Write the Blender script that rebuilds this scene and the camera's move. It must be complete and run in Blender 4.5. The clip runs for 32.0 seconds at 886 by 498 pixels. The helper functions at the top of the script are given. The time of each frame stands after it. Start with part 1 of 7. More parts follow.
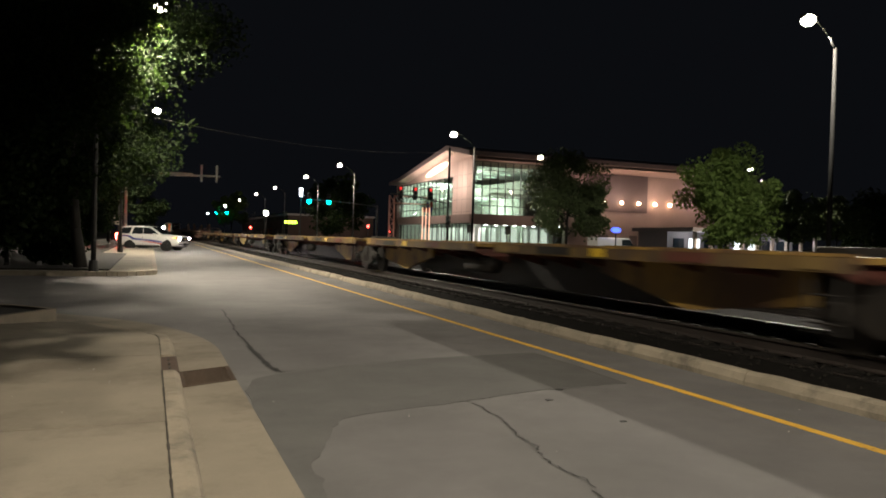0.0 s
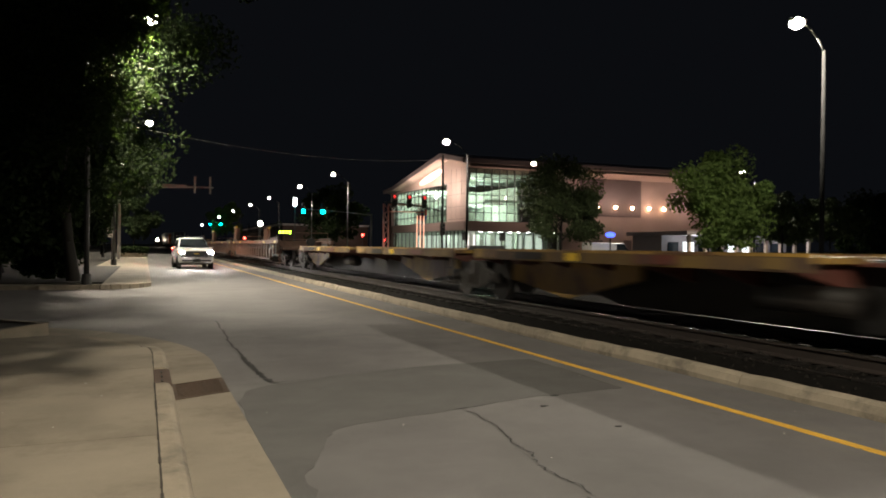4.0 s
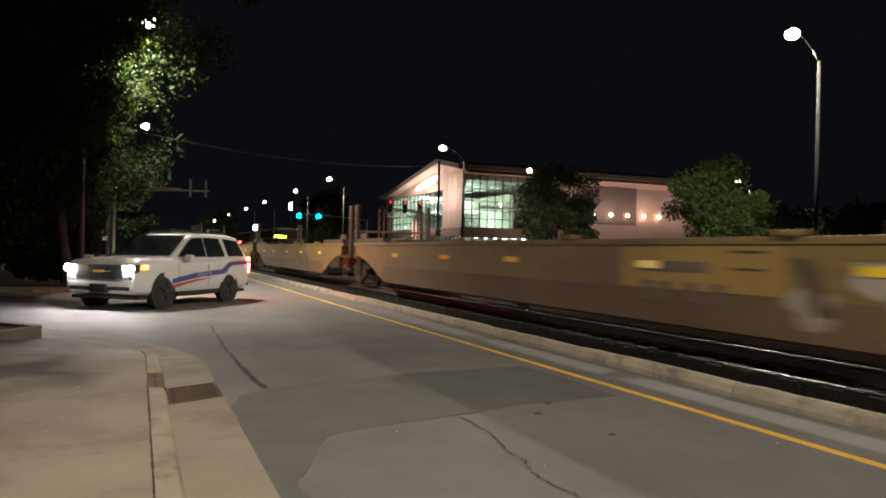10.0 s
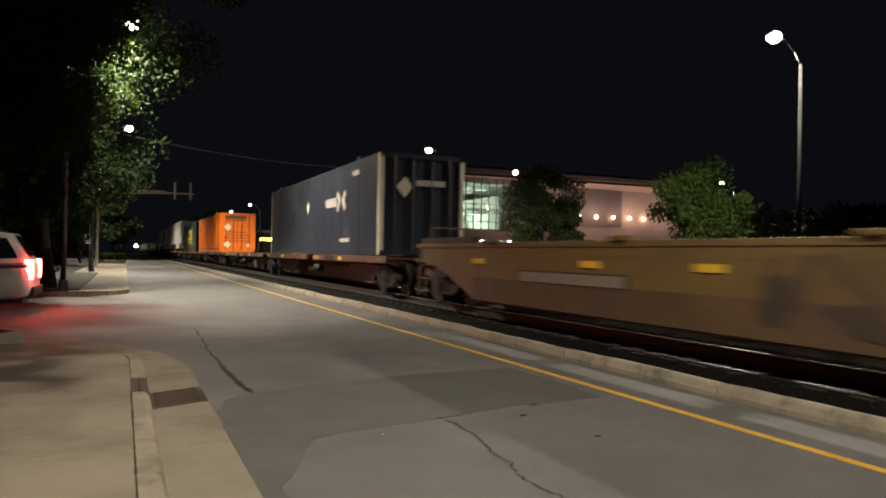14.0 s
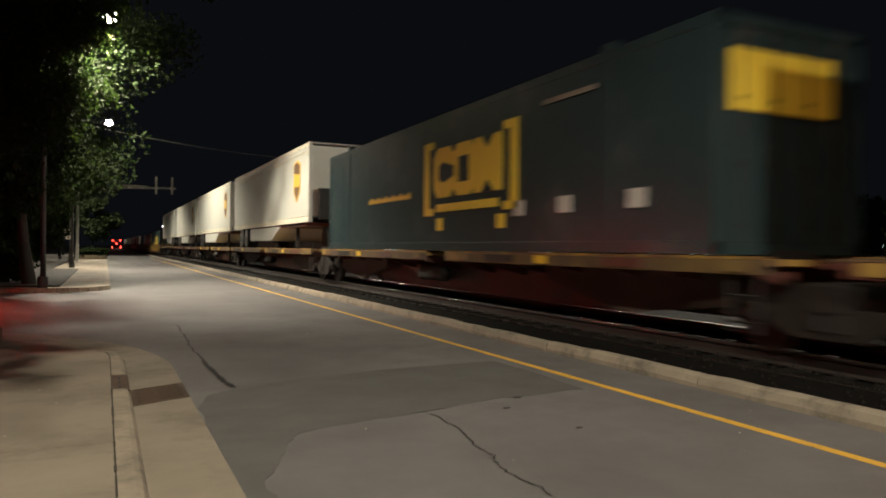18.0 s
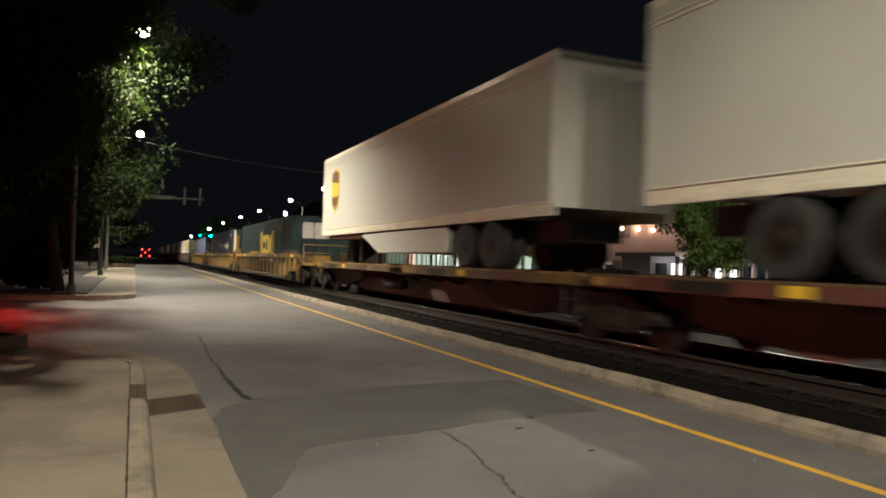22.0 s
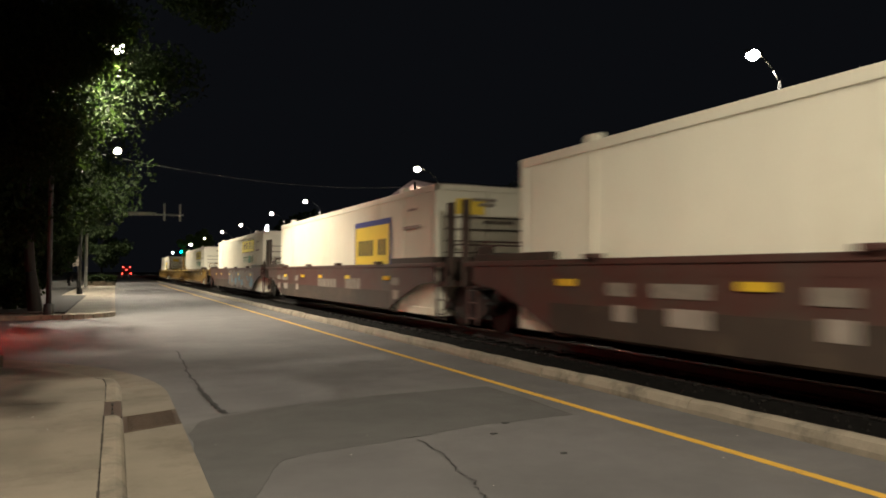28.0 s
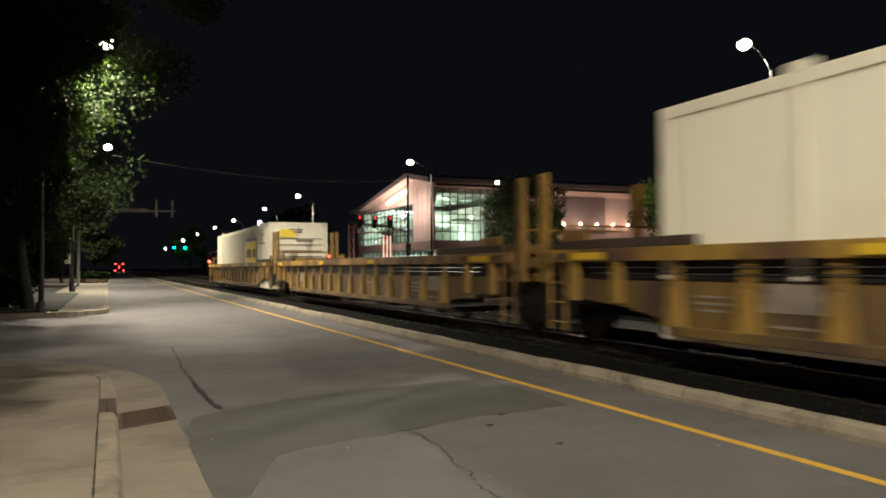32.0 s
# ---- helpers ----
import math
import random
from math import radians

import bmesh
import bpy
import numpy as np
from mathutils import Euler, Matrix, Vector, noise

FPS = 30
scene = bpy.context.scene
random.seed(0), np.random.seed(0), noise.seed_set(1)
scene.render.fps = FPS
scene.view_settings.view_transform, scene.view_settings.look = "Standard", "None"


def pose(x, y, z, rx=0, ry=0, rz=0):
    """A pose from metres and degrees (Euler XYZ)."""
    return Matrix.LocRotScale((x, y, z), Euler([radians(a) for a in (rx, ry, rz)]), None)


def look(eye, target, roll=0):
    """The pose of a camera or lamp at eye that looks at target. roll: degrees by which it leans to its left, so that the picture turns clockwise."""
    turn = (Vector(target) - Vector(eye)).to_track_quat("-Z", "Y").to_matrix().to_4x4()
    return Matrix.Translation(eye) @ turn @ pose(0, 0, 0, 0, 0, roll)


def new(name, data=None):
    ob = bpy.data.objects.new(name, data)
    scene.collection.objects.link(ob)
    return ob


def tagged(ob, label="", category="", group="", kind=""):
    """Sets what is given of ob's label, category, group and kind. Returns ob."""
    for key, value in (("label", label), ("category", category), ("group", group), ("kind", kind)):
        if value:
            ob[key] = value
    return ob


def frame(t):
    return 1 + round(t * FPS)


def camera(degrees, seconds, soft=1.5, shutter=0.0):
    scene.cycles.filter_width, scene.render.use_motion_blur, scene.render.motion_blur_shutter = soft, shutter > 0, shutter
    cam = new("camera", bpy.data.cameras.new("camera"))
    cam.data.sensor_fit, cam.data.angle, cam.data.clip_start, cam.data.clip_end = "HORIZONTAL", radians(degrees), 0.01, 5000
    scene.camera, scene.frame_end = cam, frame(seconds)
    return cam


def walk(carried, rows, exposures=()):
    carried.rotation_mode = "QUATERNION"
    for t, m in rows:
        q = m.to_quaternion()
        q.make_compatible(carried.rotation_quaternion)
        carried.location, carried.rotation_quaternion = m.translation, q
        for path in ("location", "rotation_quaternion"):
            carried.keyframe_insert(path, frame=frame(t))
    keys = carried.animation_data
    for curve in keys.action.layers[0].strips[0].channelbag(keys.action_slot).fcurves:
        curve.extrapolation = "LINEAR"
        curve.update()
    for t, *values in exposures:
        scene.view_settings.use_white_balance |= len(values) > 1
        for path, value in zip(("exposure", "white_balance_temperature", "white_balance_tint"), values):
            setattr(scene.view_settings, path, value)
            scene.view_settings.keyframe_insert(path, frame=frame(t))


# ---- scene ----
cam = camera(62.7, 32.0, soft=1.8, shutter=0.5)
PATH = [
    (0, (0.004, 0.494, 1.5), (0.751, 2.349, 1.473), 1.6),
    (0.5, (0.013, 0.504, 1.502), (0.758, 2.36, 1.482), 1.4),
    (1, (0.025, 0.508, 1.5), (0.772, 2.363, 1.485), 1.3),
    (1.5, (0.019, 0.49, 1.504), (0.769, 2.344, 1.491), 1.1),
    (2, (0.03, 0.493, 1.502), (0.782, 2.346, 1.488), 0.8),
    (2.5, (0.036, 0.495, 1.504), (0.791, 2.347, 1.489), 0.5),
    (3, (0.036, 0.495, 1.504), (0.795, 2.345, 1.488), 0.4),
    (3.5, (0.035, 0.499, 1.498), (0.798, 2.348, 1.486), 0.6),
    (5.5, (0.041, 0.475, 1.506), (0.788, 2.33, 1.515), 0.7),
    (6, (0.036, 0.466, 1.509), (0.783, 2.322, 1.518), 0.7),
    (6.5, (0.032, 0.484, 1.509), (0.785, 2.337, 1.515), 0.8),
    (7, (0.038, 0.483, 1.509), (0.799, 2.333, 1.512), 0.8),
    (7.5, (0.034, 0.487, 1.513), (0.8, 2.334, 1.514), 1.0),
    (8, (0.021, 0.47, 1.521), (0.792, 2.316, 1.52), 1.1),
    (8.5, (0.021, 0.468, 1.521), (0.795, 2.312, 1.519), 1.2),
    (9, (0.013, 0.474, 1.521), (0.788, 2.318, 1.521), 1.3),
    (9.5, (0.024, 0.488, 1.511), (0.798, 2.332, 1.515), 1.3),
    (10, (0.031, 0.488, 1.507), (0.802, 2.334, 1.517), 1.2),
    (10.5, (0.029, 0.486, 1.506), (0.801, 2.332, 1.519), 1.1),
    (11, (0.03, 0.496, 1.506), (0.804, 2.341, 1.52), 1.0),
    (11.5, (0.037, 0.491, 1.505), (0.811, 2.335, 1.521), 0.9),
    (12, (0.034, 0.479, 1.511), (0.807, 2.323, 1.529), 0.9),
    (12.5, (0.033, 0.487, 1.508), (0.808, 2.33, 1.529), 0.9),
    (13, (0.037, 0.481, 1.51), (0.817, 2.323, 1.532), 0.9),
    (13.5, (0.037, 0.48, 1.508), (0.828, 2.316, 1.53), 1.0),
    (14, (0.039, 0.482, 1.51), (0.844, 2.313, 1.527), 1.0),
    (14.5, (0.038, 0.477, 1.511), (0.854, 2.303, 1.521), 0.9),
    (16.5, (0.059, 0.473, 1.507), (0.887, 2.293, 1.51), 0.5),
    (17, (0.064, 0.469, 1.51), (0.895, 2.289, 1.511), 0.5),
    (17.5, (0.067, 0.493, 1.503), (0.904, 2.309, 1.503), 0.6),
    (18, (0.062, 0.476, 1.515), (0.906, 2.289, 1.514), 0.6),
    (18.5, (0.062, 0.484, 1.505), (0.913, 2.294, 1.501), 0.5),
    (19, (0.065, 0.488, 1.504), (0.92, 2.296, 1.495), 0.4),
    (19.5, (0.072, 0.488, 1.507), (0.928, 2.296, 1.496), 0.4),
    (20, (0.067, 0.466, 1.506), (0.921, 2.275, 1.498), 0.4),
    (20.5, (0.07, 0.479, 1.51), (0.916, 2.291, 1.502), 0.4),
    (20.6, (0.069, 0.481, 1.511), (0.924, 2.289, 1.513), -0.0),
    (21, (0.061, 0.486, 1.515), (0.893, 2.305, 1.515), 0.7),
    (21.5, (0.076, 0.462, 1.536), (0.886, 2.29, 1.551), 1.1),
    (22, (0.124, 0.418, 1.544), (0.906, 2.258, 1.583), 1.8),
    (22.5, (0.151, 0.368, 1.542), (0.905, 2.219, 1.597), 2.0),
    (23, (0.153, 0.324, 1.539), (0.896, 2.18, 1.602), 1.9),
    (23.5, (0.169, 0.334, 1.534), (0.917, 2.188, 1.602), 1.6),
    (24, (0.169, 0.324, 1.537), (0.932, 2.172, 1.615), 1.5),
    (24.5, (0.17, 0.324, 1.541), (0.942, 2.167, 1.628), 1.3),
    (25, (0.177, 0.318, 1.537), (0.951, 2.16, 1.63), 1.0),
    (25.5, (0.171, 0.298, 1.539), (0.952, 2.136, 1.642), 0.9),
    (27.5, (0.199, 0.301, 1.538), (1.019, 2.123, 1.618), 0.4),
    (28, (0.205, 0.292, 1.54), (1.027, 2.114, 1.606), 0.3),
    (28.5, (0.213, 0.301, 1.534), (1.033, 2.125, 1.592), 0.2),
    (29, (0.209, 0.283, 1.538), (1.026, 2.108, 1.59), 0.1),
    (29.5, (0.211, 0.299, 1.532), (1.026, 2.124, 1.581), -0.1),
    (30, (0.209, 0.31, 1.533), (1.026, 2.134, 1.577), -0.4),
    (30.5, (0.205, 0.312, 1.532), (1.025, 2.135, 1.577), -0.5),
    (30.8, (0.206, 0.307, 1.531), (1.03, 2.128, 1.575), 0.1),
    (31, (0.208, 0.304, 1.531), (1.032, 2.126, 1.576), -0.5),
    (31.5, (0.204, 0.303, 1.533), (1.035, 2.122, 1.581), -0.4),
    (32, (0.209, 0.303, 1.532), (1.047, 2.118, 1.579), -0.4),
]
walk(cam, [(t, look(eye, target, roll)) for t, eye, target, roll in PATH])

# ---- world and lamps ----
world = bpy.data.worlds.new("night")
world.use_nodes = True
scene.world = world
_bg = world.node_tree.nodes["Background"]
_bg.inputs[0].default_value = (0.68, 0.77, 1.0, 1)
_bg.inputs[1].default_value = 0.0048
scene.view_settings.exposure = 0.0

TRACK_X = 7.87      # centre of the near track
RAIL_Z = 0.40       # top of rail
SPEED = 17.2        # metres a second, towards the camera


# ---- materials ----
def mat(name, col, rough=0.6, metal=0.0, var=0.18, scale=3.0, fine=40.0, bump=0.15, dirt=None, dirt_amount=0.4,
        dirt_scale=1.2, stretch=(1, 1, 1), spec=0.5, rand=0.0):
    m = bpy.data.materials.new(name)
    m.use_nodes = True
    nt = m.node_tree
    n, l = nt.nodes, nt.links
    bsdf = n["Principled BSDF"]
    co = n.new("ShaderNodeTexCoord")
    mp = n.new("ShaderNodeMapping")
    mp.inputs["Scale"].default_value = stretch
    l.new(co.outputs["Object"], mp.inputs["Vector"])
    big, small = n.new("ShaderNodeTexNoise"), n.new("ShaderNodeTexNoise")
    for t, s in ((big, scale), (small, fine)):
        t.inputs["Scale"].default_value = s
        t.inputs["Detail"].default_value = 5
        t.inputs["Roughness"].default_value = 0.65
        l.new(mp.outputs[0], t.inputs["Vector"])
    add = n.new("ShaderNodeMath")
    add.operation = "MULTIPLY_ADD"
    l.new(small.outputs["Fac"], add.inputs[0])
    add.inputs[1].default_value = 0.5
    l.new(big.outputs["Fac"], add.inputs[2])
    ramp = n.new("ShaderNodeMapRange")
    ramp.inputs[1].default_value, ramp.inputs[2].default_value = 0.45, 1.05
    ramp.inputs[3].default_value, ramp.inputs[4].default_value = 1 - var * 1.6, 1 + var
    l.new(add.outputs[0], ramp.inputs[0])
    mul = n.new("ShaderNodeVectorMath")
    mul.operation = "SCALE"
    mul.inputs[0].default_value = col
    l.new(ramp.outputs[0], mul.inputs["Scale"])
    out = mul.outputs[0]
    if rand:
        info = n.new("ShaderNodeObjectInfo")
        rr = n.new("ShaderNodeMapRange")
        rr.inputs[3].default_value, rr.inputs[4].default_value = 1 - rand, 1 + rand
        l.new(info.outputs["Random"], rr.inputs[0])
        m2 = n.new("ShaderNodeVectorMath")
        m2.operation = "SCALE"
        l.new(out, m2.inputs[0])
        l.new(rr.outputs[0], m2.inputs["Scale"])
        out = m2.outputs[0]
    if dirt:
        dn = n.new("ShaderNodeTexNoise")
        dn.inputs["Scale"].default_value, dn.inputs["Detail"].default_value = dirt_scale, 8
        dn.inputs["Roughness"].default_value = 0.7
        l.new(mp.outputs[0], dn.inputs["Vector"])
        dr = n.new("ShaderNodeMapRange")
        dr.inputs[1].default_value, dr.inputs[2].default_value = 0.68 - dirt_amount * 0.35, 0.8 - dirt_amount * 0.3
        l.new(dn.outputs["Fac"], dr.inputs[0])
        mix = n.new("ShaderNodeMixRGB")
        l.new(dr.outputs[0], mix.inputs[0])
        l.new(out, mix.inputs[1])
        mix.inputs[2].default_value = (*dirt, 1)
        out = mix.outputs[0]
    l.new(out, bsdf.inputs["Base Color"])
    bsdf.inputs["Metallic"].default_value = metal
    bsdf.inputs["Specular IOR Level"].default_value = spec
    rg = n.new("ShaderNodeMapRange")
    rg.inputs[3].default_value, rg.inputs[4].default_value = max(0.02, rough - 0.12), min(1, rough + 0.12)
    l.new(small.outputs["Fac"], rg.inputs[0])
    l.new(rg.outputs[0], bsdf.inputs["Roughness"])
    if bump:
        b = n.new("ShaderNodeBump")
        b.inputs["Strength"].default_value = bump
        b.inputs["Distance"].default_value = 0.01
        l.new(add.outputs[0], b.inputs["Height"])
        l.new(b.outputs[0], bsdf.inputs["Normal"])
    return m


def glow(name, col, strength, dark=0.02):
    m = bpy.data.materials.new(name)
    m.use_nodes = True
    b = m.node_tree.nodes["Principled BSDF"]
    b.inputs["Base Color"].default_value = (dark, dark, dark, 1)
    b.inputs["Emission Color"].default_value = (*col, 1)
    b.inputs["Emission Strength"].default_value = strength
    return m


def glass(name, tint=(0.02, 0.025, 0.03), rough=0.06):
    m = bpy.data.materials.new(name)
    m.use_nodes = True
    b = m.node_tree.nodes["Principled BSDF"]
    b.inputs["Base Color"].default_value = (*tint, 1)
    b.inputs["Roughness"].default_value = rough
    return m


M_ASPHALT = mat("asphalt", (0.106, 0.101, 0.101), 0.85, var=0.22, scale=0.8, fine=120, bump=0.5, dirt=(0.13, 0.124, 0.122), dirt_amount=0.5, dirt_scale=0.35)
M_ASPHALT_FAR = mat("dark_asphalt", (0.05, 0.046, 0.042), 0.85, var=0.25, scale=0.8, fine=60, bump=0.4)
M_MULCH_SHADE = mat("mulch", (0.014, 0.012, 0.009), 0.95, var=0.4, scale=2, fine=25, bump=0.6)
M_ASPHALT_PATCH = mat("asphalt_patch", (0.079, 0.077, 0.075), 0.9, var=0.2, scale=1.5, fine=140, bump=0.5)
M_CRACK = mat("crack_filler", (0.012, 0.012, 0.012), 0.8, var=0.3, scale=6, bump=0.2)
M_CONCRETE = mat("concrete", (0.192, 0.166, 0.127), 0.9, var=0.16, scale=0.9, fine=70, bump=0.3, dirt=(0.12, 0.1, 0.075), dirt_amount=0.5, dirt_scale=0.8, rand=0.06)
M_KERB = mat("kerb_concrete", (0.24, 0.205, 0.155), 0.9, var=0.2, scale=2, fine=70, bump=0.35, dirt=(0.11, 0.095, 0.075), dirt_amount=0.5, dirt_scale=1.5, rand=0.07)
M_JOINT = mat("joint_dirt", (0.035, 0.028, 0.022), 0.95, var=0.4, scale=8, bump=0.3)
M_YELLOW = mat("yellow_paint", (0.62, 0.36, 0.045), 0.7, var=0.15, scale=4, fine=90, bump=0.2, dirt=(0.16, 0.12, 0.06), dirt_amount=0.25, dirt_scale=6)
M_GROUND = mat("earth", (0.045, 0.05, 0.03), 0.95, var=0.35, scale=0.5, fine=20, bump=0.5)
# ballast, stones and ties: near-black bases carry the train's shade
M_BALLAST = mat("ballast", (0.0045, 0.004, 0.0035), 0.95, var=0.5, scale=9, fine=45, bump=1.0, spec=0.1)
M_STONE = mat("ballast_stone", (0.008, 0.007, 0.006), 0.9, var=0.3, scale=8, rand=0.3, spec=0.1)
M_RAIL = mat("rail_steel", (0.24, 0.23, 0.22), 0.25, 1.0, var=0.1, scale=6, bump=0.05)
M_RAIL_SIDE = mat("rail_rust", (0.014, 0.009, 0.007), 0.7, var=0.3, scale=8, bump=0.3)
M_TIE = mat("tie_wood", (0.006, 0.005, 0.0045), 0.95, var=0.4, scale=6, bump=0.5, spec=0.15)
M_POLE = mat("galvanised_pole", (0.075, 0.075, 0.073), 0.7, 0.1, var=0.12, scale=2, bump=0.05)
M_DARKPOLE = mat("dark_pole", (0.03, 0.03, 0.03), 0.5, 0.3, var=0.2, scale=3, bump=0.05)
M_PALEPOLE = mat("pale_galvanised", (0.5, 0.5, 0.48), 0.6, var=0.12, scale=2, bump=0.05)
M_LAMPPOLE = mat("weathered_pole", (0.007, 0.007, 0.007), 0.85, var=0.15, scale=2, bump=0.05, spec=0.1)
M_BARK = mat("bark", (0.012, 0.01, 0.008), 0.95, var=0.4, scale=3, fine=18, bump=1.0, stretch=(1, 1, 0.25))
# foliage in three tones, light level in the colour: night-dark, shaded, lamplit
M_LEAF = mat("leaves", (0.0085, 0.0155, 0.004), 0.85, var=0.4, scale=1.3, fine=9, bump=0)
M_LEAF_SHADED = mat("shaded_leaves", (0.062, 0.09, 0.03), 0.85, var=0.4, scale=0.9, fine=6, bump=0)
M_LEAF_LIT = mat("lit_leaves", (0.098, 0.15, 0.042), 0.85, var=0.4, scale=0.9, fine=6, bump=0)
for _m in (M_LEAF, M_LEAF_LIT):
    _nt = _m.node_tree
    _tr, _mx = _nt.nodes.new("ShaderNodeBsdfTranslucent"), _nt.nodes.new("ShaderNodeMixShader")
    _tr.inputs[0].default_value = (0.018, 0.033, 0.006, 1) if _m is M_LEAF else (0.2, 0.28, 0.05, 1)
    _mx.inputs[0].default_value = 0.35
    _nt.links.new(_nt.nodes["Principled BSDF"].outputs[0], _mx.inputs[1])
    _nt.links.new(_tr.outputs[0], _mx.inputs[2])
    _nt.links.new(_mx.outputs[0], _nt.nodes["Material Output"].inputs["Surface"])
    _m.node_tree.nodes["Principled BSDF"].inputs["Specular IOR Level"].default_value = 0.15
M_LAMP = glow("lamp_lens", (1.0, 0.9, 0.66), 120)
M_LAMP_FAR = glow("far_lamp_lens", (1.0, 0.88, 0.68), 60)
M_HOUSING = mat("lamp_housing", (0.12, 0.12, 0.12), 0.5, 0.4, bump=0.02)

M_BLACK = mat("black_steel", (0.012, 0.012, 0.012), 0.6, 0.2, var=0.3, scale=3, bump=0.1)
M_GREASE = mat("greasy_steel", (0.012, 0.0095, 0.0075), 0.65, 0.2, var=0.4, scale=5, bump=0.2)
M_RUBBER = mat("rubber", (0.016, 0.016, 0.016), 0.8, var=0.2, scale=10, bump=0.2)
M_WHEEL = mat("wheel_steel", (0.013, 0.0105, 0.009), 0.55, 0.3, var=0.3, scale=8, bump=0.1)
M_CARYELLOW = mat("rail_yellow_paint", (0.3, 0.182, 0.032), 0.6, var=0.2, scale=1.0, fine=14, bump=0.1, dirt=(0.085, 0.045, 0.024), dirt_amount=0.75, dirt_scale=1.1, stretch=(1, 1, 0.5))
# sheet tones: darker base than the ribs, with dirt patches
M_YELLOWDARK = mat("dark_yellow_sheet", (0.13, 0.08, 0.018), 0.75, var=0.3, scale=1.2, fine=12, bump=0.1, dirt=(0.055, 0.032, 0.02), dirt_amount=0.7, dirt_scale=1.3, stretch=(1, 1, 0.4))
M_RUSTDARK = mat("dark_rust_sheet", (0.03, 0.016, 0.0115), 0.75, var=0.3, scale=1.2, fine=12, bump=0.1, dirt=(0.035, 0.02, 0.014), dirt_amount=0.6, dirt_scale=1.3, stretch=(1, 1, 0.4))
M_CARRED = mat("oxide_red_paint", (0.09, 0.022, 0.014), 0.65, var=0.2, scale=1.0, fine=14, bump=0.1, dirt=(0.05, 0.03, 0.022), dirt_amount=0.6, dirt_scale=1.1)
M_CARBROWN = mat("mineral_brown_paint", (0.066, 0.023, 0.017), 0.65, var=0.22, scale=0.7, fine=12, bump=0.1, dirt=(0.05, 0.035, 0.027), dirt_amount=0.6, dirt_scale=0.7)
M_GRIME = mat("brown_grime", (0.04, 0.026, 0.018), 0.8, var=0.3, scale=0.8, fine=10, bump=0.1, dirt=(0.065, 0.045, 0.03), dirt_amount=0.4, dirt_scale=0.9)
M_TANGRIME = mat("rusty_tan_grime", (0.085, 0.048, 0.02), 0.8, var=0.3, scale=0.7, fine=10, bump=0.1, dirt=(0.07, 0.04, 0.026), dirt_amount=0.55, dirt_scale=0.8)
M_CARTAN = mat("faded_tan_paint", (0.142, 0.09, 0.027), 0.7, var=0.2, scale=0.6, fine=10, bump=0.1, dirt=(0.085, 0.052, 0.024), dirt_amount=0.6, dirt_scale=0.6, stretch=(1, 0.6, 1))
M_CARRUST = mat("rusty_brown_paint", (0.13, 0.072, 0.05), 0.7, var=0.25, scale=0.8, fine=12, bump=0.15, dirt=(0.07, 0.035, 0.022), dirt_amount=0.6, dirt_scale=1.0)
M_REFLECT = mat("yellow_reflector", (0.6, 0.4, 0.03), 0.35, var=0.1, bump=0)
M_WHITEBAR = mat("white_marking", (0.42, 0.4, 0.37), 0.6, var=0.2, scale=4, bump=0)
M_ORANGE = mat("orange_panel", (0.75, 0.17, 0.015), 0.3, var=0.06, scale=0.8, fine=6, bump=0.012, dirt=(0.5, 0.12, 0.02), dirt_amount=0.35, dirt_scale=0.8)
M_NAVY = mat("navy_panel", (0.024, 0.029, 0.044), 0.36, var=0.1, scale=0.8, fine=6, bump=0.01, dirt=(0.05, 0.053, 0.063), dirt_amount=0.4, dirt_scale=0.8, spec=0.3)
M_TEAL = mat("dark_blue_panel", (0.018, 0.034, 0.038), 0.36, var=0.1, scale=0.8, fine=6, bump=0.01, dirt=(0.05, 0.058, 0.06), dirt_amount=0.4, dirt_scale=0.8, spec=0.3)
M_BLUE = mat("faded_blue_panel", (0.11, 0.14, 0.26), 0.55, var=0.12, scale=0.8, fine=6, bump=0.05, dirt=(0.09, 0.08, 0.09), dirt_amount=0.35, dirt_scale=1)
M_WHITE = mat("white_panel", (0.72, 0.69, 0.57), 0.45, var=0.06, scale=0.7, fine=6, bump=0.04, dirt=(0.6, 0.56, 0.44), dirt_amount=0.4, dirt_scale=0.7, stretch=(1, 1, 0.35))
M_TRAILER = mat("silver_white_trailer", (0.5, 0.51, 0.465), 0.36, 0.1, var=0.05, scale=0.5, fine=5, bump=0.03, dirt=(0.52, 0.5, 0.43), dirt_amount=0.3, dirt_scale=0.6)
# pale base carries the lamp highlights along trailer rails and strips
M_ALU_HIGHLIT = mat("highlit_aluminium", (0.8, 0.76, 0.62), 0.28, 0.2, var=0.1, scale=2, fine=20, bump=0.08)
M_ENDLINE = mat("dark_rust_line", (0.11, 0.03, 0.012), 0.7, var=0.2, bump=0)
M_CREAM = mat("cream_post", (0.62, 0.58, 0.46), 0.5, var=0.1, bump=0.03)
M_LOGOYEL = mat("yellow_marking", (0.72, 0.52, 0.05), 0.5, var=0.05, bump=0)
M_SIGNYEL = mat("sign_yellow", (0.68, 0.56, 0.07), 0.55, var=0.12, scale=2, bump=0, dirt=(0.62, 0.53, 0.15), dirt_amount=0.4, dirt_scale=2)
M_GREYGREEN = mat("faded_green_marking", (0.25, 0.3, 0.2), 0.6, var=0.2, bump=0)
M_PALEGREEN = mat("pale_green_marking", (0.45, 0.5, 0.38), 0.6, var=0.15, bump=0)
M_GOLD = mat("gold_marking", (0.62, 0.38, 0.05), 0.45, var=0.08, bump=0)
M_LOGOBROWN = mat("brown_marking", (0.11, 0.06, 0.03), 0.5, var=0.05, bump=0)
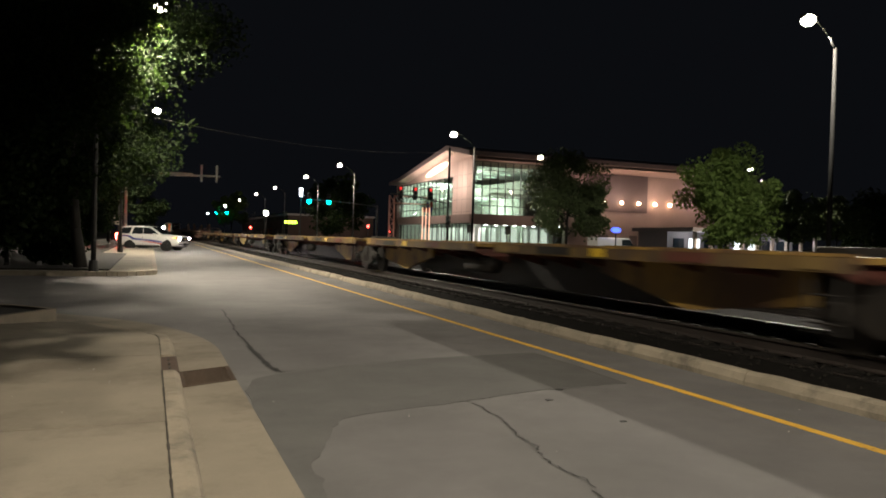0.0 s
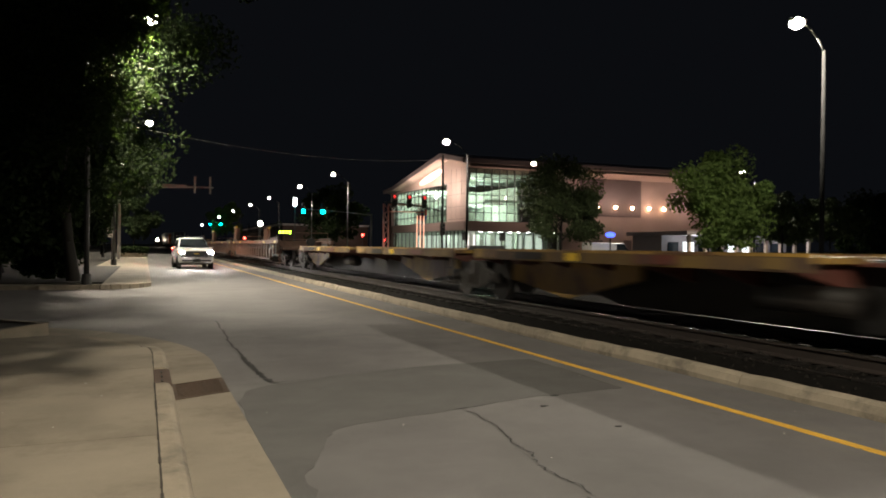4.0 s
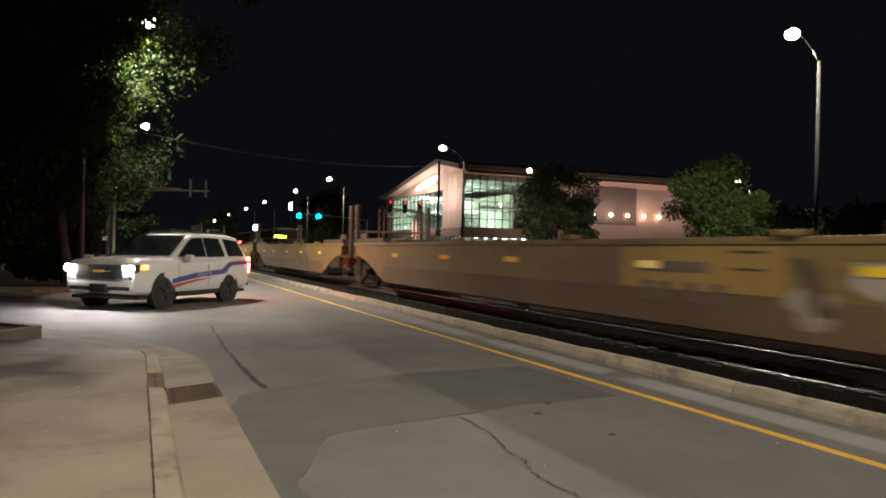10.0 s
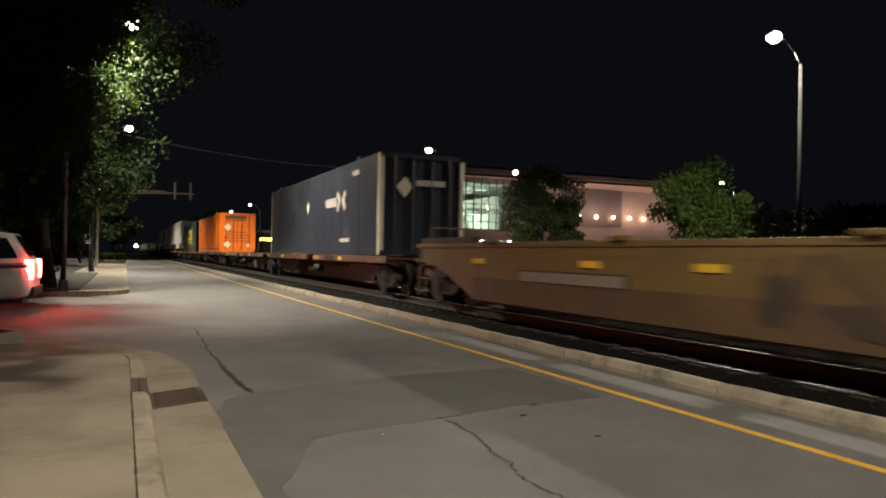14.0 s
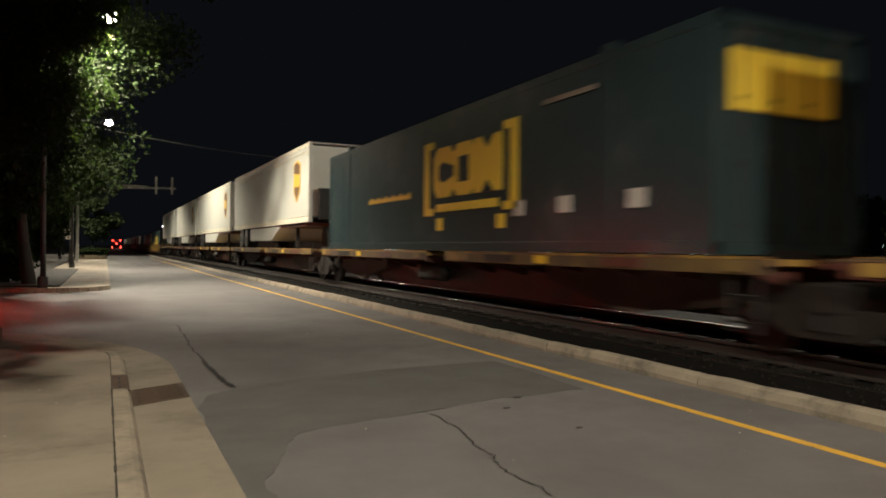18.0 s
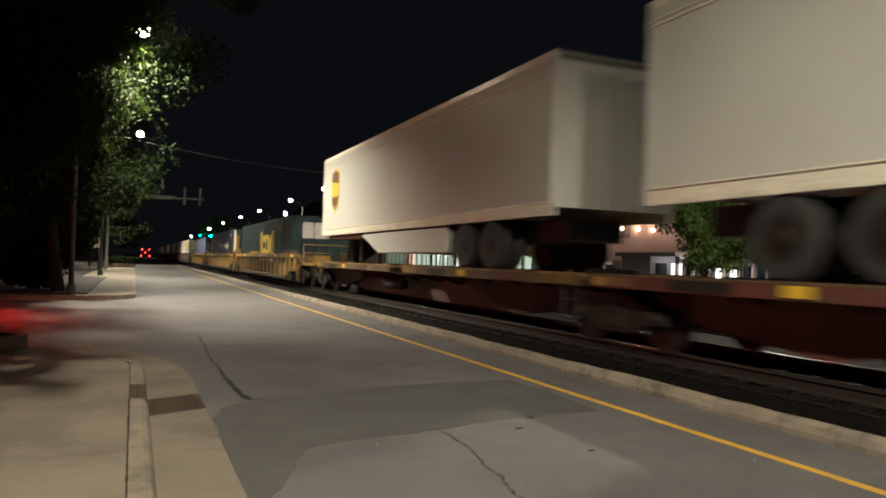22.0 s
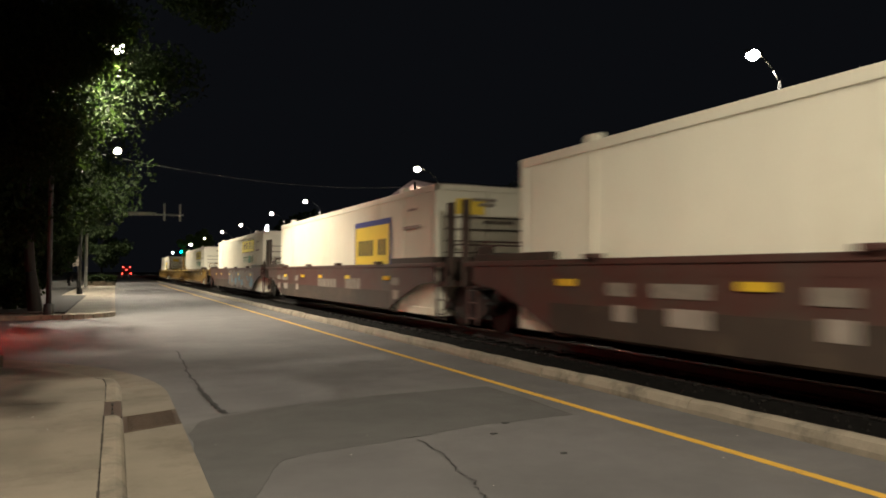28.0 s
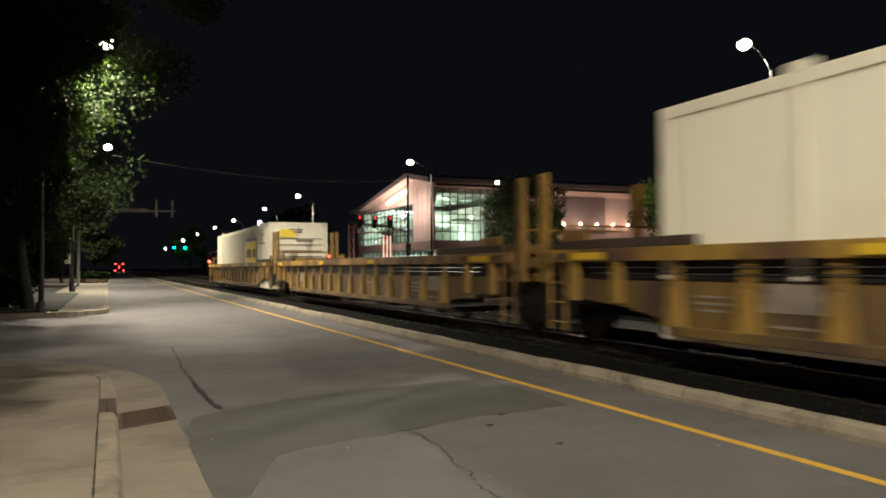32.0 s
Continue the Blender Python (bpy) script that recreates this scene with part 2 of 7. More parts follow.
M_GREEN = mat("green_marking", (0.06, 0.26, 0.16), 0.5, var=0.05, bump=0)
M_DARKBLUEMARK = mat("indigo_marking", (0.04, 0.05, 0.22), 0.45, var=0.05, bump=0)
M_REDMARK = mat("red_marking", (0.4, 0.04, 0.03), 0.45, var=0.05, bump=0)
M_GRAFF1 = mat("graffiti_blue", (0.07, 0.17, 0.24), 0.6, var=0.2, bump=0)
M_GRAFF2 = mat("graffiti_pale", (0.27, 0.23, 0.195), 0.6, var=0.2, bump=0)
M_STENCIL = mat("faded_stencil", (0.2, 0.17, 0.14), 0.7, var=0.3, scale=6, bump=0)
M_GRAFFBASE = mat("graffiti_undercoat", (0.145, 0.118, 0.1), 0.65, var=0.3, scale=1.5, bump=0)
M_PEACH = mat("graffiti_peach", (0.2, 0.12, 0.075), 0.6, var=0.25, bump=0)
M_TANYELLOW = mat("cleaner_yellow_panel", (0.2, 0.125, 0.032), 0.7, var=0.2, scale=1.0, bump=0.05)
M_GRAFF3 = mat("graffiti_dark", (0.07, 0.05, 0.035), 0.6, var=0.2, bump=0)


# ---- mesh helpers ----
def box(bm, x0, x1, y0, y1, z0, z1):
    v = [bm.verts.new(p) for p in ((x0, y0, z0), (x1, y0, z0), (x1, y1, z0), (x0, y1, z0), (x0, y0, z1), (x1, y0, z1), (x1, y1, z1), (x0, y1, z1))]
    for f in ((0, 3, 2, 1), (4, 5, 6, 7), (0, 1, 5, 4), (1, 2, 6, 5), (2, 3, 7, 6), (3, 0, 4, 7)):
        bm.faces.new([v[i] for i in f])
    return v


def tube(bm, p0, p1, r0, r1=None, n=10, caps=True):
    r1 = r0 if r1 is None else r1
    p0, p1 = Vector(p0), Vector(p1)
    d = (p1 - p0).normalized()
    a = d.cross(Vector((0, 0, 1)) if abs(d.z) < 0.9 else Vector((1, 0, 0))).normalized()
    b = d.cross(a)
    ring = [[bm.verts.new(p + (a * math.cos(2 * math.pi * i / n) + b * math.sin(2 * math.pi * i / n)) * r) for i in range(n)] for p, r in ((p0, r0), (p1, r1))]
    for i in range(n):
        bm.faces.new((ring[0][i], ring[0][(i + 1) % n], ring[1][(i + 1) % n], ring[1][i]))
    if caps:
        bm.faces.new(ring[0][::-1])
        bm.faces.new(ring[1])


def prism(bm, pts, axis, lo, hi):
    """A polygon (in the two other axes, in order) pushed out along an axis."""
    def at(p, c):
        return {"x": (c, p[0], p[1]), "y": (p[0], c, p[1]), "z": (p[0], p[1], c)}[axis]
    a = [bm.verts.new(at(p, lo)) for p in pts]
    b = [bm.verts.new(at(p, hi)) for p in pts]
    k = len(pts)
    bm.faces.new(a[::-1])
    bm.faces.new(b)
    for i in range(k):
        bm.faces.new((a[i], a[(i + 1) % k], b[(i + 1) % k], b[i]))


def mesh_of(name, bm, material, smooth=False, bevel=0.0):
    bmesh.ops.recalc_face_normals(bm, faces=bm.faces[:])
    if bevel:
        bmesh.ops.bevel(bm, geom=[e for e in bm.edges if e.calc_face_angle(0) > 0.6], offset=bevel, segments=2, profile=0.6, affect="EDGES", clamp_overlap=True)
    me = bpy.data.meshes.new(name)
    bm.to_mesh(me)
    bm.free()
    me.materials.append(material)
    if smooth:
        for p in me.polygons:
            p.use_smooth = True
    return me


def part(name, bm, material, parent, label="", smooth=False, bevel=0.0):
    ob = new(name, mesh_of(name, bm, material, smooth, bevel))
    ob.parent = parent
    if label:
        ob["label"] = label
    return ob


def piece(name, me, parent, at=(0, 0, 0), turn=0.0):
    """One more object on a shared mesh."""
    ob = new(name, me)
    ob.parent = parent
    ob.matrix_basis = Matrix.Translation(at) @ Matrix.Rotation(turn, 4, "Z")
    return ob


def thing(name, m, label, category, group="", kind=""):
    ob = new(name)
    ob.empty_display_size = 0.3
    ob.matrix_basis = m
    return tagged(ob, label, category, group, kind)


def solo(name, bm, material, label, category, group="", kind="", smooth=False, bevel=0.0):
    return tagged(new(name, mesh_of(name, bm, material, smooth, bevel)), label, category, group, kind)


def bm_new():
    return bmesh.new()


# ---- ground, road, kerbs ----
def arc(cx, cy, r, a0, a1, n):
    return [(cx + r * math.cos(radians(a0 + (a1 - a0) * i / n)), cy + r * math.sin(radians(a0 + (a1 - a0) * i / n))) for i in range(n + 1)]


def sheet(bm, pts, z0, z1):
    prism(bm, pts, "z", z0, z1)


def build_ground():
    bm = bm_new()
    s = 1500
    box(bm, -s, s, -s, s, -1.0, -0.08)
    solo("ground", bm, M_GROUND, "dark bare earth and grass reaching the horizon", "ground", kind="structure")
    # main street with the mouth of the side street
    bm = bm_new()
    box(bm, 0.0, 6.03, -60, 420, -0.3, 0.0)
    box(bm, -60, 0.0, 12.0, 27.5, -0.3, 0.0)
    box(bm, -60, 0.0, -60, 12.0, -0.3, -0.03)
    box(bm, -60, 0.0, 27.5, 420, -0.3, -0.03)
    road = solo("road", bm, M_ASPHALT, "worn grey asphalt street with patches and cracks", "road", kind="structure")
    # far street beyond the tracks and the crossing street
    bm = bm_new()
    box(bm, 15.6, 21.0, -60, 420, -0.3, 0.02)
    box(bm, 21.0, 110, 77, 90, -0.3, 0.02)
    solo("road_far", bm, M_ASPHALT_FAR, "dark asphalt street beyond the railway tracks", "road", kind="structure")
    return road


def build_street_marks(road):
    # yellow edge line, a few worn lengths
    for y0, y1 in ((-60, 1.9), (1.93, 3.35), (3.37, 40), (40.02, 95)):
        bm = bm_new()
        box(bm, 5.07, 5.17, y0, y1, 0.0, 0.004)
        part("painted_line", bm, M_YELLOW, road, "worn yellow edge line")
    # darker repair patch with an uneven edge
    rng = random.Random(4)
    outline = [(1.26, 8.36), (2.1, 8.66), (2.92, 8.9), (3.8, 9.03), (4.83, 9.11), (4.86, 8.3), (4.79, 6.99), (4.2, 6.95), (3.76, 6.92), (3.2, 6.8), (2.83, 6.67), (2.3, 6.55),
               (1.84, 6.45), (1.5, 6.3), (1.36, 6.06), (1.28, 5.8), (1.14, 5.45), (1.0, 5.2), (1.03, 4.9), (0.98, 4.5), (0.93, 4.1), (0.865, 3.9), (0.865, 6.5), (0.86, 7.6), (1.0, 8.1)]
    pts = []
    for i, p in enumerate(outline):
        q = outline[(i + 1) % len(outline)]
        for k in range(3):
            f = k / 3
            j = 0.025 if k else 0.01
            pts.append((p[0] + (q[0] - p[0]) * f + rng.uniform(-j, j), p[1] + (q[1] - p[1]) * f + rng.uniform(-j, j)))
    bm = bm_new()
    sheet(bm, pts, -0.01, 0.004)
    part("repair_patch", bm, M_ASPHALT_PATCH, road, "darker asphalt repair patch")
    for line, w in ((((1.33, 15.25), (1.28, 13.4), (1.24, 11.68), (1.25, 10.4)), 0.02), (((1.25, 10.42), (1.255, 10.0), (1.29, 8.83), (1.33, 8.5)), 0.042),
                    (((2.7, 6.63), (2.83, 6.66), (3.0, 6.7)), 0.009),
                    (((2.77, 6.64), (2.79, 6.28), (2.77, 5.95), (2.64, 5.35), (2.68, 5.17), (2.56, 4.91), (2.55, 4.58), (2.59, 4.39), (2.5, 4.1), (2.53, 3.6), (2.42, 3.0)), 0.0095),
                    (((1.3, 8.45), (2.1, 8.68), (2.92, 8.92), (3.8, 9.05)), 0.008), (((4.82, 9.1), (4.83, 8.0), (4.79, 7.0)), 0.006)):
        bm = bm_new()
        fine = []
        for (ax, ay), (bx, by) in zip(line, line[1:]):
            for k in range(6):
                f = k / 6
                fine.append((ax + (bx - ax) * f + rng.uniform(-0.5, 0.5) * (0.018 if w > 0.03 else 0.044), ay + (by - ay) * f + rng.uniform(-0.02, 0.02)))
        fine.append(line[-1])
        for i, (a, b) in enumerate(zip(fine, fine[1:])):
            d = Vector((b[0] - a[0], b[1] - a[1]))
            nrm = Vector((-d.y, d.x)).normalized()
            if w == 0.0095 and rng.random() < 0.14:
                continue
            wa, wb = w * rng.uniform(0.3, 1.2), w * rng.uniform(0.3, 1.2)
            vs = [bm.verts.new((a[0] + nrm.x * wa, a[1] + nrm.y * wa, 0.006)), bm.verts.new((b[0] + nrm.x * wb, b[1] + nrm.y * wb, 0.006)),
                  bm.verts.new((b[0] - nrm.x * wb, b[1] - nrm.y * wb, 0.006)), bm.verts.new((a[0] - nrm.x * wa, a[1] - nrm.y * wa, 0.006))]
            bm.faces.new(vs)
        part("crack", bm, M_CRACK, road, "dark filled crack")
    # small potholes and a bit of litter
    for x, y, r in ((3.55, 6.5, 0.03), (3.9, 6.9, 0.035), (3.75, 5.6, 0.028)):
        bm = bm_new()
        sheet(bm, [(x + r * 1.6 * math.cos(a) * rng.uniform(0.6, 1.1), y + r * math.sin(a) * rng.uniform(0.6, 1.1)) for a in [k * math.pi / 6 for k in range(12)]], -0.01, 0.005)
        part("pit", bm, M_CRACK, road)


def build_litter():
    """Pale chips and dry leaves scattered over pavement and street."""
    rng = random.Random(15)
    verts, faces = [], []
    for i in range(46):
        if i < 24:
            x, y, z = rng.uniform(-3.5, 0.1), rng.uniform(1.0, 8.8), 0.1515
        else:
            x, y, z = rng.uniform(0.9, 5.9), rng.uniform(2.0, 18.0), 0.0015
        r, a = rng.uniform(0.005, 0.014), rng.uniform(0, 6.28)
        k = len(verts)
        for q in range(5):
            b = a + q * 1.2566
            verts.append((x + r * math.cos(b) * rng.uniform(0.5, 1.2), y + r * math.sin(b) * rng.uniform(0.5, 1.2), z))
        verts.append((x, y, z + r * 0.5))
        for q in range(5):
            faces.append((k + q, k + (q + 1) % 5, k + 5))
    me = bpy.data.meshes.new("litter")
    me.from_pydata(verts, [], faces)
    me.materials.append(M_WHITEBAR)
    tagged(new("litter", me), "small pale chips of litter on pavement and street", "litter", kind="stuff")


def build_near_pavement():
    base = thing("pavement", pose(0, 0, 0), "pale tan concrete pavement with a rounded street corner", "pavement", kind="structure")
    cx, cy = -5.34, 10.0          # centre of the rounded corner
    R_OUT, R_FACE, R_BACK = 6.19, 5.65, 5.48

    def drop(a):
        """Share of the kerb's height left at an angle round the corner: it sinks to a ramp and rises again."""
        if a < 46:
            return max(0.0, min(1.0, (21 - a) / 14))
        return max(0.0, min(1.0, (a - 50) / 6))
    # gutter pan, slightly above the road, in lengths
    ys = (-20, -8, -2, 1, 4, 7.87)
    for a, b in zip(ys, ys[1:]):
        bm = bm_new()
        sheet(bm, [(0.31, a), (0.85, a), (0.85, b - 0.012 + (0.265 if b > 7 else 0)), (0.31, b - 0.012)], -0.2, 0.008)
        part("gutter_slab", bm, M_CONCRETE, base)
    bm = bm_new()
    sheet(bm, [(0.31, 8.69), (0.85, 8.955), (0.85, 9.99)] + arc(cx, cy, R_OUT, 0, 8, 3) + arc(cx, cy, R_FACE, 0, 8, 3)[::-1] + [(0.31, 9.99)], -0.2, 0.008)
    part("gutter_slab", bm, M_CONCRETE, base)
    for a0, a1 in ((8.2, 22), (22.2, 37), (37.2, 52), (52.2, 72), (72.2, 90)):
        bm = bm_new()
        sheet(bm, arc(cx, cy, R_FACE, a0, a1, 5) + arc(cx, cy, R_OUT, a0, a1, 5)[::-1], -0.2, 0.008)
        part("gutter_slab", bm, M_CONCRETE, base)
    bm = bm_new()
    sheet(bm, [(-60, 10 + R_FACE), (cx, 10 + R_FACE), (cx, 10 + R_OUT), (-60, 10 + R_OUT)], -0.2, 0.008)
    part("gutter_slab", bm, M_CONCRETE, base)
    bm = bm_new()
    sheet(bm, [(0.31, 7.87), (0.85, 8.135), (0.85, 8.955), (0.31, 8.69)], -0.25, -0.06)
    part("drain_pit", bm, M_BLACK, base)
    # kerb in lengths with a rounded top
    prof = [(0.0, -0.2), (0.0, 0.06), (0.012, 0.105), (0.035, 0.135), (0.07, 0.15), (0.17, 0.15), (0.17, -0.2)]

    def kerb(path, heights):
        bm = bm_new()
        rings = []
        for i, (x, y) in enumerate(path):
            a = Vector(path[max(0, i - 1)])
            b = Vector(path[min(len(path) - 1, i + 1)])
            d = (b - a).normalized()
            nrm = Vector((-d.y, d.x))
            rings.append([bm.verts.new((x + nrm.x * o, y + nrm.y * o, h if h < 0 else 0.012 + (h - 0.012) * heights[i])) for o, h in prof])
        for r0, r1 in zip(rings, rings[1:]):
            for j in range(len(prof)):
                bm.faces.new((r0[j], r0[(j + 1) % len(prof)], r1[(j + 1) % len(prof)], r1[j]))
        bm.faces.new(rings[0])
        bm.faces.new(rings[-1][::-1])
        part("kerb_length", bm, M_KERB, base)
    ys = [-20, -14, -8, -5, -2, 1.0, 4.0, 8.05]
    for a, b in zip(ys, ys[1:]):
        kerb([(0.31, a), (0.31, b - 0.006)], (1, 1))
    kerb([(0.31, 9.0), (0.31, 9.6), (0.31, 9.99)] + arc(cx, cy, R_FACE, 1, 10, 6), [1, 1, 1] + [drop(1 + 9 * k / 6) for k in range(7)])
    kerb(arc(cx, cy, R_FACE, 10.1, 34, 10), [drop(10.1 + 23.9 * k / 10) for k in range(11)])
    kerb(arc(cx, cy, R_FACE, 34.1, 60, 10), [drop(34.1 + 25.9 * k / 10) for k in range(11)])
    kerb(arc(cx, cy, R_FACE, 60.1, 90, 8) + [(-60, 10 + R_FACE)], [1] * 10)
    bm = bm_new()
    box(bm, 0.12, 0.3, 8.06, 8.98, -0.2, 0.135)
    part("inlet_hood", bm, mat("rusty_iron", (0.06, 0.037, 0.026), 0.8, var=0.3, bump=0.4), base, "rust-brown cast iron kerb inlet", bevel=0.02)
    for y in (8.25, 8.5, 8.75):
        bm = bm_new()
        box(bm, 0.2, 0.22, y - 0.06, y + 0.06, 0.136, 0.141)
        part("marking_bar", bm, M_GREASE, base)
    # drain grate with bars over the pit
    rim = mat("grate_iron", (0.075, 0.05, 0.034), 0.7, 0.3, var=0.35, bump=0.3)
    def skew(x):
        return (x - 0.31) * 0.49
    for x0, x1, y0, y1 in ((0.31, 0.35, 7.87, 8.685), (0.80, 0.85, 7.87, 8.685), (0.35, 0.80, 7.87, 7.9), (0.35, 0.80, 8.655, 8.685)):
        bm = bm_new()
        sheet(bm, [(x0, y0 + skew(x0)), (x1, y0 + skew(x1)), (x1, y1 + skew(x1)), (x0, y1 + skew(x0))], -0.05, 0.012)
        part("grate_frame", bm, rim, base)
    bm = bm_new()
    sheet(bm, [(0.35, skew(0.35)), (0.80, skew(0.80)), (0.80, skew(0.80) + 0.026), (0.35, skew(0.35) + 0.026)], -0.05, 0.008)
    bar = mesh_of("grate_bar", bm, rim)
    for i in range(12):
        piece("grate_bar", bar, base, (0, 7.93 + i * 0.06, 0))
    # dirt-filled joint behind the kerb, in uneven runs
    rng = random.Random(2)
    bm = bm_new()
    y = -12.0
    while y < 9.9:
        if not 7.95 < y < 9.0:
            w = rng.uniform(0.003, 0.012)
            box(bm, 0.137 - w, 0.139 + w * 0.5, y, y + 0.13, 0.10, 0.1535)
        y += 0.12
    for k in range(14):
        a, w = 0.6 + k * 0.9, rng.uniform(0.004, 0.011) * (1 - k / 20)
        sheet(bm, arc(cx, cy, R_BACK - 0.004 - w, a, a + 0.95, 1) + arc(cx, cy, R_BACK - 0.002 + w * 0.5, a, a + 0.95, 1)[::-1], 0.06, 0.0045 + 0.012 + 0.138 * drop(a + 0.9))
    part("dirt_joint", bm, M_JOINT, base)
    slabs = [0.134, -1.9, -3.9, -5.9, -9.0]
    rows = [-12, -9, -6, -3.0, 0.0, 3.0, 6.0, 9.0]
    for x1, x0 in zip(slabs, slabs[1:]):
        for y0, y1 in zip(rows, rows[1:]):
            bm = bm_new()
            box(bm, x0 + 0.003, x1 - 0.002, y0 + 0.003, y1 - 0.003, -0.1, 0.15)
            part("paving_slab", bm, M_CONCRETE, base, bevel=0.006)
    # rounded corner, sloping to the ramp
    angs = [0, 4, 8, 11, 14, 17, 20, 24, 30, 36, 42, 46, 49, 52, 55, 58, 64, 72, 80, 90]
    radii = [5.478, 5.1, 4.6, 4.1, 3.4, 2.2, 1.0]
    bm = bm_new()
    rings = []
    for r in radii:
        fade = max(0.0, min(1.0, (r - 3.6) / 1.8))
        rings.append([bm.verts.new((cx + r * math.cos(radians(a)), cy + r * math.sin(radians(a)), 0.012 + 0.138 * (1 - (1 - drop(a)) * fade))) for a in angs])
    for r0, r1 in zip(rings, rings[1:]):
        for i in range(len(angs) - 1):
            bm.faces.new((r0[i], r0[i + 1], r1[i + 1], r1[i]))
    bm.faces.new(rings[-1] + [bm.verts.new((cx, cy, 0.15))])
    part("ramp_slab", bm, M_CONCRETE, base, smooth=True)
    bm = bm_new()
    box(bm, cx, 0.134, 9.004, 9.999, -0.1, 0.15)
    box(bm, -60, cx, 9.004, 10 + R_BACK, -0.1, 0.15)
    part("corner_slab", bm, M_CONCRETE, base)
    bm = bm_new()
    box(bm, -60, -9.0, -60, 9.0, -0.1, 0.146)
    box(bm, -9.0, 0.12, -60, -12, -0.1, 0.146)
    part("rear_paving", bm, M_CONCRETE, base)
    # planting bed with a low concrete border on the corner
    bed = [(-1.42, 13.62), (-2.1, 14.35), (-3.4, 14.95), (-6.2, 15.1), (-6.4, 11.4), (-3.6, 11.6), (-2.2, 12.3)]
    bm = bm_new()
    sheet(bm, bed, 0.0, 0.18)
    part("planting_bed", bm, M_MULCH_SHADE, base, "dark bed beside the pavement")
    for a, b in zip(bed, bed[1:] + bed[:1]):
        d = (Vector(b) - Vector(a)).normalized()
        n = Vector((-d.y, d.x)) * 0.06
        bm = bm_new()
        sheet(bm, [(a[0] - n.x, a[1] - n.y), (b[0] - n.x, b[1] - n.y), (b[0] + n.x, b[1] + n.y), (a[0] + n.x, a[1] + n.y)], 0.0, 0.215)
        part("bed_border", bm, M_KERB, base)


def build_far_pavement():
    base = thing("pavement", pose(0, 0, 0), "tan concrete pavement beyond the side street with a dark bed", "pavement", kind="structure")
    edge = [(-60, 26.4), (-3.0, 26.4)] + [(x, y) for x, y in arc(-1.6, 28.1, 1.7, -80, 0, 8)] + [(0.1, 46.0), (0.1, 120), (0.1, 300)]
    bm = bm_new()
    sheet(bm, edge + [(-60, 300)], -0.1, 0.14)
    part("paving_sheet", bm, M_CONCRETE, base)
    path = edge[1:]
    for i in range(len(path) - 1):
        a, b = Vector(path[i]), Vector(path[i + 1])
        n = max(1, int((b - a).length / 3)) if (b - a).length < 60 else 12
        for k in range(n):
            p, q = a + (b - a) * (k / n), a + (b - a) * ((k + 0.995) / n)
            d = (q - p).normalized()
            nr = Vector((d.y, -d.x)) * 0.16
            bm = bm_new()
            sheet(bm, [(p.x, p.y), (p.x + nr.x, p.y + nr.y), (q.x + nr.x, q.y + nr.y), (q.x, q.y)], -0.1, 0.15)
            part("kerb_length", bm, M_KERB, base)
    # dark ground laid in place of the trees' shade on the pavement
    bm = bm_new()
    box(bm, -60, -1.25, 27.2, 46, 0.1, 0.19)
    box(bm, -60, -2.6, 46, 290, 0.1, 0.19)
    part("planting_bed", bm, M_MULCH_SHADE, base, "dark bed beside the pavement")


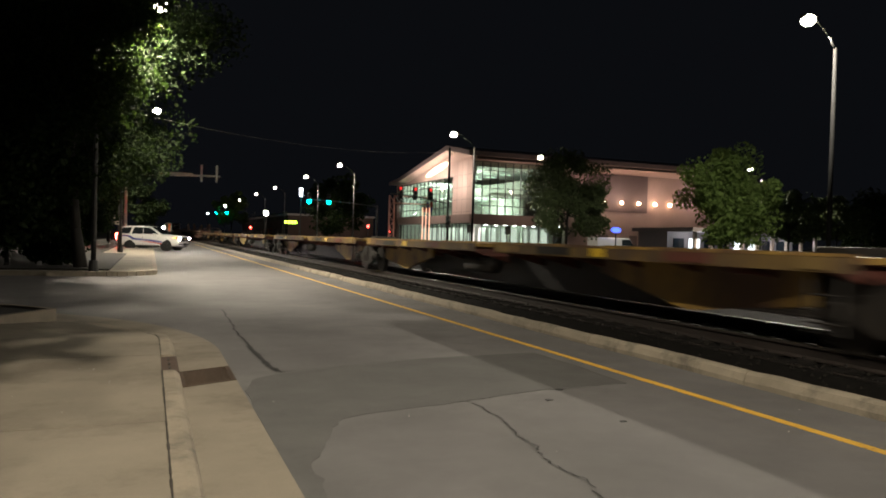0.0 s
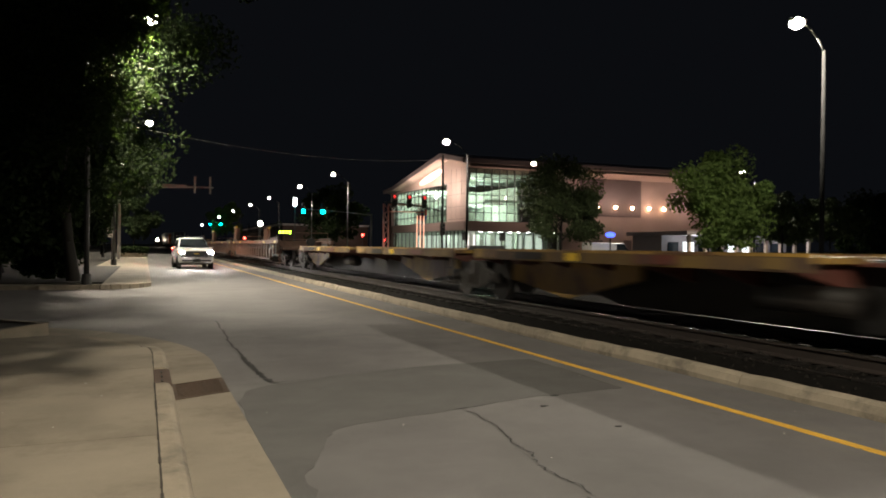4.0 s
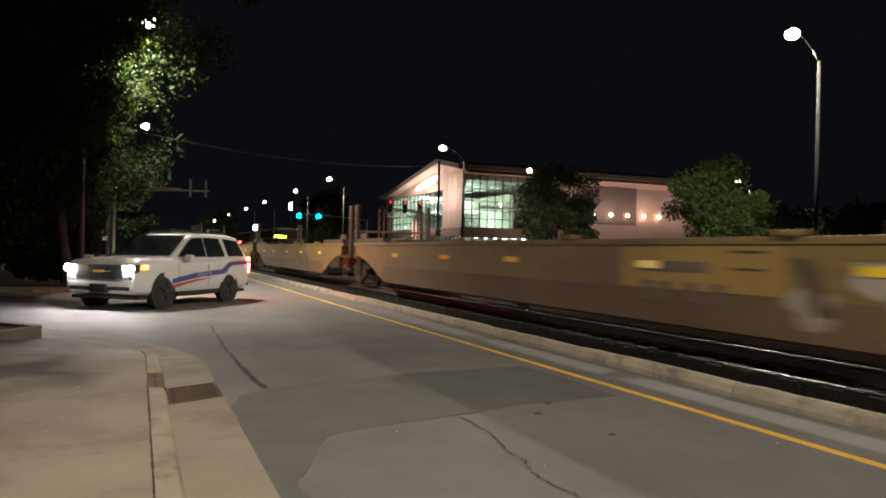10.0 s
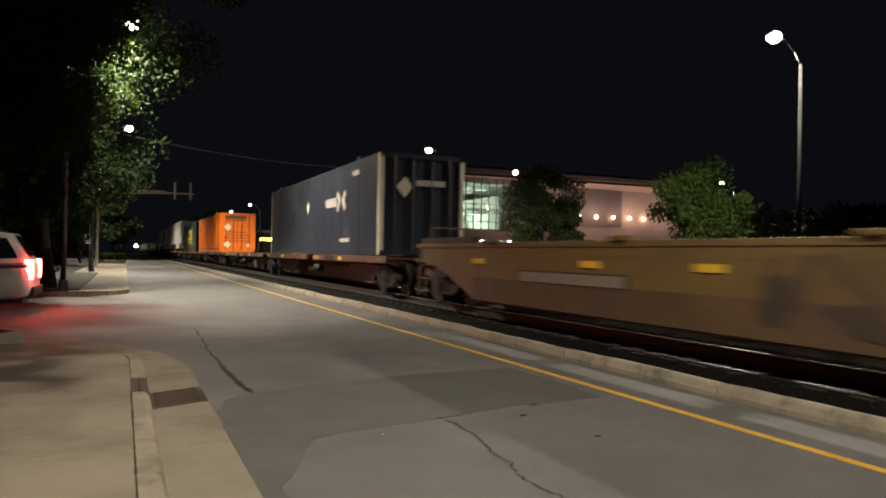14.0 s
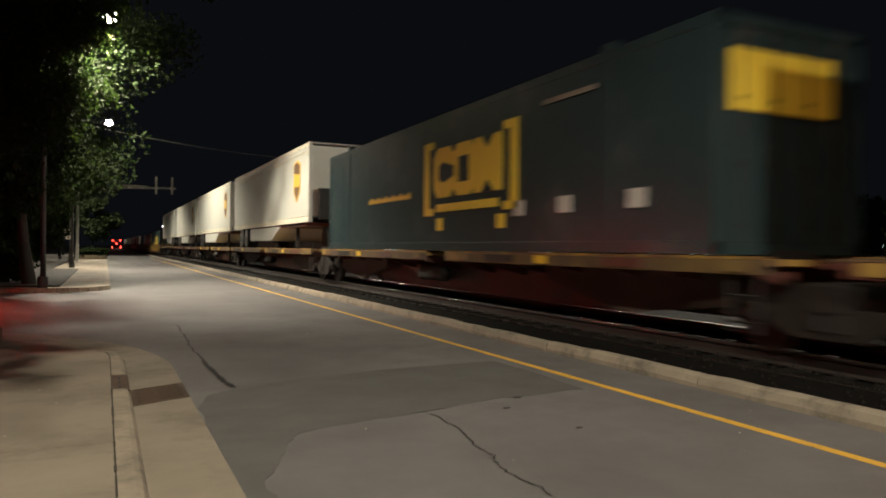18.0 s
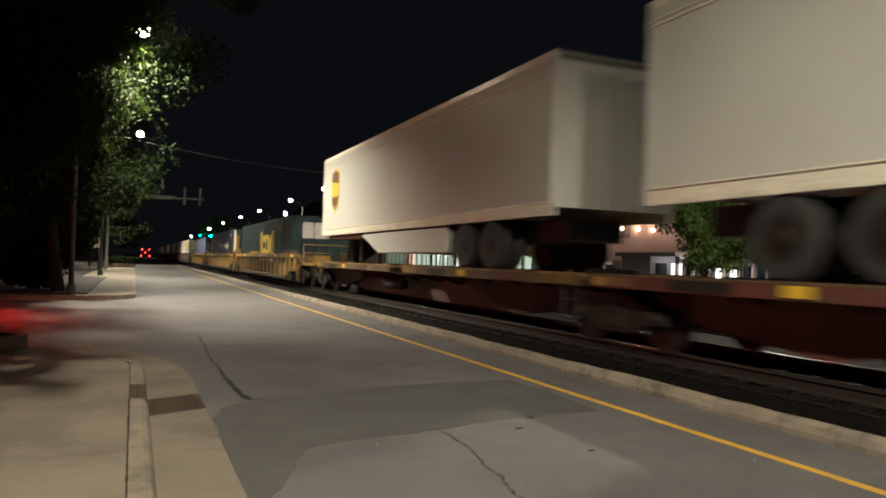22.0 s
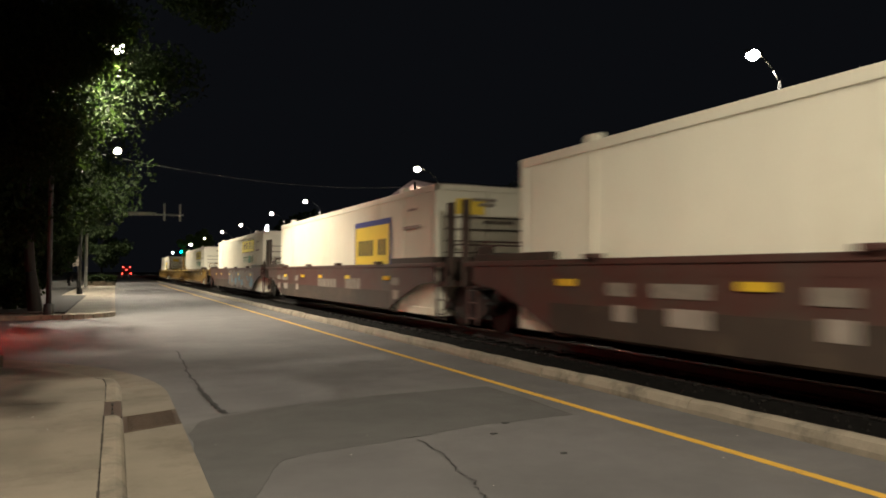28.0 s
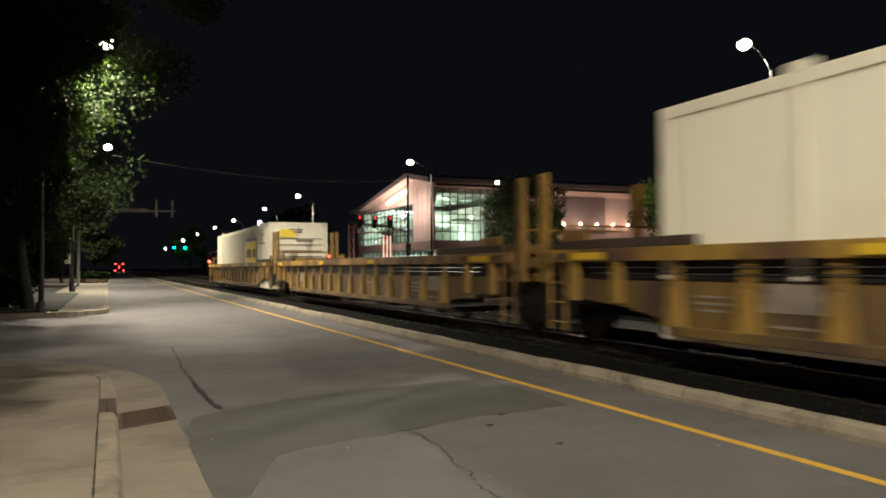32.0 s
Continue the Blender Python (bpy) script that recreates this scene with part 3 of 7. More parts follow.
def build_tracks():
    # concrete kerb along the ballast
    base = thing("kerb", pose(0, 0, 0), "worn concrete kerb between street and railway ballast", "kerb", kind="structure")
    prof = [(0.0, -0.2), (0.0, 0.05), (0.03, 0.125), (0.065, 0.15), (0.13, 0.155), (0.16, 0.13), (0.16, -0.2)]
    rng = random.Random(6)
    y = -30.0
    while y < 300:
        ln = 3.05 if y < 60 else 12.0
        dx, dz = rng.uniform(-0.012, 0.012), rng.uniform(-0.012, 0.012)
        bm = bm_new()
        n = 8 if y < 30 else 2
        rings = []
        for i in range(n + 1):
            yy = y + (ln - 0.012) * i / n
            jz = rng.uniform(-0.008, 0.004) if 0 < i < n else -0.01
            rings.append([bm.verts.new((6.03 + o + dx + rng.uniform(-0.004, 0.004), yy, h if h < 0 else h + dz + jz)) for o, h in prof])
        for r0, r1 in zip(rings, rings[1:]):
            for j in range(len(prof)):
                bm.faces.new((r0[j], r0[(j + 1) % len(prof)], r1[(j + 1) % len(prof)], r1[j]))
        bm.faces.new(rings[0])
        bm.faces.new(rings[-1][::-1])
        part("kerb_length", bm, M_KERB, base)
        y += ln
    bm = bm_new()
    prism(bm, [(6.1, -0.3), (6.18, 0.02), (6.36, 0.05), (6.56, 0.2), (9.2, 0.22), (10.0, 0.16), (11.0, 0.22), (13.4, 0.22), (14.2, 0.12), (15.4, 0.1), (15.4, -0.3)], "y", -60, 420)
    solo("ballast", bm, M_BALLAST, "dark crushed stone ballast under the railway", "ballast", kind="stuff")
    # loose stones near the camera
    verts, faces = [], []
    for i in range(5200):
        y = rng.triangular(-1, 34, 4)
        x = rng.uniform(6.25, 9.6)
        z = 0.045 + max(0.0, min(0.165, (x - 6.36) * 0.75))
        r = rng.uniform(0.018, 0.04)
        k = len(verts)
        for p in ((1, 0, 0), (-1, 0, 0), (0, 1, 0), (0, -1, 0), (0, 0, 1), (0, 0, -0.6)):
            verts.append((x + p[0] * r * rng.uniform(0.6, 1.2), y + p[1] * r * rng.uniform(0.6, 1.2), z + p[2] * r * rng.uniform(0.5, 1)))
        for f in ((0, 2, 4), (2, 1, 4), (1, 3, 4), (3, 0, 4), (2, 0, 5), (1, 2, 5), (3, 1, 5), (0, 3, 5)):
            faces.append([k + j for j in f])
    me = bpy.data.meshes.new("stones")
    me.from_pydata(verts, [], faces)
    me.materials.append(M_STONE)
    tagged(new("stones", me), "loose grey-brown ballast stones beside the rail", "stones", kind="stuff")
    for cx, lab in ((TRACK_X, "near railway track with shiny rails on wooden ties"), (12.3, "second railway track with rails on wooden ties")):
        tr = thing("railway_track", pose(cx, 0, 0), lab, "railway track", group="railway tracks", kind="structure")
        for s in (-1, 1):
            bm = bm_new()
            x = s * 0.755
            prism(bm, [(x - 0.07, 0.225), (x + 0.07, 0.225), (x + 0.07, 0.24), (x + 0.012, 0.26), (x + 0.012, 0.35), (x + 0.036, 0.365), (x + 0.036, 0.392),
                       (x - 0.036, 0.392), (x - 0.036, 0.365), (x - 0.012, 0.35), (x - 0.012, 0.26), (x - 0.07, 0.24)], "y", -60, 420)
            part("rail", bm, M_RAIL_SIDE, tr)
            bm = bm_new()
            box(bm, x - 0.032, x + 0.032, -60, 420, 0.3921, 0.40)
            part("rail_head", bm, M_RAIL, tr, "polished steel running surface")
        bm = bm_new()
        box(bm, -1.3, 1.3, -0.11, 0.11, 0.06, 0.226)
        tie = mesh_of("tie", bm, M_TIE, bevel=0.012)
        spike_bm = bm_new()
        for s in (-1, 1):
            for o in (-0.11, 0.11):
                tube(spike_bm, (s * 0.755 + o, 0.03, 0.22), (s * 0.755 + o, 0.03, 0.27), 0.014, 0.02, 6)
            box(spike_bm, s * 0.755 - 0.16, s * 0.755 + 0.16, -0.08, 0.08, 0.226, 0.236)
        spikes = mesh_of("tie_plate", spike_bm, M_WHEEL)
        n = 150 if cx == TRACK_X else 100
        for i in range(n):
            piece("tie", tie, tr, (0, -6 + i * 0.55, 0))
            if i < 70 and cx == TRACK_X:
                piece("tie_plate", spikes, tr, (0, -6 + i * 0.55, 0))


def build_spare_rail():
    """An old rail lying along the ballast between kerb and track."""
    t = thing("spare_rail", pose(6.68, 0, 0), "spare steel rail lying along the ballast", "rail")
    bm = bm_new()
    prism(bm, [(-0.06, 0.12), (0.06, 0.12), (0.06, 0.135), (0.012, 0.15), (0.012, 0.2), (0.03, 0.21), (0.03, 0.222), (-0.03, 0.222), (-0.03, 0.21), (-0.012, 0.2), (-0.012, 0.15), (-0.06, 0.135)], "y", -40, 120)
    part("rail", bm, M_RAIL_SIDE, t)
    bm = bm_new()
    box(bm, -0.018, 0.018, -40, 120, 0.2221, 0.228)
    part("rail_head", bm, M_RAIL, t, "polished steel running surface")


# ---- street furniture ----
def lamp_light(name, x, y, z, watts, col=(0.99, 0.885, 0.70), size=150, blend=0.35):
    ld = bpy.data.lights.new(name, "SPOT")
    ld.energy, ld.color, ld.spot_size, ld.spot_blend, ld.shadow_soft_size = watts, col, radians(size), blend, 0.12
    ob = new(name, ld)
    ob.matrix_basis = pose(x, y, z)
    return ob


def street_lamp(x, y, head_x, h=9.0, far=False, pole_mat=None, watts=0, col=(0.99, 0.885, 0.70), size=150, blend=0.35):
    lamp = thing("street_lamp", pose(x, y, 0), "tall slim grey street lamp with a lit cobra-head luminaire", "street lamp", group="street lamps")
    n = 6 if far else 12
    bm = bm_new()
    tube(bm, (0, 0, 0), (0, 0, h - 0.75), 0.085, 0.055, n)
    part("pole", bm, pole_mat or M_POLE, lamp, smooth=True)
    bm = bm_new()
    tube(bm, (0, 0, 0), (0, 0, 0.5), 0.17, 0.14, n)
    part("base_cover", bm, pole_mat or M_POLE, lamp)
    bm = bm_new()
    dx = head_x - x
    pts = [Vector((dx * f, 0, h - 0.8 + 0.9 * math.sin(f * math.pi / 2) ** 0.8)) for f in (0, 0.25, 0.5, 0.75, 0.92)]
    for a, b in zip(pts, pts[1:]):
        tube(bm, a, b, 0.035, 0.03, 6)
    part("arm", bm, M_BLACK, lamp, smooth=True)
    bm = bm_new()
    s = 1 if dx > 0 else -1
    tube(bm, (dx - s * 0.35, 0, h + 0.12), (dx + s * 0.3, 0, h + 0.1), 0.13, 0.09, 10)
    for v in bm.verts:
        v.co.z = h + 0.11 + (v.co.z - h - 0.11) * 0.55
    part("head", bm, M_HOUSING, lamp, smooth=True)
    bm = bm_new()
    bmesh.ops.create_uvsphere(bm, u_segments=10, v_segments=6, radius=0.17 if not far else 0.17)
    # lens widened past its true size to stand in for glare
    for v in bm.verts:
        v.co = Vector((v.co.x * 1.4 + dx, v.co.y * 1.4, v.co.z * 1.1 + h))
    part("lens", bm, M_LAMP_FAR if far else M_LAMP, lamp, "glowing warm white lens", smooth=True)
    if watts:
        lamp_light("street_light", head_x, y, h - 0.24, watts, col, size, blend)
    return lamp


def build_lamps():
    # left row, over the pavement
    street_lamp(-1.7, -18.9, 0.16, 9.0, watts=22500, size=170, blend=0.2)
    street_lamp(-1.7, 3.9, 0.16, 9.0, watts=2900, size=150, blend=0.75)
    street_lamp(-1.7, 26.7, 0.16, 9.0, watts=11000, pole_mat=M_DARKPOLE, size=140, blend=0.5)
    street_lamp(-1.7, 49.5, 0.21, 9.0, watts=11000, pole_mat=M_DARKPOLE)
    # next two are added, hidden by trees, to light far street and train
    street_lamp(-3.6, 76.0, -1.9, 9.0, far=True, watts=9000, pole_mat=M_DARKPOLE)
    street_lamp(-4.6, 103.0, -3.0, 9.0, far=True, watts=9000, pole_mat=M_DARKPOLE)
    # row beyond the tracks
    street_lamp(21.1, 18.3, 19.85, 9.0, watts=9000, col=(1.0, 0.9, 0.74), pole_mat=M_LAMPPOLE, size=172, blend=0.2)
    street_lamp(21.6, 48.6, 19.95, 9.0, watts=7000, col=(1.0, 0.9, 0.74), pole_mat=M_LAMPPOLE)
    for y in (76, 94, 119, 141, 170):
        street_lamp(20.0, y, 18.4, 9.0, far=True, watts=3000 if y < 100 else 0)
    street_lamp(33.6, 57.4, 32.0, 9.0, far=True, watts=3000)
    street_lamp(54.6, 54.2, 53.1, 9.0, far=True, watts=4500)
    street_lamp(70.0, 40.0, 68.5, 7.0, far=True)
    street_lamp(88.0, 52.0, 86.5, 7.0, far=True)


# ---- trees ----
def tree(x, y, h, crown_r, crown_z0, leaves, seed, name="street_tree", leaf=0.16, m_leaf=None, label="", squash=(1, 1), clumps=40, lean=(0, 0), z=0.1, extra=(), clear=None):
    rng = random.Random(seed)
    t = thing(name, pose(x, y, z), label or "leafy street tree with a dark trunk", "tree", group="street trees")
    bm = bm_new()
    r0 = max(0.08, h * 0.015)
    top = Vector((lean[0] * 0.5, lean[1] * 0.5, crown_z0 + (h - crown_z0) * 0.35))
    mid = Vector((lean[0] * 0.15 + rng.uniform(-0.1, 0.1), rng.uniform(-0.1, 0.1), crown_z0 * 0.6))
    tube(bm, (0, 0, -0.1), mid, r0 * 1.25, r0 * 0.85, 9)
    tube(bm, mid, top, r0 * 0.85, r0 * 0.5, 9)
    cz = (h + crown_z0) / 2
    centres = []
    for i in range(clumps):
        while True:
            p = Vector((rng.uniform(-1, 1), rng.uniform(-1, 1), rng.uniform(-1, 1)))
            if 0.25 < p.length < 1:
                break
        p = p * (0.72 + 0.28 * rng.random()) if p.length < 0.6 else p
        c = Vector((p.x * crown_r * squash[0] + lean[0], p.y * crown_r * squash[1] + lean[1], cz + p.z * (h - crown_z0) / 2))
        centres.append(c)
    for e in extra:
        centres += [Vector(e) + Vector((rng.uniform(-0.5, 0.5), rng.uniform(-0.6, 0.6), rng.uniform(-0.4, 0.4))) for _ in range(3)]
        if e[0] < 1.7 or e[2] < 5.5:
            tube(bm, top, Vector(e), r0 * 0.13, r0 * 0.05, 6)
    for i in range(min(14, clumps)):
        c = centres[i]
        s = mid.lerp(top, rng.uniform(0.2, 1.0))
        k = s.lerp(c, 0.5) + Vector((0, 0, rng.uniform(0.0, 0.3)))
        tube(bm, s, k, r0 * 0.32, r0 * 0.2, 6)
        tube(bm, k, c, r0 * 0.2, r0 * 0.07, 6)
    part("trunk", bm, M_BARK, t, smooth=True)
    nr = np.random.RandomState(seed)
    cs = np.array([tuple(c) for c in centres])
    pick = nr.randint(0, len(cs), leaves)
    rad = crown_r * 0.34 * (0.6 + 0.8 * nr.rand(len(cs)))
    d = nr.normal(size=(leaves, 3))
    d /= np.linalg.norm(d, axis=1)[:, None]
    pos = cs[pick] + d * (rad[pick] * nr.rand(leaves) ** 0.45)[:, None] * np.array([1, 1, 0.75])
    if clear:
        # leaves pruned back round a lamp
        for cx, cy, cz, cr in clear:
            pos = pos[np.linalg.norm(pos - np.array((cx, cy, cz)), axis=1) > cr]
        leaves = len(pos)
    a = nr.normal(size=(leaves, 3))
    a /= np.linalg.norm(a, axis=1)[:, None]
    b = np.cross(a, nr.normal(size=(leaves, 3)))
    b /= np.linalg.norm(b, axis=1)[:, None]
    s = (leaf * (0.6 + 0.8 * nr.rand(leaves)))[:, None]
    quad = np.stack([pos - a * s, pos + b * s * 0.45, pos + a * s, pos - b * s * 0.45], axis=1).reshape(-1, 3)
    me = bpy.data.meshes.new("crown")
    me.from_pydata(quad.tolist(), [], np.arange(4 * leaves).reshape(-1, 4).tolist())
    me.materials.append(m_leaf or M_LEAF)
    crown = new("crown", me)
    crown.parent = t
    return t


def build_trees():
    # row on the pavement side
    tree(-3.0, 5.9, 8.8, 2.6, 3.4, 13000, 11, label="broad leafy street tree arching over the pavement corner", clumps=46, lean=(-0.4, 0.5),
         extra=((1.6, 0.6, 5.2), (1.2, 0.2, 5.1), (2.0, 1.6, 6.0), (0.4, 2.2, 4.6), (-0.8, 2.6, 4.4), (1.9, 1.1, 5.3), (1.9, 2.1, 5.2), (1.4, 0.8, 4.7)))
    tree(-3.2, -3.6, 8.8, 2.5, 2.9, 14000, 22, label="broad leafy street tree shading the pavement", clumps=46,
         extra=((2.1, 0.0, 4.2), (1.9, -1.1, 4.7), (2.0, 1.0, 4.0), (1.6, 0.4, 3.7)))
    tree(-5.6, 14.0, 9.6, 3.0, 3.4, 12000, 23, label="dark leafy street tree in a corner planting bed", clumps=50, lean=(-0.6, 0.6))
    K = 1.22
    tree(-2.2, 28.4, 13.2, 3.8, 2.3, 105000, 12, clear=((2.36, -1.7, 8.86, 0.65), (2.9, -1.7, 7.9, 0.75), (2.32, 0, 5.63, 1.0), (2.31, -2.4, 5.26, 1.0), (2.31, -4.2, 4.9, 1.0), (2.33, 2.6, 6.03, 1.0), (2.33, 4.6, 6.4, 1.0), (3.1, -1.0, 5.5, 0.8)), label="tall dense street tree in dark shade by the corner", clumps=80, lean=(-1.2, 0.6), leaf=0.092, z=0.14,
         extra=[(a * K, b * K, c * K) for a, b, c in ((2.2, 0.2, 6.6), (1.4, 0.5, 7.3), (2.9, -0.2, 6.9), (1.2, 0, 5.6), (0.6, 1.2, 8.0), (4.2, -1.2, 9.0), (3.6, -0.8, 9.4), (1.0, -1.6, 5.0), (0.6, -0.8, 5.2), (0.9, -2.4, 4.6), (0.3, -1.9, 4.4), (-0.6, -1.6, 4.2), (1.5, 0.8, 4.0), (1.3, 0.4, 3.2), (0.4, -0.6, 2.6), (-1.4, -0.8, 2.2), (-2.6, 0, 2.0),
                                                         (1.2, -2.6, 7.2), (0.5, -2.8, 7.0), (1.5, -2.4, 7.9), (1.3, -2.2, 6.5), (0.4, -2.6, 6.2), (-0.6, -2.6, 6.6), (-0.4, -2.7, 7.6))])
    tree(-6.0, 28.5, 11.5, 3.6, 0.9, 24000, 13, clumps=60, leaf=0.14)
    # next four are added to cover lit ground and keep the left dark
    tree(-4.6, 29.2, 6.0, 2.0, 0.3, 14000, 24, clumps=44, leaf=0.12, label="low bushy tree added to darken the left side")
    tree(-3.1, 30.2, 4.8, 1.6, 0.2, 12000, 26, clumps=40, leaf=0.11, label="low bushy tree added to darken the left side")
    tree(-6.9, 28.0, 5.4, 2.0, 0.2, 12000, 27, clumps=44, leaf=0.13, label="low bushy tree added to darken the left side")
    tree(-9.6, 28.4, 6.5, 2.6, 0.3, 12000, 25, clumps=44, leaf=0.15, label="low bushy tree added to darken the left side")
    tree(-5.6, 36.0, 11.0, 3.5, 0.9, 14000, 14, clumps=54)
    tree(-5.4, 43.5, 10.0, 3.3, 2.6, 8000, 15, clumps=46)
    tree(-5.6, 57.0, 9.5, 3.2, 2.4, 7000, 16, clumps=40, leaf=0.2)
    tree(-1.0, 82.0, 7.0, 2.2, 2.2, 3500, 17, clumps=26, leaf=0.22, label="young street tree in a planter")
    tree(-5.5, 70.0, 9.0, 3.2, 2.4, 4000, 18, clumps=34, leaf=0.24)
    tree(-4.5, 92.0, 9.0, 3.2, 2.4, 3000, 19, clumps=30, leaf=0.28)
    tree(-7.5, 31.0, 11.5, 3.8, 1.0, 9000, 20, clumps=40, leaf=0.22)
    tree(-8.0, 48.0, 11.0, 3.6, 1.2, 5000, 21, clumps=40, leaf=0.24)
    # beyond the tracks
    tree(25.2, 41.5, 7.2, 2.5, 1.6, 15000, 31, m_leaf=M_LEAF_SHADED, clumps=60, leaf=0.12, label="round leafy tree on the far pavement")
    tree(29.1, 31.5, 6.6, 2.5, 1.6, 17000, 32, m_leaf=M_LEAF_LIT, clumps=56, leaf=0.12, label="broad leafy tree on the far pavement")
    tree(52.6, 49.0, 6.4, 2.6, 2.2, 5000, 41, m_leaf=M_LEAF_SHADED, clumps=36, leaf=0.2, label="small leafy tree before a lit shop front")
    tree(57.2, 48.0, 6.0, 2.4, 2.0, 5000, 42, m_leaf=M_LEAF_SHADED, clumps=36, leaf=0.2, label="small leafy tree before a lit shop front")
    tree(64.0, 49.0, 6.8, 3.4, 0.8, 5000, 43, clumps=40, leaf=0.24, label="dark bushy tree in shade")
    tree(70.0, 51.0, 7.4, 3.6, 0.8, 5000, 44, clumps=40, leaf=0.26, label="dark bushy tree in shade")
    tree(61, 36, 8.5, 4.6, 1.6, 4500, 33, m_leaf=M_LEAF_LIT, clumps=40, leaf=0.28)
    tree(70, 30, 8.0, 4.8, 1.4, 4500, 34, m_leaf=M_LEAF_LIT, clumps=40, leaf=0.3)
    tree(80, 42, 9.0, 5.0, 1.2, 4000, 35, m_leaf=M_LEAF_LIT, clumps=40, leaf=0.32)
    tree(24.5, 100, 9.5, 4.0, 1.6, 5000, 36, clumps=36, leaf=0.3)
    tree(18.8, 190, 12, 4.0, 3.0, 2000, 37, m_leaf=M_LEAF_LIT, clumps=26, leaf=0.5)


# ---- railway vehicles ----
def wheel_mesh():
    bm = bm_new()
    for x0, x1, r in ((-0.065, 0.04, 0.42), (0.04, 0.07, 0.45), (-0.08, -0.065, 0.16)):
        tube(bm, (x0, 0, 0.42), (x1, 0, 0.42), r, r, 18)
    return mesh_of("wheel", bm, M_WHEEL)


def sideframe_mesh():
    bm = bm_new()
    prism(bm, [(-1.1, 0.36), (-1.1, 0.56), (-0.55, 0.66), (-0.3, 0.78), (0.3, 0.78), (0.55, 0.66), (1.1, 0.56), (1.1, 0.36), (0.75, 0.34), (0.4, 0.2), (-0.4, 0.2), (-0.75, 0.34)], "x", -0.06, 0.06)
    return mesh_of("side_frame", bm, M_GREASE, bevel=0.02)


WHEEL, SIDEFRAME = wheel_mesh(), sideframe_mesh()
_b = bm_new()
tube(_b, (0, 0, 0.3), (0, 0, 0.62), 0.09, 0.09, 8)
SPRING = mesh_of("spring", _b, M_WHEEL)
_b = bm_new()
tube(_b, (-0.9, 0, 0.42), (0.9, 0, 0.42), 0.085, 0.085, 8)
AXLE = mesh_of("axle", _b, M_WHEEL)
_b = bm_new()
box(_b, -1.1, 1.1, -0.22, 0.22, 0.48, 0.8)
BOLSTER = mesh_of("bolster", _b, M_GREASE, bevel=0.03)
_b = bm_new()
tube(_b, (-0.02, 0, 0.0), (0.09, 0, 0.0), 0.11, 0.09, 10)
JOURNAL = mesh_of("journal_box", _b, M_WHEEL)


def truck(car, y):
    """A two-axle railway truck centred at y."""
    t = piece("truck", BOLSTER, car, (0, y, 0))
    for s in (-1, 1):
        piece("side_frame", SIDEFRAME, t, (s * 1.0, 0, 0))
        piece("spring", SPRING, t, (s * 1.02, -0.14, 0))
        piece("spring", SPRING, t, (s * 1.02, 0.14, 0))
        for o in (-0.9, 0.9):
            piece("wheel", WHEEL, t, (s * 0.755, o, 0), math.pi if s < 0 else 0)
            piece("journal_box", JOURNAL, t, (s * 1.06, o, 0.45), math.pi if s < 0 else 0)
    for o in (-0.9, 0.9):
        piece("axle", AXLE, t, (0, o, 0))
    return t


MOVING = []


def ladder(car, x, y, z0, z1, m, name="ladder"):
    bm = bm_new()
    for o in (-0.2, 0.2):
        tube(bm, (x, y + o, z0), (x, y + o, z1), 0.022, None, 6)
    n = int((z1 - z0) / 0.3)
    for i in range(n):
        tube(bm, (x, y - 0.2, z0 + 0.12 + i * 0.3), (x, y + 0.2, z0 + 0.12 + i * 0.3), 0.015, None, 6)
    part(name, bm, m, car)


_b = bm_new()
box(_b, -1.3, 1.3, -0.2, 0.2, 0.16, 0.28)
FLOOR_BEAM = mesh_of("floor_beam", _b, M_GREASE)


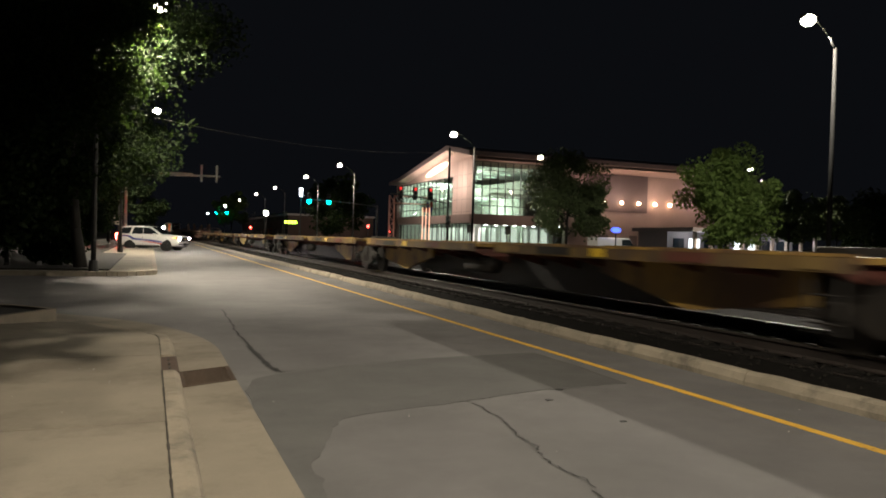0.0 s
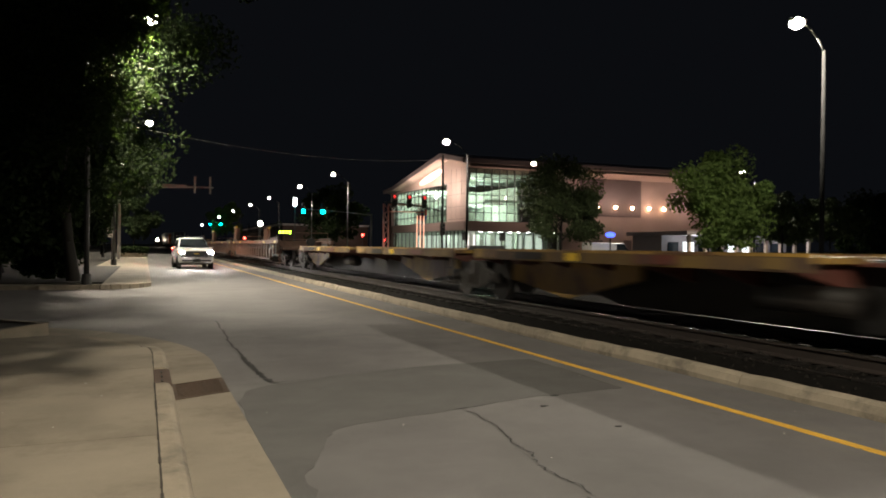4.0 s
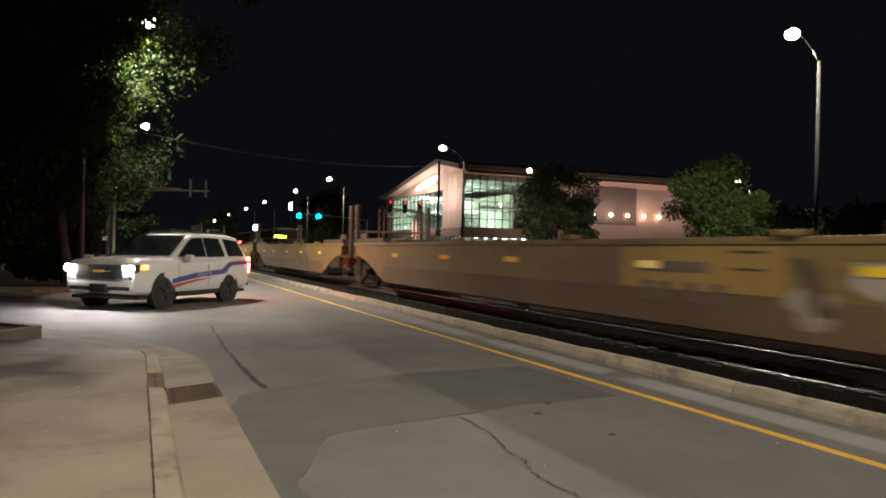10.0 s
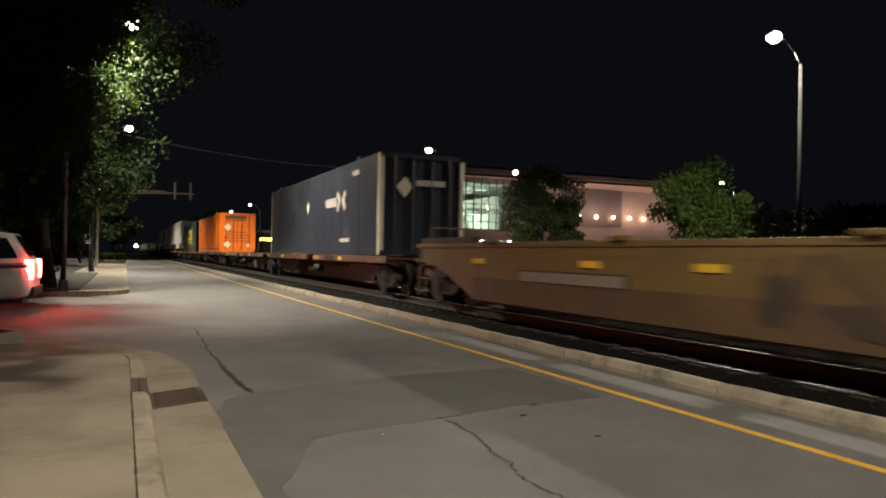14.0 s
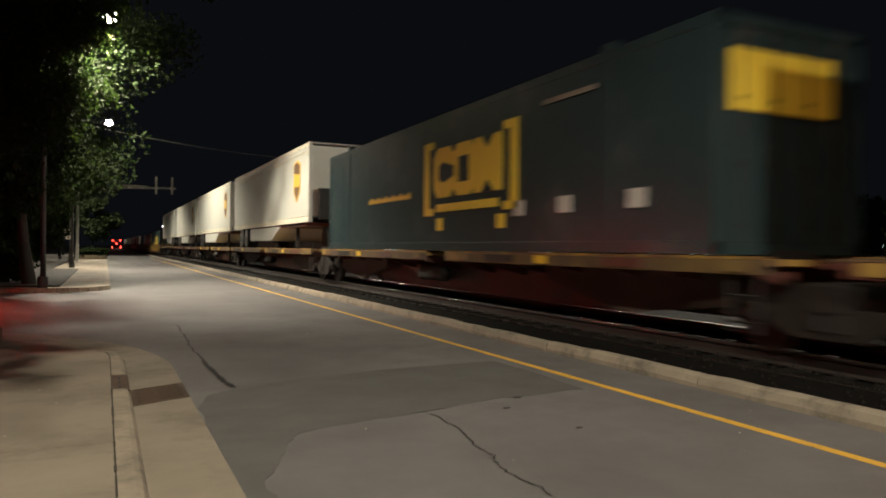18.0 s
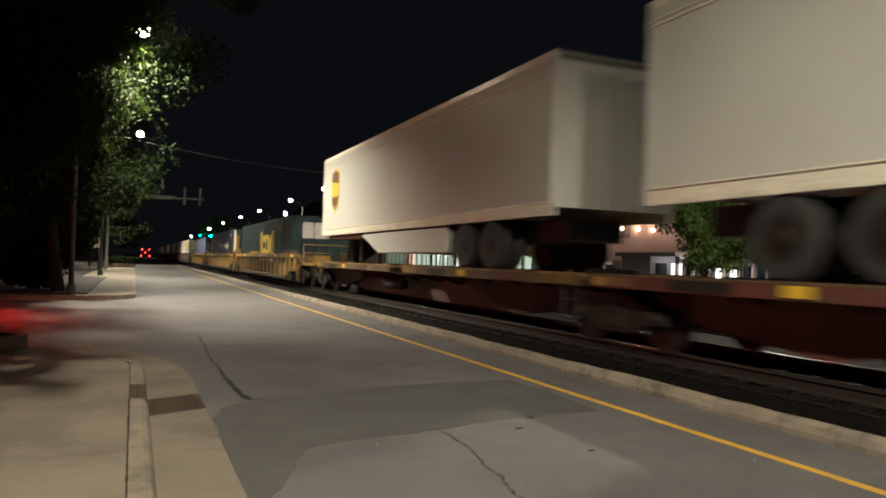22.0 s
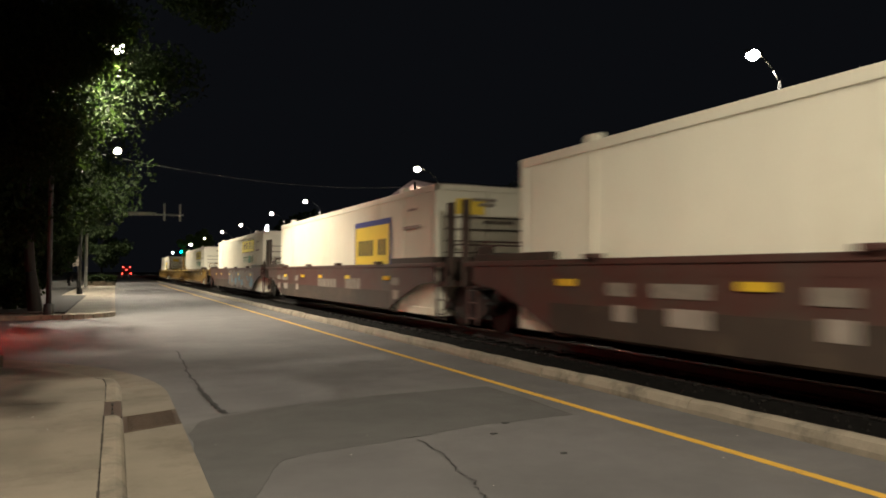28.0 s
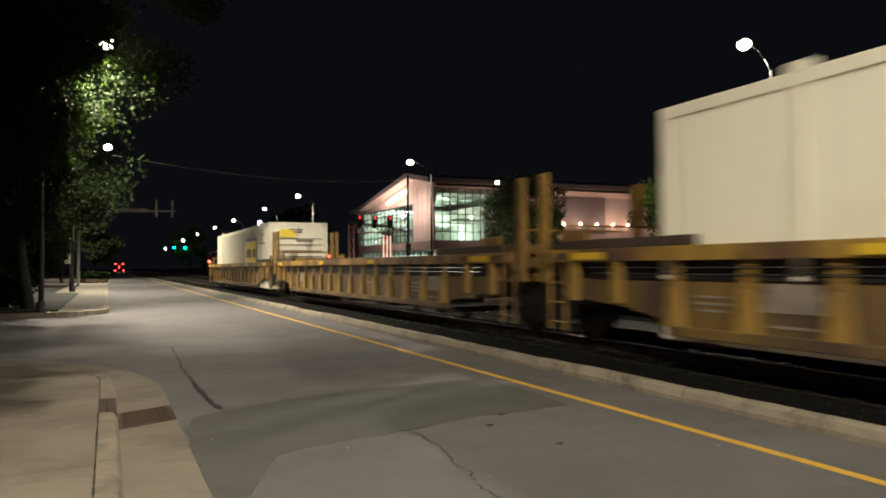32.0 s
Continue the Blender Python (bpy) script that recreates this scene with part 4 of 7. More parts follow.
def well_car(u0, u1, style, paint, sheet_paint=None, front_truck=True, rear_truck=True, label="", marks=None, seed=1, posts=False):
    """A well unit from u0 (leading end) to u1. z is measured from the rail."""
    L = u1 - u0
    car = thing("well_car", pose(TRACK_X, u0, RAIL_Z), label, "railway car", group="train of well cars and spine cars")
    MOVING.append((car, u0, RAIL_Z))
    rng = random.Random(seed)
    top, low = 1.36, 0.27
    e = 1.15
    for s in (-1, 1):
        xs = s * 1.47
        if style == "ribbed":
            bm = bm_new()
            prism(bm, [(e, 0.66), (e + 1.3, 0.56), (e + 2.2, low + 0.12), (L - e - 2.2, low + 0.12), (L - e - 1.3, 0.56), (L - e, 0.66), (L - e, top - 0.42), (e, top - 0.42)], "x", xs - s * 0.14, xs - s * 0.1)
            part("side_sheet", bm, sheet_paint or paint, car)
            # black sheet put in for the deep shade under the top chord
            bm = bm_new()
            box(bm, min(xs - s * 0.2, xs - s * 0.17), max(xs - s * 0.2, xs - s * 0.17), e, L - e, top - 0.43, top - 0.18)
            part("shade_web", bm, M_BLACK, car)
            bm = bm_new()
            box(bm, min(xs, xs - s * 0.16), max(xs, xs - s * 0.16), e - 0.5, L - e + 0.5, top - 0.18, top)
            part("top_chord", bm, paint, car, bevel=0.012)
            bm = bm_new()
            box(bm, min(xs, xs - s * 0.16), max(xs, xs - s * 0.16), e + 2.1, L - e - 2.1, low, low + 0.12)
            part("bottom_sill", bm, sheet_paint or paint, car, bevel=0.012)
            for zr in (top - 0.26, top - 0.34):
                bm = bm_new()
                tube(bm, (xs - s * 0.03, e + 0.5, zr), (xs - s * 0.03, L - e - 0.5, zr), 0.008, None, 6)
                part("grab_rail", bm, M_CHROME, car, "bright steel rail")
            bm = bm_new()
            for w0, w1, z0, z1 in ((0.06, 0.065, top - 0.18, top - 0.5), (0.065, 0.1, top - 0.5, low + 0.34), (0.1, 0.14, low + 0.34, low + 0.12)):
                prism(bm, [(-w0, z0), (w0, z0), (w1, z1), (-w1, z1)], "x", xs - s * 0.11, xs - s * (0.045 if z0 > top - 0.3 else 0.005))
            rib = mesh_of("rib", bm, paint)
            n = int(round((L - 2 * e - 4.4) / 1.08))
            for i in range(n + 1):
                piece("rib", rib, car, (0, e + 2.2 + (L - 2 * e - 4.4) * i / n, 0))
            bm = bm_new()
            prism(bm, [(-0.075, top - 0.18), (0.075, top - 0.18), (0.075, 0.62), (-0.075, 0.62)], "x", xs - s * 0.11, xs - s * 0.005)
            rib2 = mesh_of("end_rib", bm, paint)
            for y in (e + 0.1, e + 1.1, L - e - 1.1, L - e - 0.1):
                piece("end_rib", rib2, car, (0, y, 0))
            # reflective strips near both ends and stencilled data blocks
            for y0, y1, m in ((e - 0.3, e + 0.1, M_TANGRIME), (e + 0.1, e + 0.9, M_REFLECT), (e + 0.9, e + 1.3, M_TANGRIME), (L - e - 1.3, L - e - 0.9, M_TANGRIME), (L - e - 0.9, L - e - 0.1, M_REFLECT), (L - e - 0.1, L - e + 0.3, M_TANGRIME)):
                bm = bm_new()
                box(bm, min(xs + s * 0.002, xs + s * 0.008), max(xs + s * 0.002, xs + s * 0.008), y0, y1, top - 0.15, top - 0.05)
                part("reflector", bm, m, car)
            step = (L - 2 * e - 4.4) / n
            for i, kind in ((0, 1), (1, 2), (4, 3), (n - 2, 1), (n - 1, 2)):
                yc = e + 2.2 + step * (i + 0.5)
                rows = {1: ((0.82, 0.1, 0.3), (0.62, 0.2, 0.36), (0.46, 0.03, 0.28)), 2: ((0.74, 0.03, 0.25), (0.66, 0.03, 0.3), (0.58, 0.03, 0.22)), 3: ((0.7, 0.05, 0.3),)}[kind]
                for z, hh, w in rows:
                    bm = bm_new()
                    box(bm, min(xs - s * 0.099, xs - s * 0.092), max(xs - s * 0.099, xs - s * 0.092), yc - w, yc + w, z, z + hh)
                    part("stencil_bar", bm, M_STENCIL, car)
        else:
            bm = bm_new()
            prism(bm, [(e - 0.2, 0.95), (e + 0.5, 0.9), (e + 1.5, 0.62), (e + 2.5, low), (L - e - 2.5, low), (L - e - 1.5, 0.62), (L - e - 0.5, 0.9), (L - e + 0.2, 0.95), (L - e + 0.2, top - 0.09), (e - 0.2, top - 0.09)], "x", xs - s * 0.06, xs)
            part("side_sheet", bm, paint, car)
            bm = bm_new()
            box(bm, min(xs + s * 0.02, xs - s * 0.16), max(xs + s * 0.02, xs - s * 0.16), e - 0.5, L - e + 0.5, top - 0.09, top)
            part("top_chord", bm, paint, car, bevel=0.015)
            bm = bm_new()
            prism(bm, [(xs - s * 0.06, low - 0.06), (xs + s * 0.004, low - 0.02), (xs + s * 0.004, low + 0.42), (xs - s * 0.06, low + 0.42)], "y", e + 2.5, L - e - 2.5)
            part("bottom_sill", bm, M_TANGRIME if paint is M_CARTAN else M_GRIME, car)
            bm = bm_new()
            box(bm, min(xs, xs + s * 0.004), max(xs, xs + s * 0.004), e + 0.4, L - e - 0.4, 1.12, 1.135)
            part("weld_seam", bm, paint, car)
            for i in range(4):
                bm = bm_new()
                yy = e + 1.5 + (L - 2 * e - 3) * (i + 0.5) / 4
                box(bm, xs - 0.08, xs + 0.08, yy - 0.17, yy + 0.17, top, top + 0.07)
                part("stacking_guide", bm, paint, car, bevel=0.02)
        # dark guard beams over both ends
        for y0, y1 in ((0.9, e + 2.5), (L - e - 2.5, L - 0.9)):
            bm = bm_new()
            box(bm, min(xs - s * 0.02, xs - s * 0.14), max(xs - s * 0.02, xs - s * 0.14), y0, y1, top, top + 0.13)
            part("end_guard", bm, M_GRIME, car, bevel=0.015)
        # yellow reflectors along the side
        for i in range(5 if style == "smooth" else 2):
            bm = bm_new()
            yy = e + 1.2 + (L - 2 * e - 2.4) * (i + rng.uniform(0.3, 0.7)) / (5 if style == "smooth" else 2)
            zz = 0.96 if style == "smooth" else top - 0.15
            box(bm, min(xs + s * 0.022, xs), max(xs + s * 0.022, xs) + 0.0, yy - 0.23, yy + 0.23, zz, zz + 0.1)
            part("reflector", bm, M_REFLECT, car)
    if marks:
        marks(car, L)
    # floor, bulkheads, end decks
    for k in range(5):
        piece("floor_beam", FLOOR_BEAM, car, (0, e + 2.6 + (L - 2 * e - 5.2) * k / 4, 0))
    for y0, y1, s in ((0.25, e + 1.4, 1), (L - e - 1.4, L - 0.25, -1)):
        bm = bm_new()
        box(bm, -1.22, 1.22, y0 + 0.35, y1 - 0.35, 0.86, 0.98)
        box(bm, -0.45, 0.45, y0 - 0.3, y1 + 0.2, 0.6, 0.88)
        part("end_deck", bm, paint, car, bevel=0.015)
        yb = e + 1.2 if s > 0 else L - e - 1.2
        bm = bm_new()
        box(bm, -1.18, 1.18, yb - 0.06, yb + 0.06, 0.5, top - 0.05)
        part("bulkhead", bm, paint, car)
        ye = 0.75 if s > 0 else L - 0.75
        for xx in (-1.22, 1.22):
            ladder(car, xx * 1.12, ye, 0.15, 1.3, paint)
        bm = bm_new()
        tube(bm, (-1.15, ye, 0.95), (-1.15, ye, 1.75), 0.022, None, 6)
        tube(bm, (1.15, ye, 0.95), (1.15, ye, 1.75), 0.022, None, 6)
        tube(bm, (-1.15, ye, 1.75), (1.15, ye, 1.75), 0.022, None, 6)
        tube(bm, (-1.15, ye, 1.4), (1.15, ye, 1.4), 0.018, None, 6)
        part("handrail", bm, paint, car)
        inner = (front_truck != "end") if s > 0 else (rear_truck != "end")
        if posts == "plate" and inner:
            ya, yb2 = (-0.55, -0.15) if s > 0 else (L - 1.5, L - 0.92)
            for xx in (-1.25, 1.25):
                bm = bm_new()
                box(bm, xx - 0.04, xx + 0.04, ya, yb2, 0.9, 2.38)
                box(bm, xx - (0.3 if xx > 0 else 0.04), xx + (0.3 if xx < 0 else 0.04), (ya if s > 0 else yb2) - 0.03, (ya if s > 0 else yb2) + 0.03, 0.9, 2.38)
                gp = part("guide_post", bm, paint, car, "tall flared rusty guide plate", bevel=0.01)
                bm = bm_new()
                box(bm, xx - 0.05, xx + 0.05, ya - 0.01, yb2 + 0.01, 2.38, 2.5)
                part("post_cap", bm, M_REFLECT if s < 0 else M_CREAM, gp)
        elif posts == "slim" and inner:
            ya, yb2 = (0.4, 0.62) if s > 0 else (L - 0.3, L - 0.1)
            for xx in (-1.25, 1.25):
                bm = bm_new()
                box(bm, xx - 0.05, xx + 0.05, ya, yb2, 0.86, 2.62)
                part("guide_post", bm, M_GRIME if paint in (M_CARTAN, M_CARBROWN) else paint, car, bevel=0.01)
            bm = bm_new()
            yc = 1.6 if s > 0 else L - 1.0
            box(bm, -1.2, 1.2, yc - 0.45, yc + 0.45, 0.95, 1.5)
            box(bm, -1.26, -1.2, yc - 0.35, yc + 0.35, 0.95, 1.66)
            box(bm, 1.2, 1.26, yc - 0.35, yc + 0.35, 0.95, 1.66)
            part("end_platform", bm, M_GRIME if paint in (M_CARTAN, M_CARBROWN) else paint, car, bevel=0.03)
    bm = bm_new()
    tube(bm, (0.2, 0.5, 1.25), (0.2, 0.56, 1.25), 0.24, 0.24, 14)
    tube(bm, (0.2, 0.6, 0.9), (0.2, 0.6, 1.25), 0.05, None, 6)
    part("brake_wheel", bm, M_BLACK, car)
    if front_truck:
        truck(car, 1.35 if front_truck == "end" else 0.0)
    if rear_truck:
        truck(car, L - 1.35 if rear_truck == "end" else L)
    return car


def spine_car(u0, u1, deck_side, front_truck=True, rear_truck=False, label="", decks=((0.5, 8.7), (9.7, 18.2)), sill=None):
    """A skeleton platform unit from u0 (leading end) to u1."""
    L = u1 - u0
    car = thing("spine_car", pose(TRACK_X, u0, RAIL_Z), label, "railway car", group="train of well cars and spine cars")
    MOVING.append((car, u0, RAIL_Z))
    bm = bm_new()
    prism(bm, [(-0.4, 0.55), (2.3, 0.55), (4.4, 0.14), (L - 4.4, 0.14), (L - 2.3, 0.55), (L, 0.55), (L, 1.0), (-0.4, 1.0)], "x", -0.34, 0.34)
    part("centre_sill", bm, sill or M_CARRED, car, "deep fish-belly centre sill", bevel=0.02)
    bm = bm_new()
    box(bm, -0.55, 0.55, -0.4, L, 0.93, 0.98)
    part("sill_plate", bm, M_CARRED, car)
    for y0, y1 in decks:
        d = thing_part(car, "side_deck")
        for s in (-1, 1):
            bm = bm_new()
            box(bm, min(s * 0.45, s * 1.3), max(s * 0.45, s * 1.3), y0, y1, 0.96, 1.03)
            part("deck_plate", bm, deck_side, d)
            bm = bm_new()
            box(bm, min(s * 1.3, s * 1.334), max(s * 1.3, s * 1.334), y0, y1, 1.03, 1.065)
            part("edge_lip", bm, M_CARYELLOW if deck_side is M_CARYELLOW else M_TANGRIME, d)
            bm = bm_new()
            box(bm, min(s * 1.3, s * 1.33), max(s * 1.3, s * 1.33), y0, y1, 0.86, 1.03)
            part("deck_edge", bm, M_YELLOWDARK if deck_side is M_CARYELLOW else deck_side, d, "cream-yellow deck edge" if deck_side is M_CARYELLOW else "", bevel=0.008)
            for f, w, m in ((0.06, 0.4, M_CARTAN), (0.3, 0.9, M_CARRED), (0.55, 0.35, M_REFLECT), (0.72, 1.1, M_GREASE), (0.93, 0.9, M_CARYELLOW)):
                bm = bm_new()
                yc = y0 + (y1 - y0) * f
                box(bm, min(s * 1.331, s * 1.345), max(s * 1.331, s * 1.345), yc - w / 2, yc + w / 2, 0.89, 1.02)
                part("edge_plate", bm, m, d)
            bm = bm_new()
            prism(bm, [(s * 0.3, 0.6), (s * 0.3, 0.95), (s * 1.28, 0.95), (s * 1.28, 0.86)], "y", -0.06, 0.06)
            brk = mesh_of("deck_bracket", bm, M_CARRED)
            for i in range(7):
                piece("deck_bracket", brk, d, (0, y0 + 0.3 + (y1 - y0 - 0.6) * i / 6, 0))
    for yy in (2.2, L - 2.4):
        for s in (-1, 1):
            bm = bm_new()
            box(bm, min(s * 0.3, s * 1.25), max(s * 0.3, s * 1.25), yy - 0.16, yy + 0.16, 0.78, 0.955)
            part("pedestal", bm, M_CARRED, car, bevel=0.02)
    # sloping tan webs beside the trucks
    for ya, yb in ((1.4, 5.6), (L - 1.4, L - 5.6)):
        for s in (-1, 1):
            bm = bm_new()
            prism(bm, [(ya, 0.86), (ya, 0.45), ((ya + yb) / 2, 0.2), (yb, 0.62), (yb, 0.86)], "x", s * 0.8 - 0.03, s * 0.8 + 0.03)
            part("bolster_web", bm, M_CARYELLOW if sill else M_GRIME if deck_side is M_CARYELLOW else M_CARRED, car)
    # folding hitch
    bm = bm_new()
    prism(bm, [(1.2, 1.0), (1.9, 1.0), (1.75, 1.14), (1.3, 1.14)], "x", -0.4, 0.4)
    part("hitch", bm, M_GREASE, car, bevel=0.02)
    # belly shields on the sill
    for yy in (6.2, L - 8.6):
        bm = bm_new()
        prism(bm, [(yy, 0.55), (yy + 2.6, 0.55), (yy + 2.2, 0.22), (yy + 0.6, 0.22)], "x", -0.3, 0.3)
        part("sill_gusset", bm, M_CARRED, car)
    bm = bm_new()
    tube(bm, (-0.9, L * 0.5, 0.55), (-0.9, L * 0.5 + 1.3, 0.55), 0.17, None, 10)
    part("air_tank", bm, M_GREASE, car, smooth=True)
    for s in (-1, 1):
        ladder(car, s * 1.25, 0.9, 0.2, 1.05, M_GREASE, "step_ladder")
    if front_truck:
        truck(car, 1.2 if front_truck == "end" else 0.0)
    if rear_truck:
        truck(car, L - 1.2 if rear_truck == "end" else L)
    return car


def thing_part(parent, name):
    ob = new(name)
    ob.parent = parent
    ob.empty_display_size = 0.2
    return ob


def container(u0, L, z0, paint, label, H=2.9, corr=True, post=None, frame_paint=None, marks=None, name="container"):
    """A box container, leading end at u0, bottom at z0 above the rail."""
    c = thing(name, pose(TRACK_X, u0, RAIL_Z + z0), label, "shipping container", group="containers on the train")
    MOVING.append((c, u0, RAIL_Z + z0))
    W = 1.3
    fp = frame_paint or paint
    for s in (-1, 1):
        bm = bm_new()
        if corr:
            fine = paint is M_WHITE
            deep = 0.024 if fine else 0.045
            pts, n = [], int(L / (0.31 if fine else 0.34))
            step = (L - 0.4) / n
            for i in range(n):
                y = 0.2 + i * step
                pts += [(y, 0.0), (y + step * 0.35, 0.0), (y + step * 0.46, -deep), (y + step * 0.89, -deep)]
            pts.append((L - 0.2, 0.0))
            lo = [bm.verts.new((s * (W - 0.012 + d), y, 0.16)) for y, d in pts]
            hi = [bm.verts.new((s * (W - 0.012 + d), y, H - 0.14)) for y, d in pts]
            for i in range(len(pts) - 1):
                bm.faces.new((lo[i], lo[i + 1], hi[i + 1], hi[i]))
        else:
            box(bm, min(s * (W - 0.05), s * (W - 0.008)), max(s * (W - 0.05), s * (W - 0.008)), 0.15, L - 0.15, 0.15, H - 0.1)
        part("side_wall", bm, paint, c)
        for z0_, z1_, nm in ((0.0, 0.17, "bottom_rail"), (H - 0.15, H, "top_rail")):
            bm = bm_new()
            box(bm, min(s * (W - 0.1), s * W), max(s * (W - 0.1), s * W), 0.0, L, z0_, z1_)
            part(nm, bm, fp, c, bevel=0.012)
        for y in (0.0, 1.95, L - 2.1, L - 0.16):
            bm = bm_new()
            box(bm, min(s * (W - 0.12), s * (W + 0.006)), max(s * (W - 0.12), s * (W + 0.006)), y, y + 0.16, 0.002, H - 0.002)
            part("corner_post" if y in (0.0, L - 0.16) else "lift_post", bm, post if (post and y in (0.0, L - 0.16)) else fp, c, bevel=0.01)
        for y in (1.95, L - 2.1):
            bm = bm_new()
            box(bm, min(s * (W - 0.15), s * (W + 0.012)), max(s * (W - 0.15), s * (W + 0.012)), y - 0.05, y + 0.21, H - 0.02, H + 0.1)
            part("corner_casting", bm, fp, c, bevel=0.01)
        if not corr:
            for k in range(1, 13):
                bm = bm_new()
                y = 0.2 + (L - 0.4) * k / 13
                box(bm, min(s * (W - 0.009), s * (W - 0.004)), max(s * (W - 0.009), s * (W - 0.004)), y - 0.03, y + 0.03, 0.17, H - 0.15)
                part("seam", bm, fp, c)
    bm = bm_new()
    box(bm, -W + 0.02, W - 0.02, 0.02, L - 0.02, 0.05, 0.15)
    part("floor", bm, M_BLACK, c)
    bm = bm_new()
    box(bm, -W + 0.03, W - 0.03, 0.03, L - 0.03, H - 0.06, H - 0.02)
    part("roof", bm, fp, c)
    # leading end: doors with locking bars
    for s in (-1, 1):
        bm = bm_new()
        box(bm, min(s * 0.01, s * (W - 0.13)), max(s * 0.01, s * (W - 0.13)), 0.03, 0.08, 0.14, H - 0.13)
        d = part("door", bm, paint, c, bevel=0.01)
        for o in (() if paint is M_WHITE else (0.3, 0.85)):
            bm = bm_new()
            tube(bm, (s * o, 0.012, 0.1), (s * o, 0.012, H - 0.1), 0.018, None, 6)
            for z in (0.35, 1.1, 1.9, 2.6):
                box(bm, s * o - 0.05, s * o + 0.05, 0.0, 0.03, z - 0.03, z + 0.03)
            part("locking_bar", bm, M_WHEEL, d)
    bm = bm_new()
    box(bm, -W, W, 0.0, 0.14, 0.0, 0.14)
    part("door_sill", bm, fp, c)
    bm = bm_new()
    box(bm, -W, W, 0.0, 0.14, H - 0.13, H)
    part("door_header", bm, fp, c)
    bm = bm_new()
    box(bm, -W + 0.1, W - 0.1, L - 0.08, L - 0.03, 0.1, H - 0.08)
    part("front_wall", bm, paint, c)
    if marks:
        marks(c, L, H)
    return c


def sidebar(c, name, m, y0, y1, z0, z1, x=-1.3, d=0.016, label=""):
    bm = bm_new()
    box(bm, x - d, x + 0.002, y0, y1, z0, z1)
    return part(name, bm, m, c, label)


def poly_mark(c, name, m, pts, x=-1.3, d=0.012, label=""):
    bm = bm_new()
    prism(bm, pts, "x", x - d, x + 0.002)
    return part(name, bm, m, c, label)


def marks_orange(c, L, H):
    for y, z in ((10.3, 2.05), (10.3, 0.95)):
        poly_mark(c, "diamond_mark", M_CREAM, [(y - 0.22, z), (y, z - 0.25), (y + 0.22, z), (y, z + 0.25)])
    sidebar(c, "text_bar", M_LOGOBROWN, 14.1, 14.9, 1.85, 2.1)
    for i in range(30):
        sidebar(c, "reflector_dash", M_CREAM if i % 2 else M_REDMARK, 0.4 + i * 0.52, 0.66 + i * 0.52, 0.06, 0.12)
    for x, z, w in ((-0.72, 1.85, 0.27), (-0.74, 0.55, 0.27), (0.78, 0.5, 0.17)):
        bm = bm_new()
        prism(bm, [(x - w, z), (x, z - w), (x + w, z), (x, z + w)], "y", -0.012, 0.03)
        part("diamond_mark", bm, M_CREAM, c)
    for z, x0, x1 in ((0.82, -0.95, 0.95), (1.05, -0.95, 0.95), (1.27, -0.95, 0.95), (1.48, -0.9, 0.6), (2.38, -0.85, 0.6)):
        bm = bm_new()
        box(bm, x0, x1, -0.01, 0.03, z - 0.018, z + 0.018)
        part("end_rib", bm, M_ENDLINE, c)
    bm = bm_new()
    box(bm, -0.85, 0.6, -0.006, 0.03, 2.48, 2.7)
    part("text_panel", bm, M_LOGOBROWN, c)
    for z in (0.2, 0.235):
        sidebar(c, "seam_line", M_ENDLINE, 0.3, L - 0.3, z, z + 0.014)


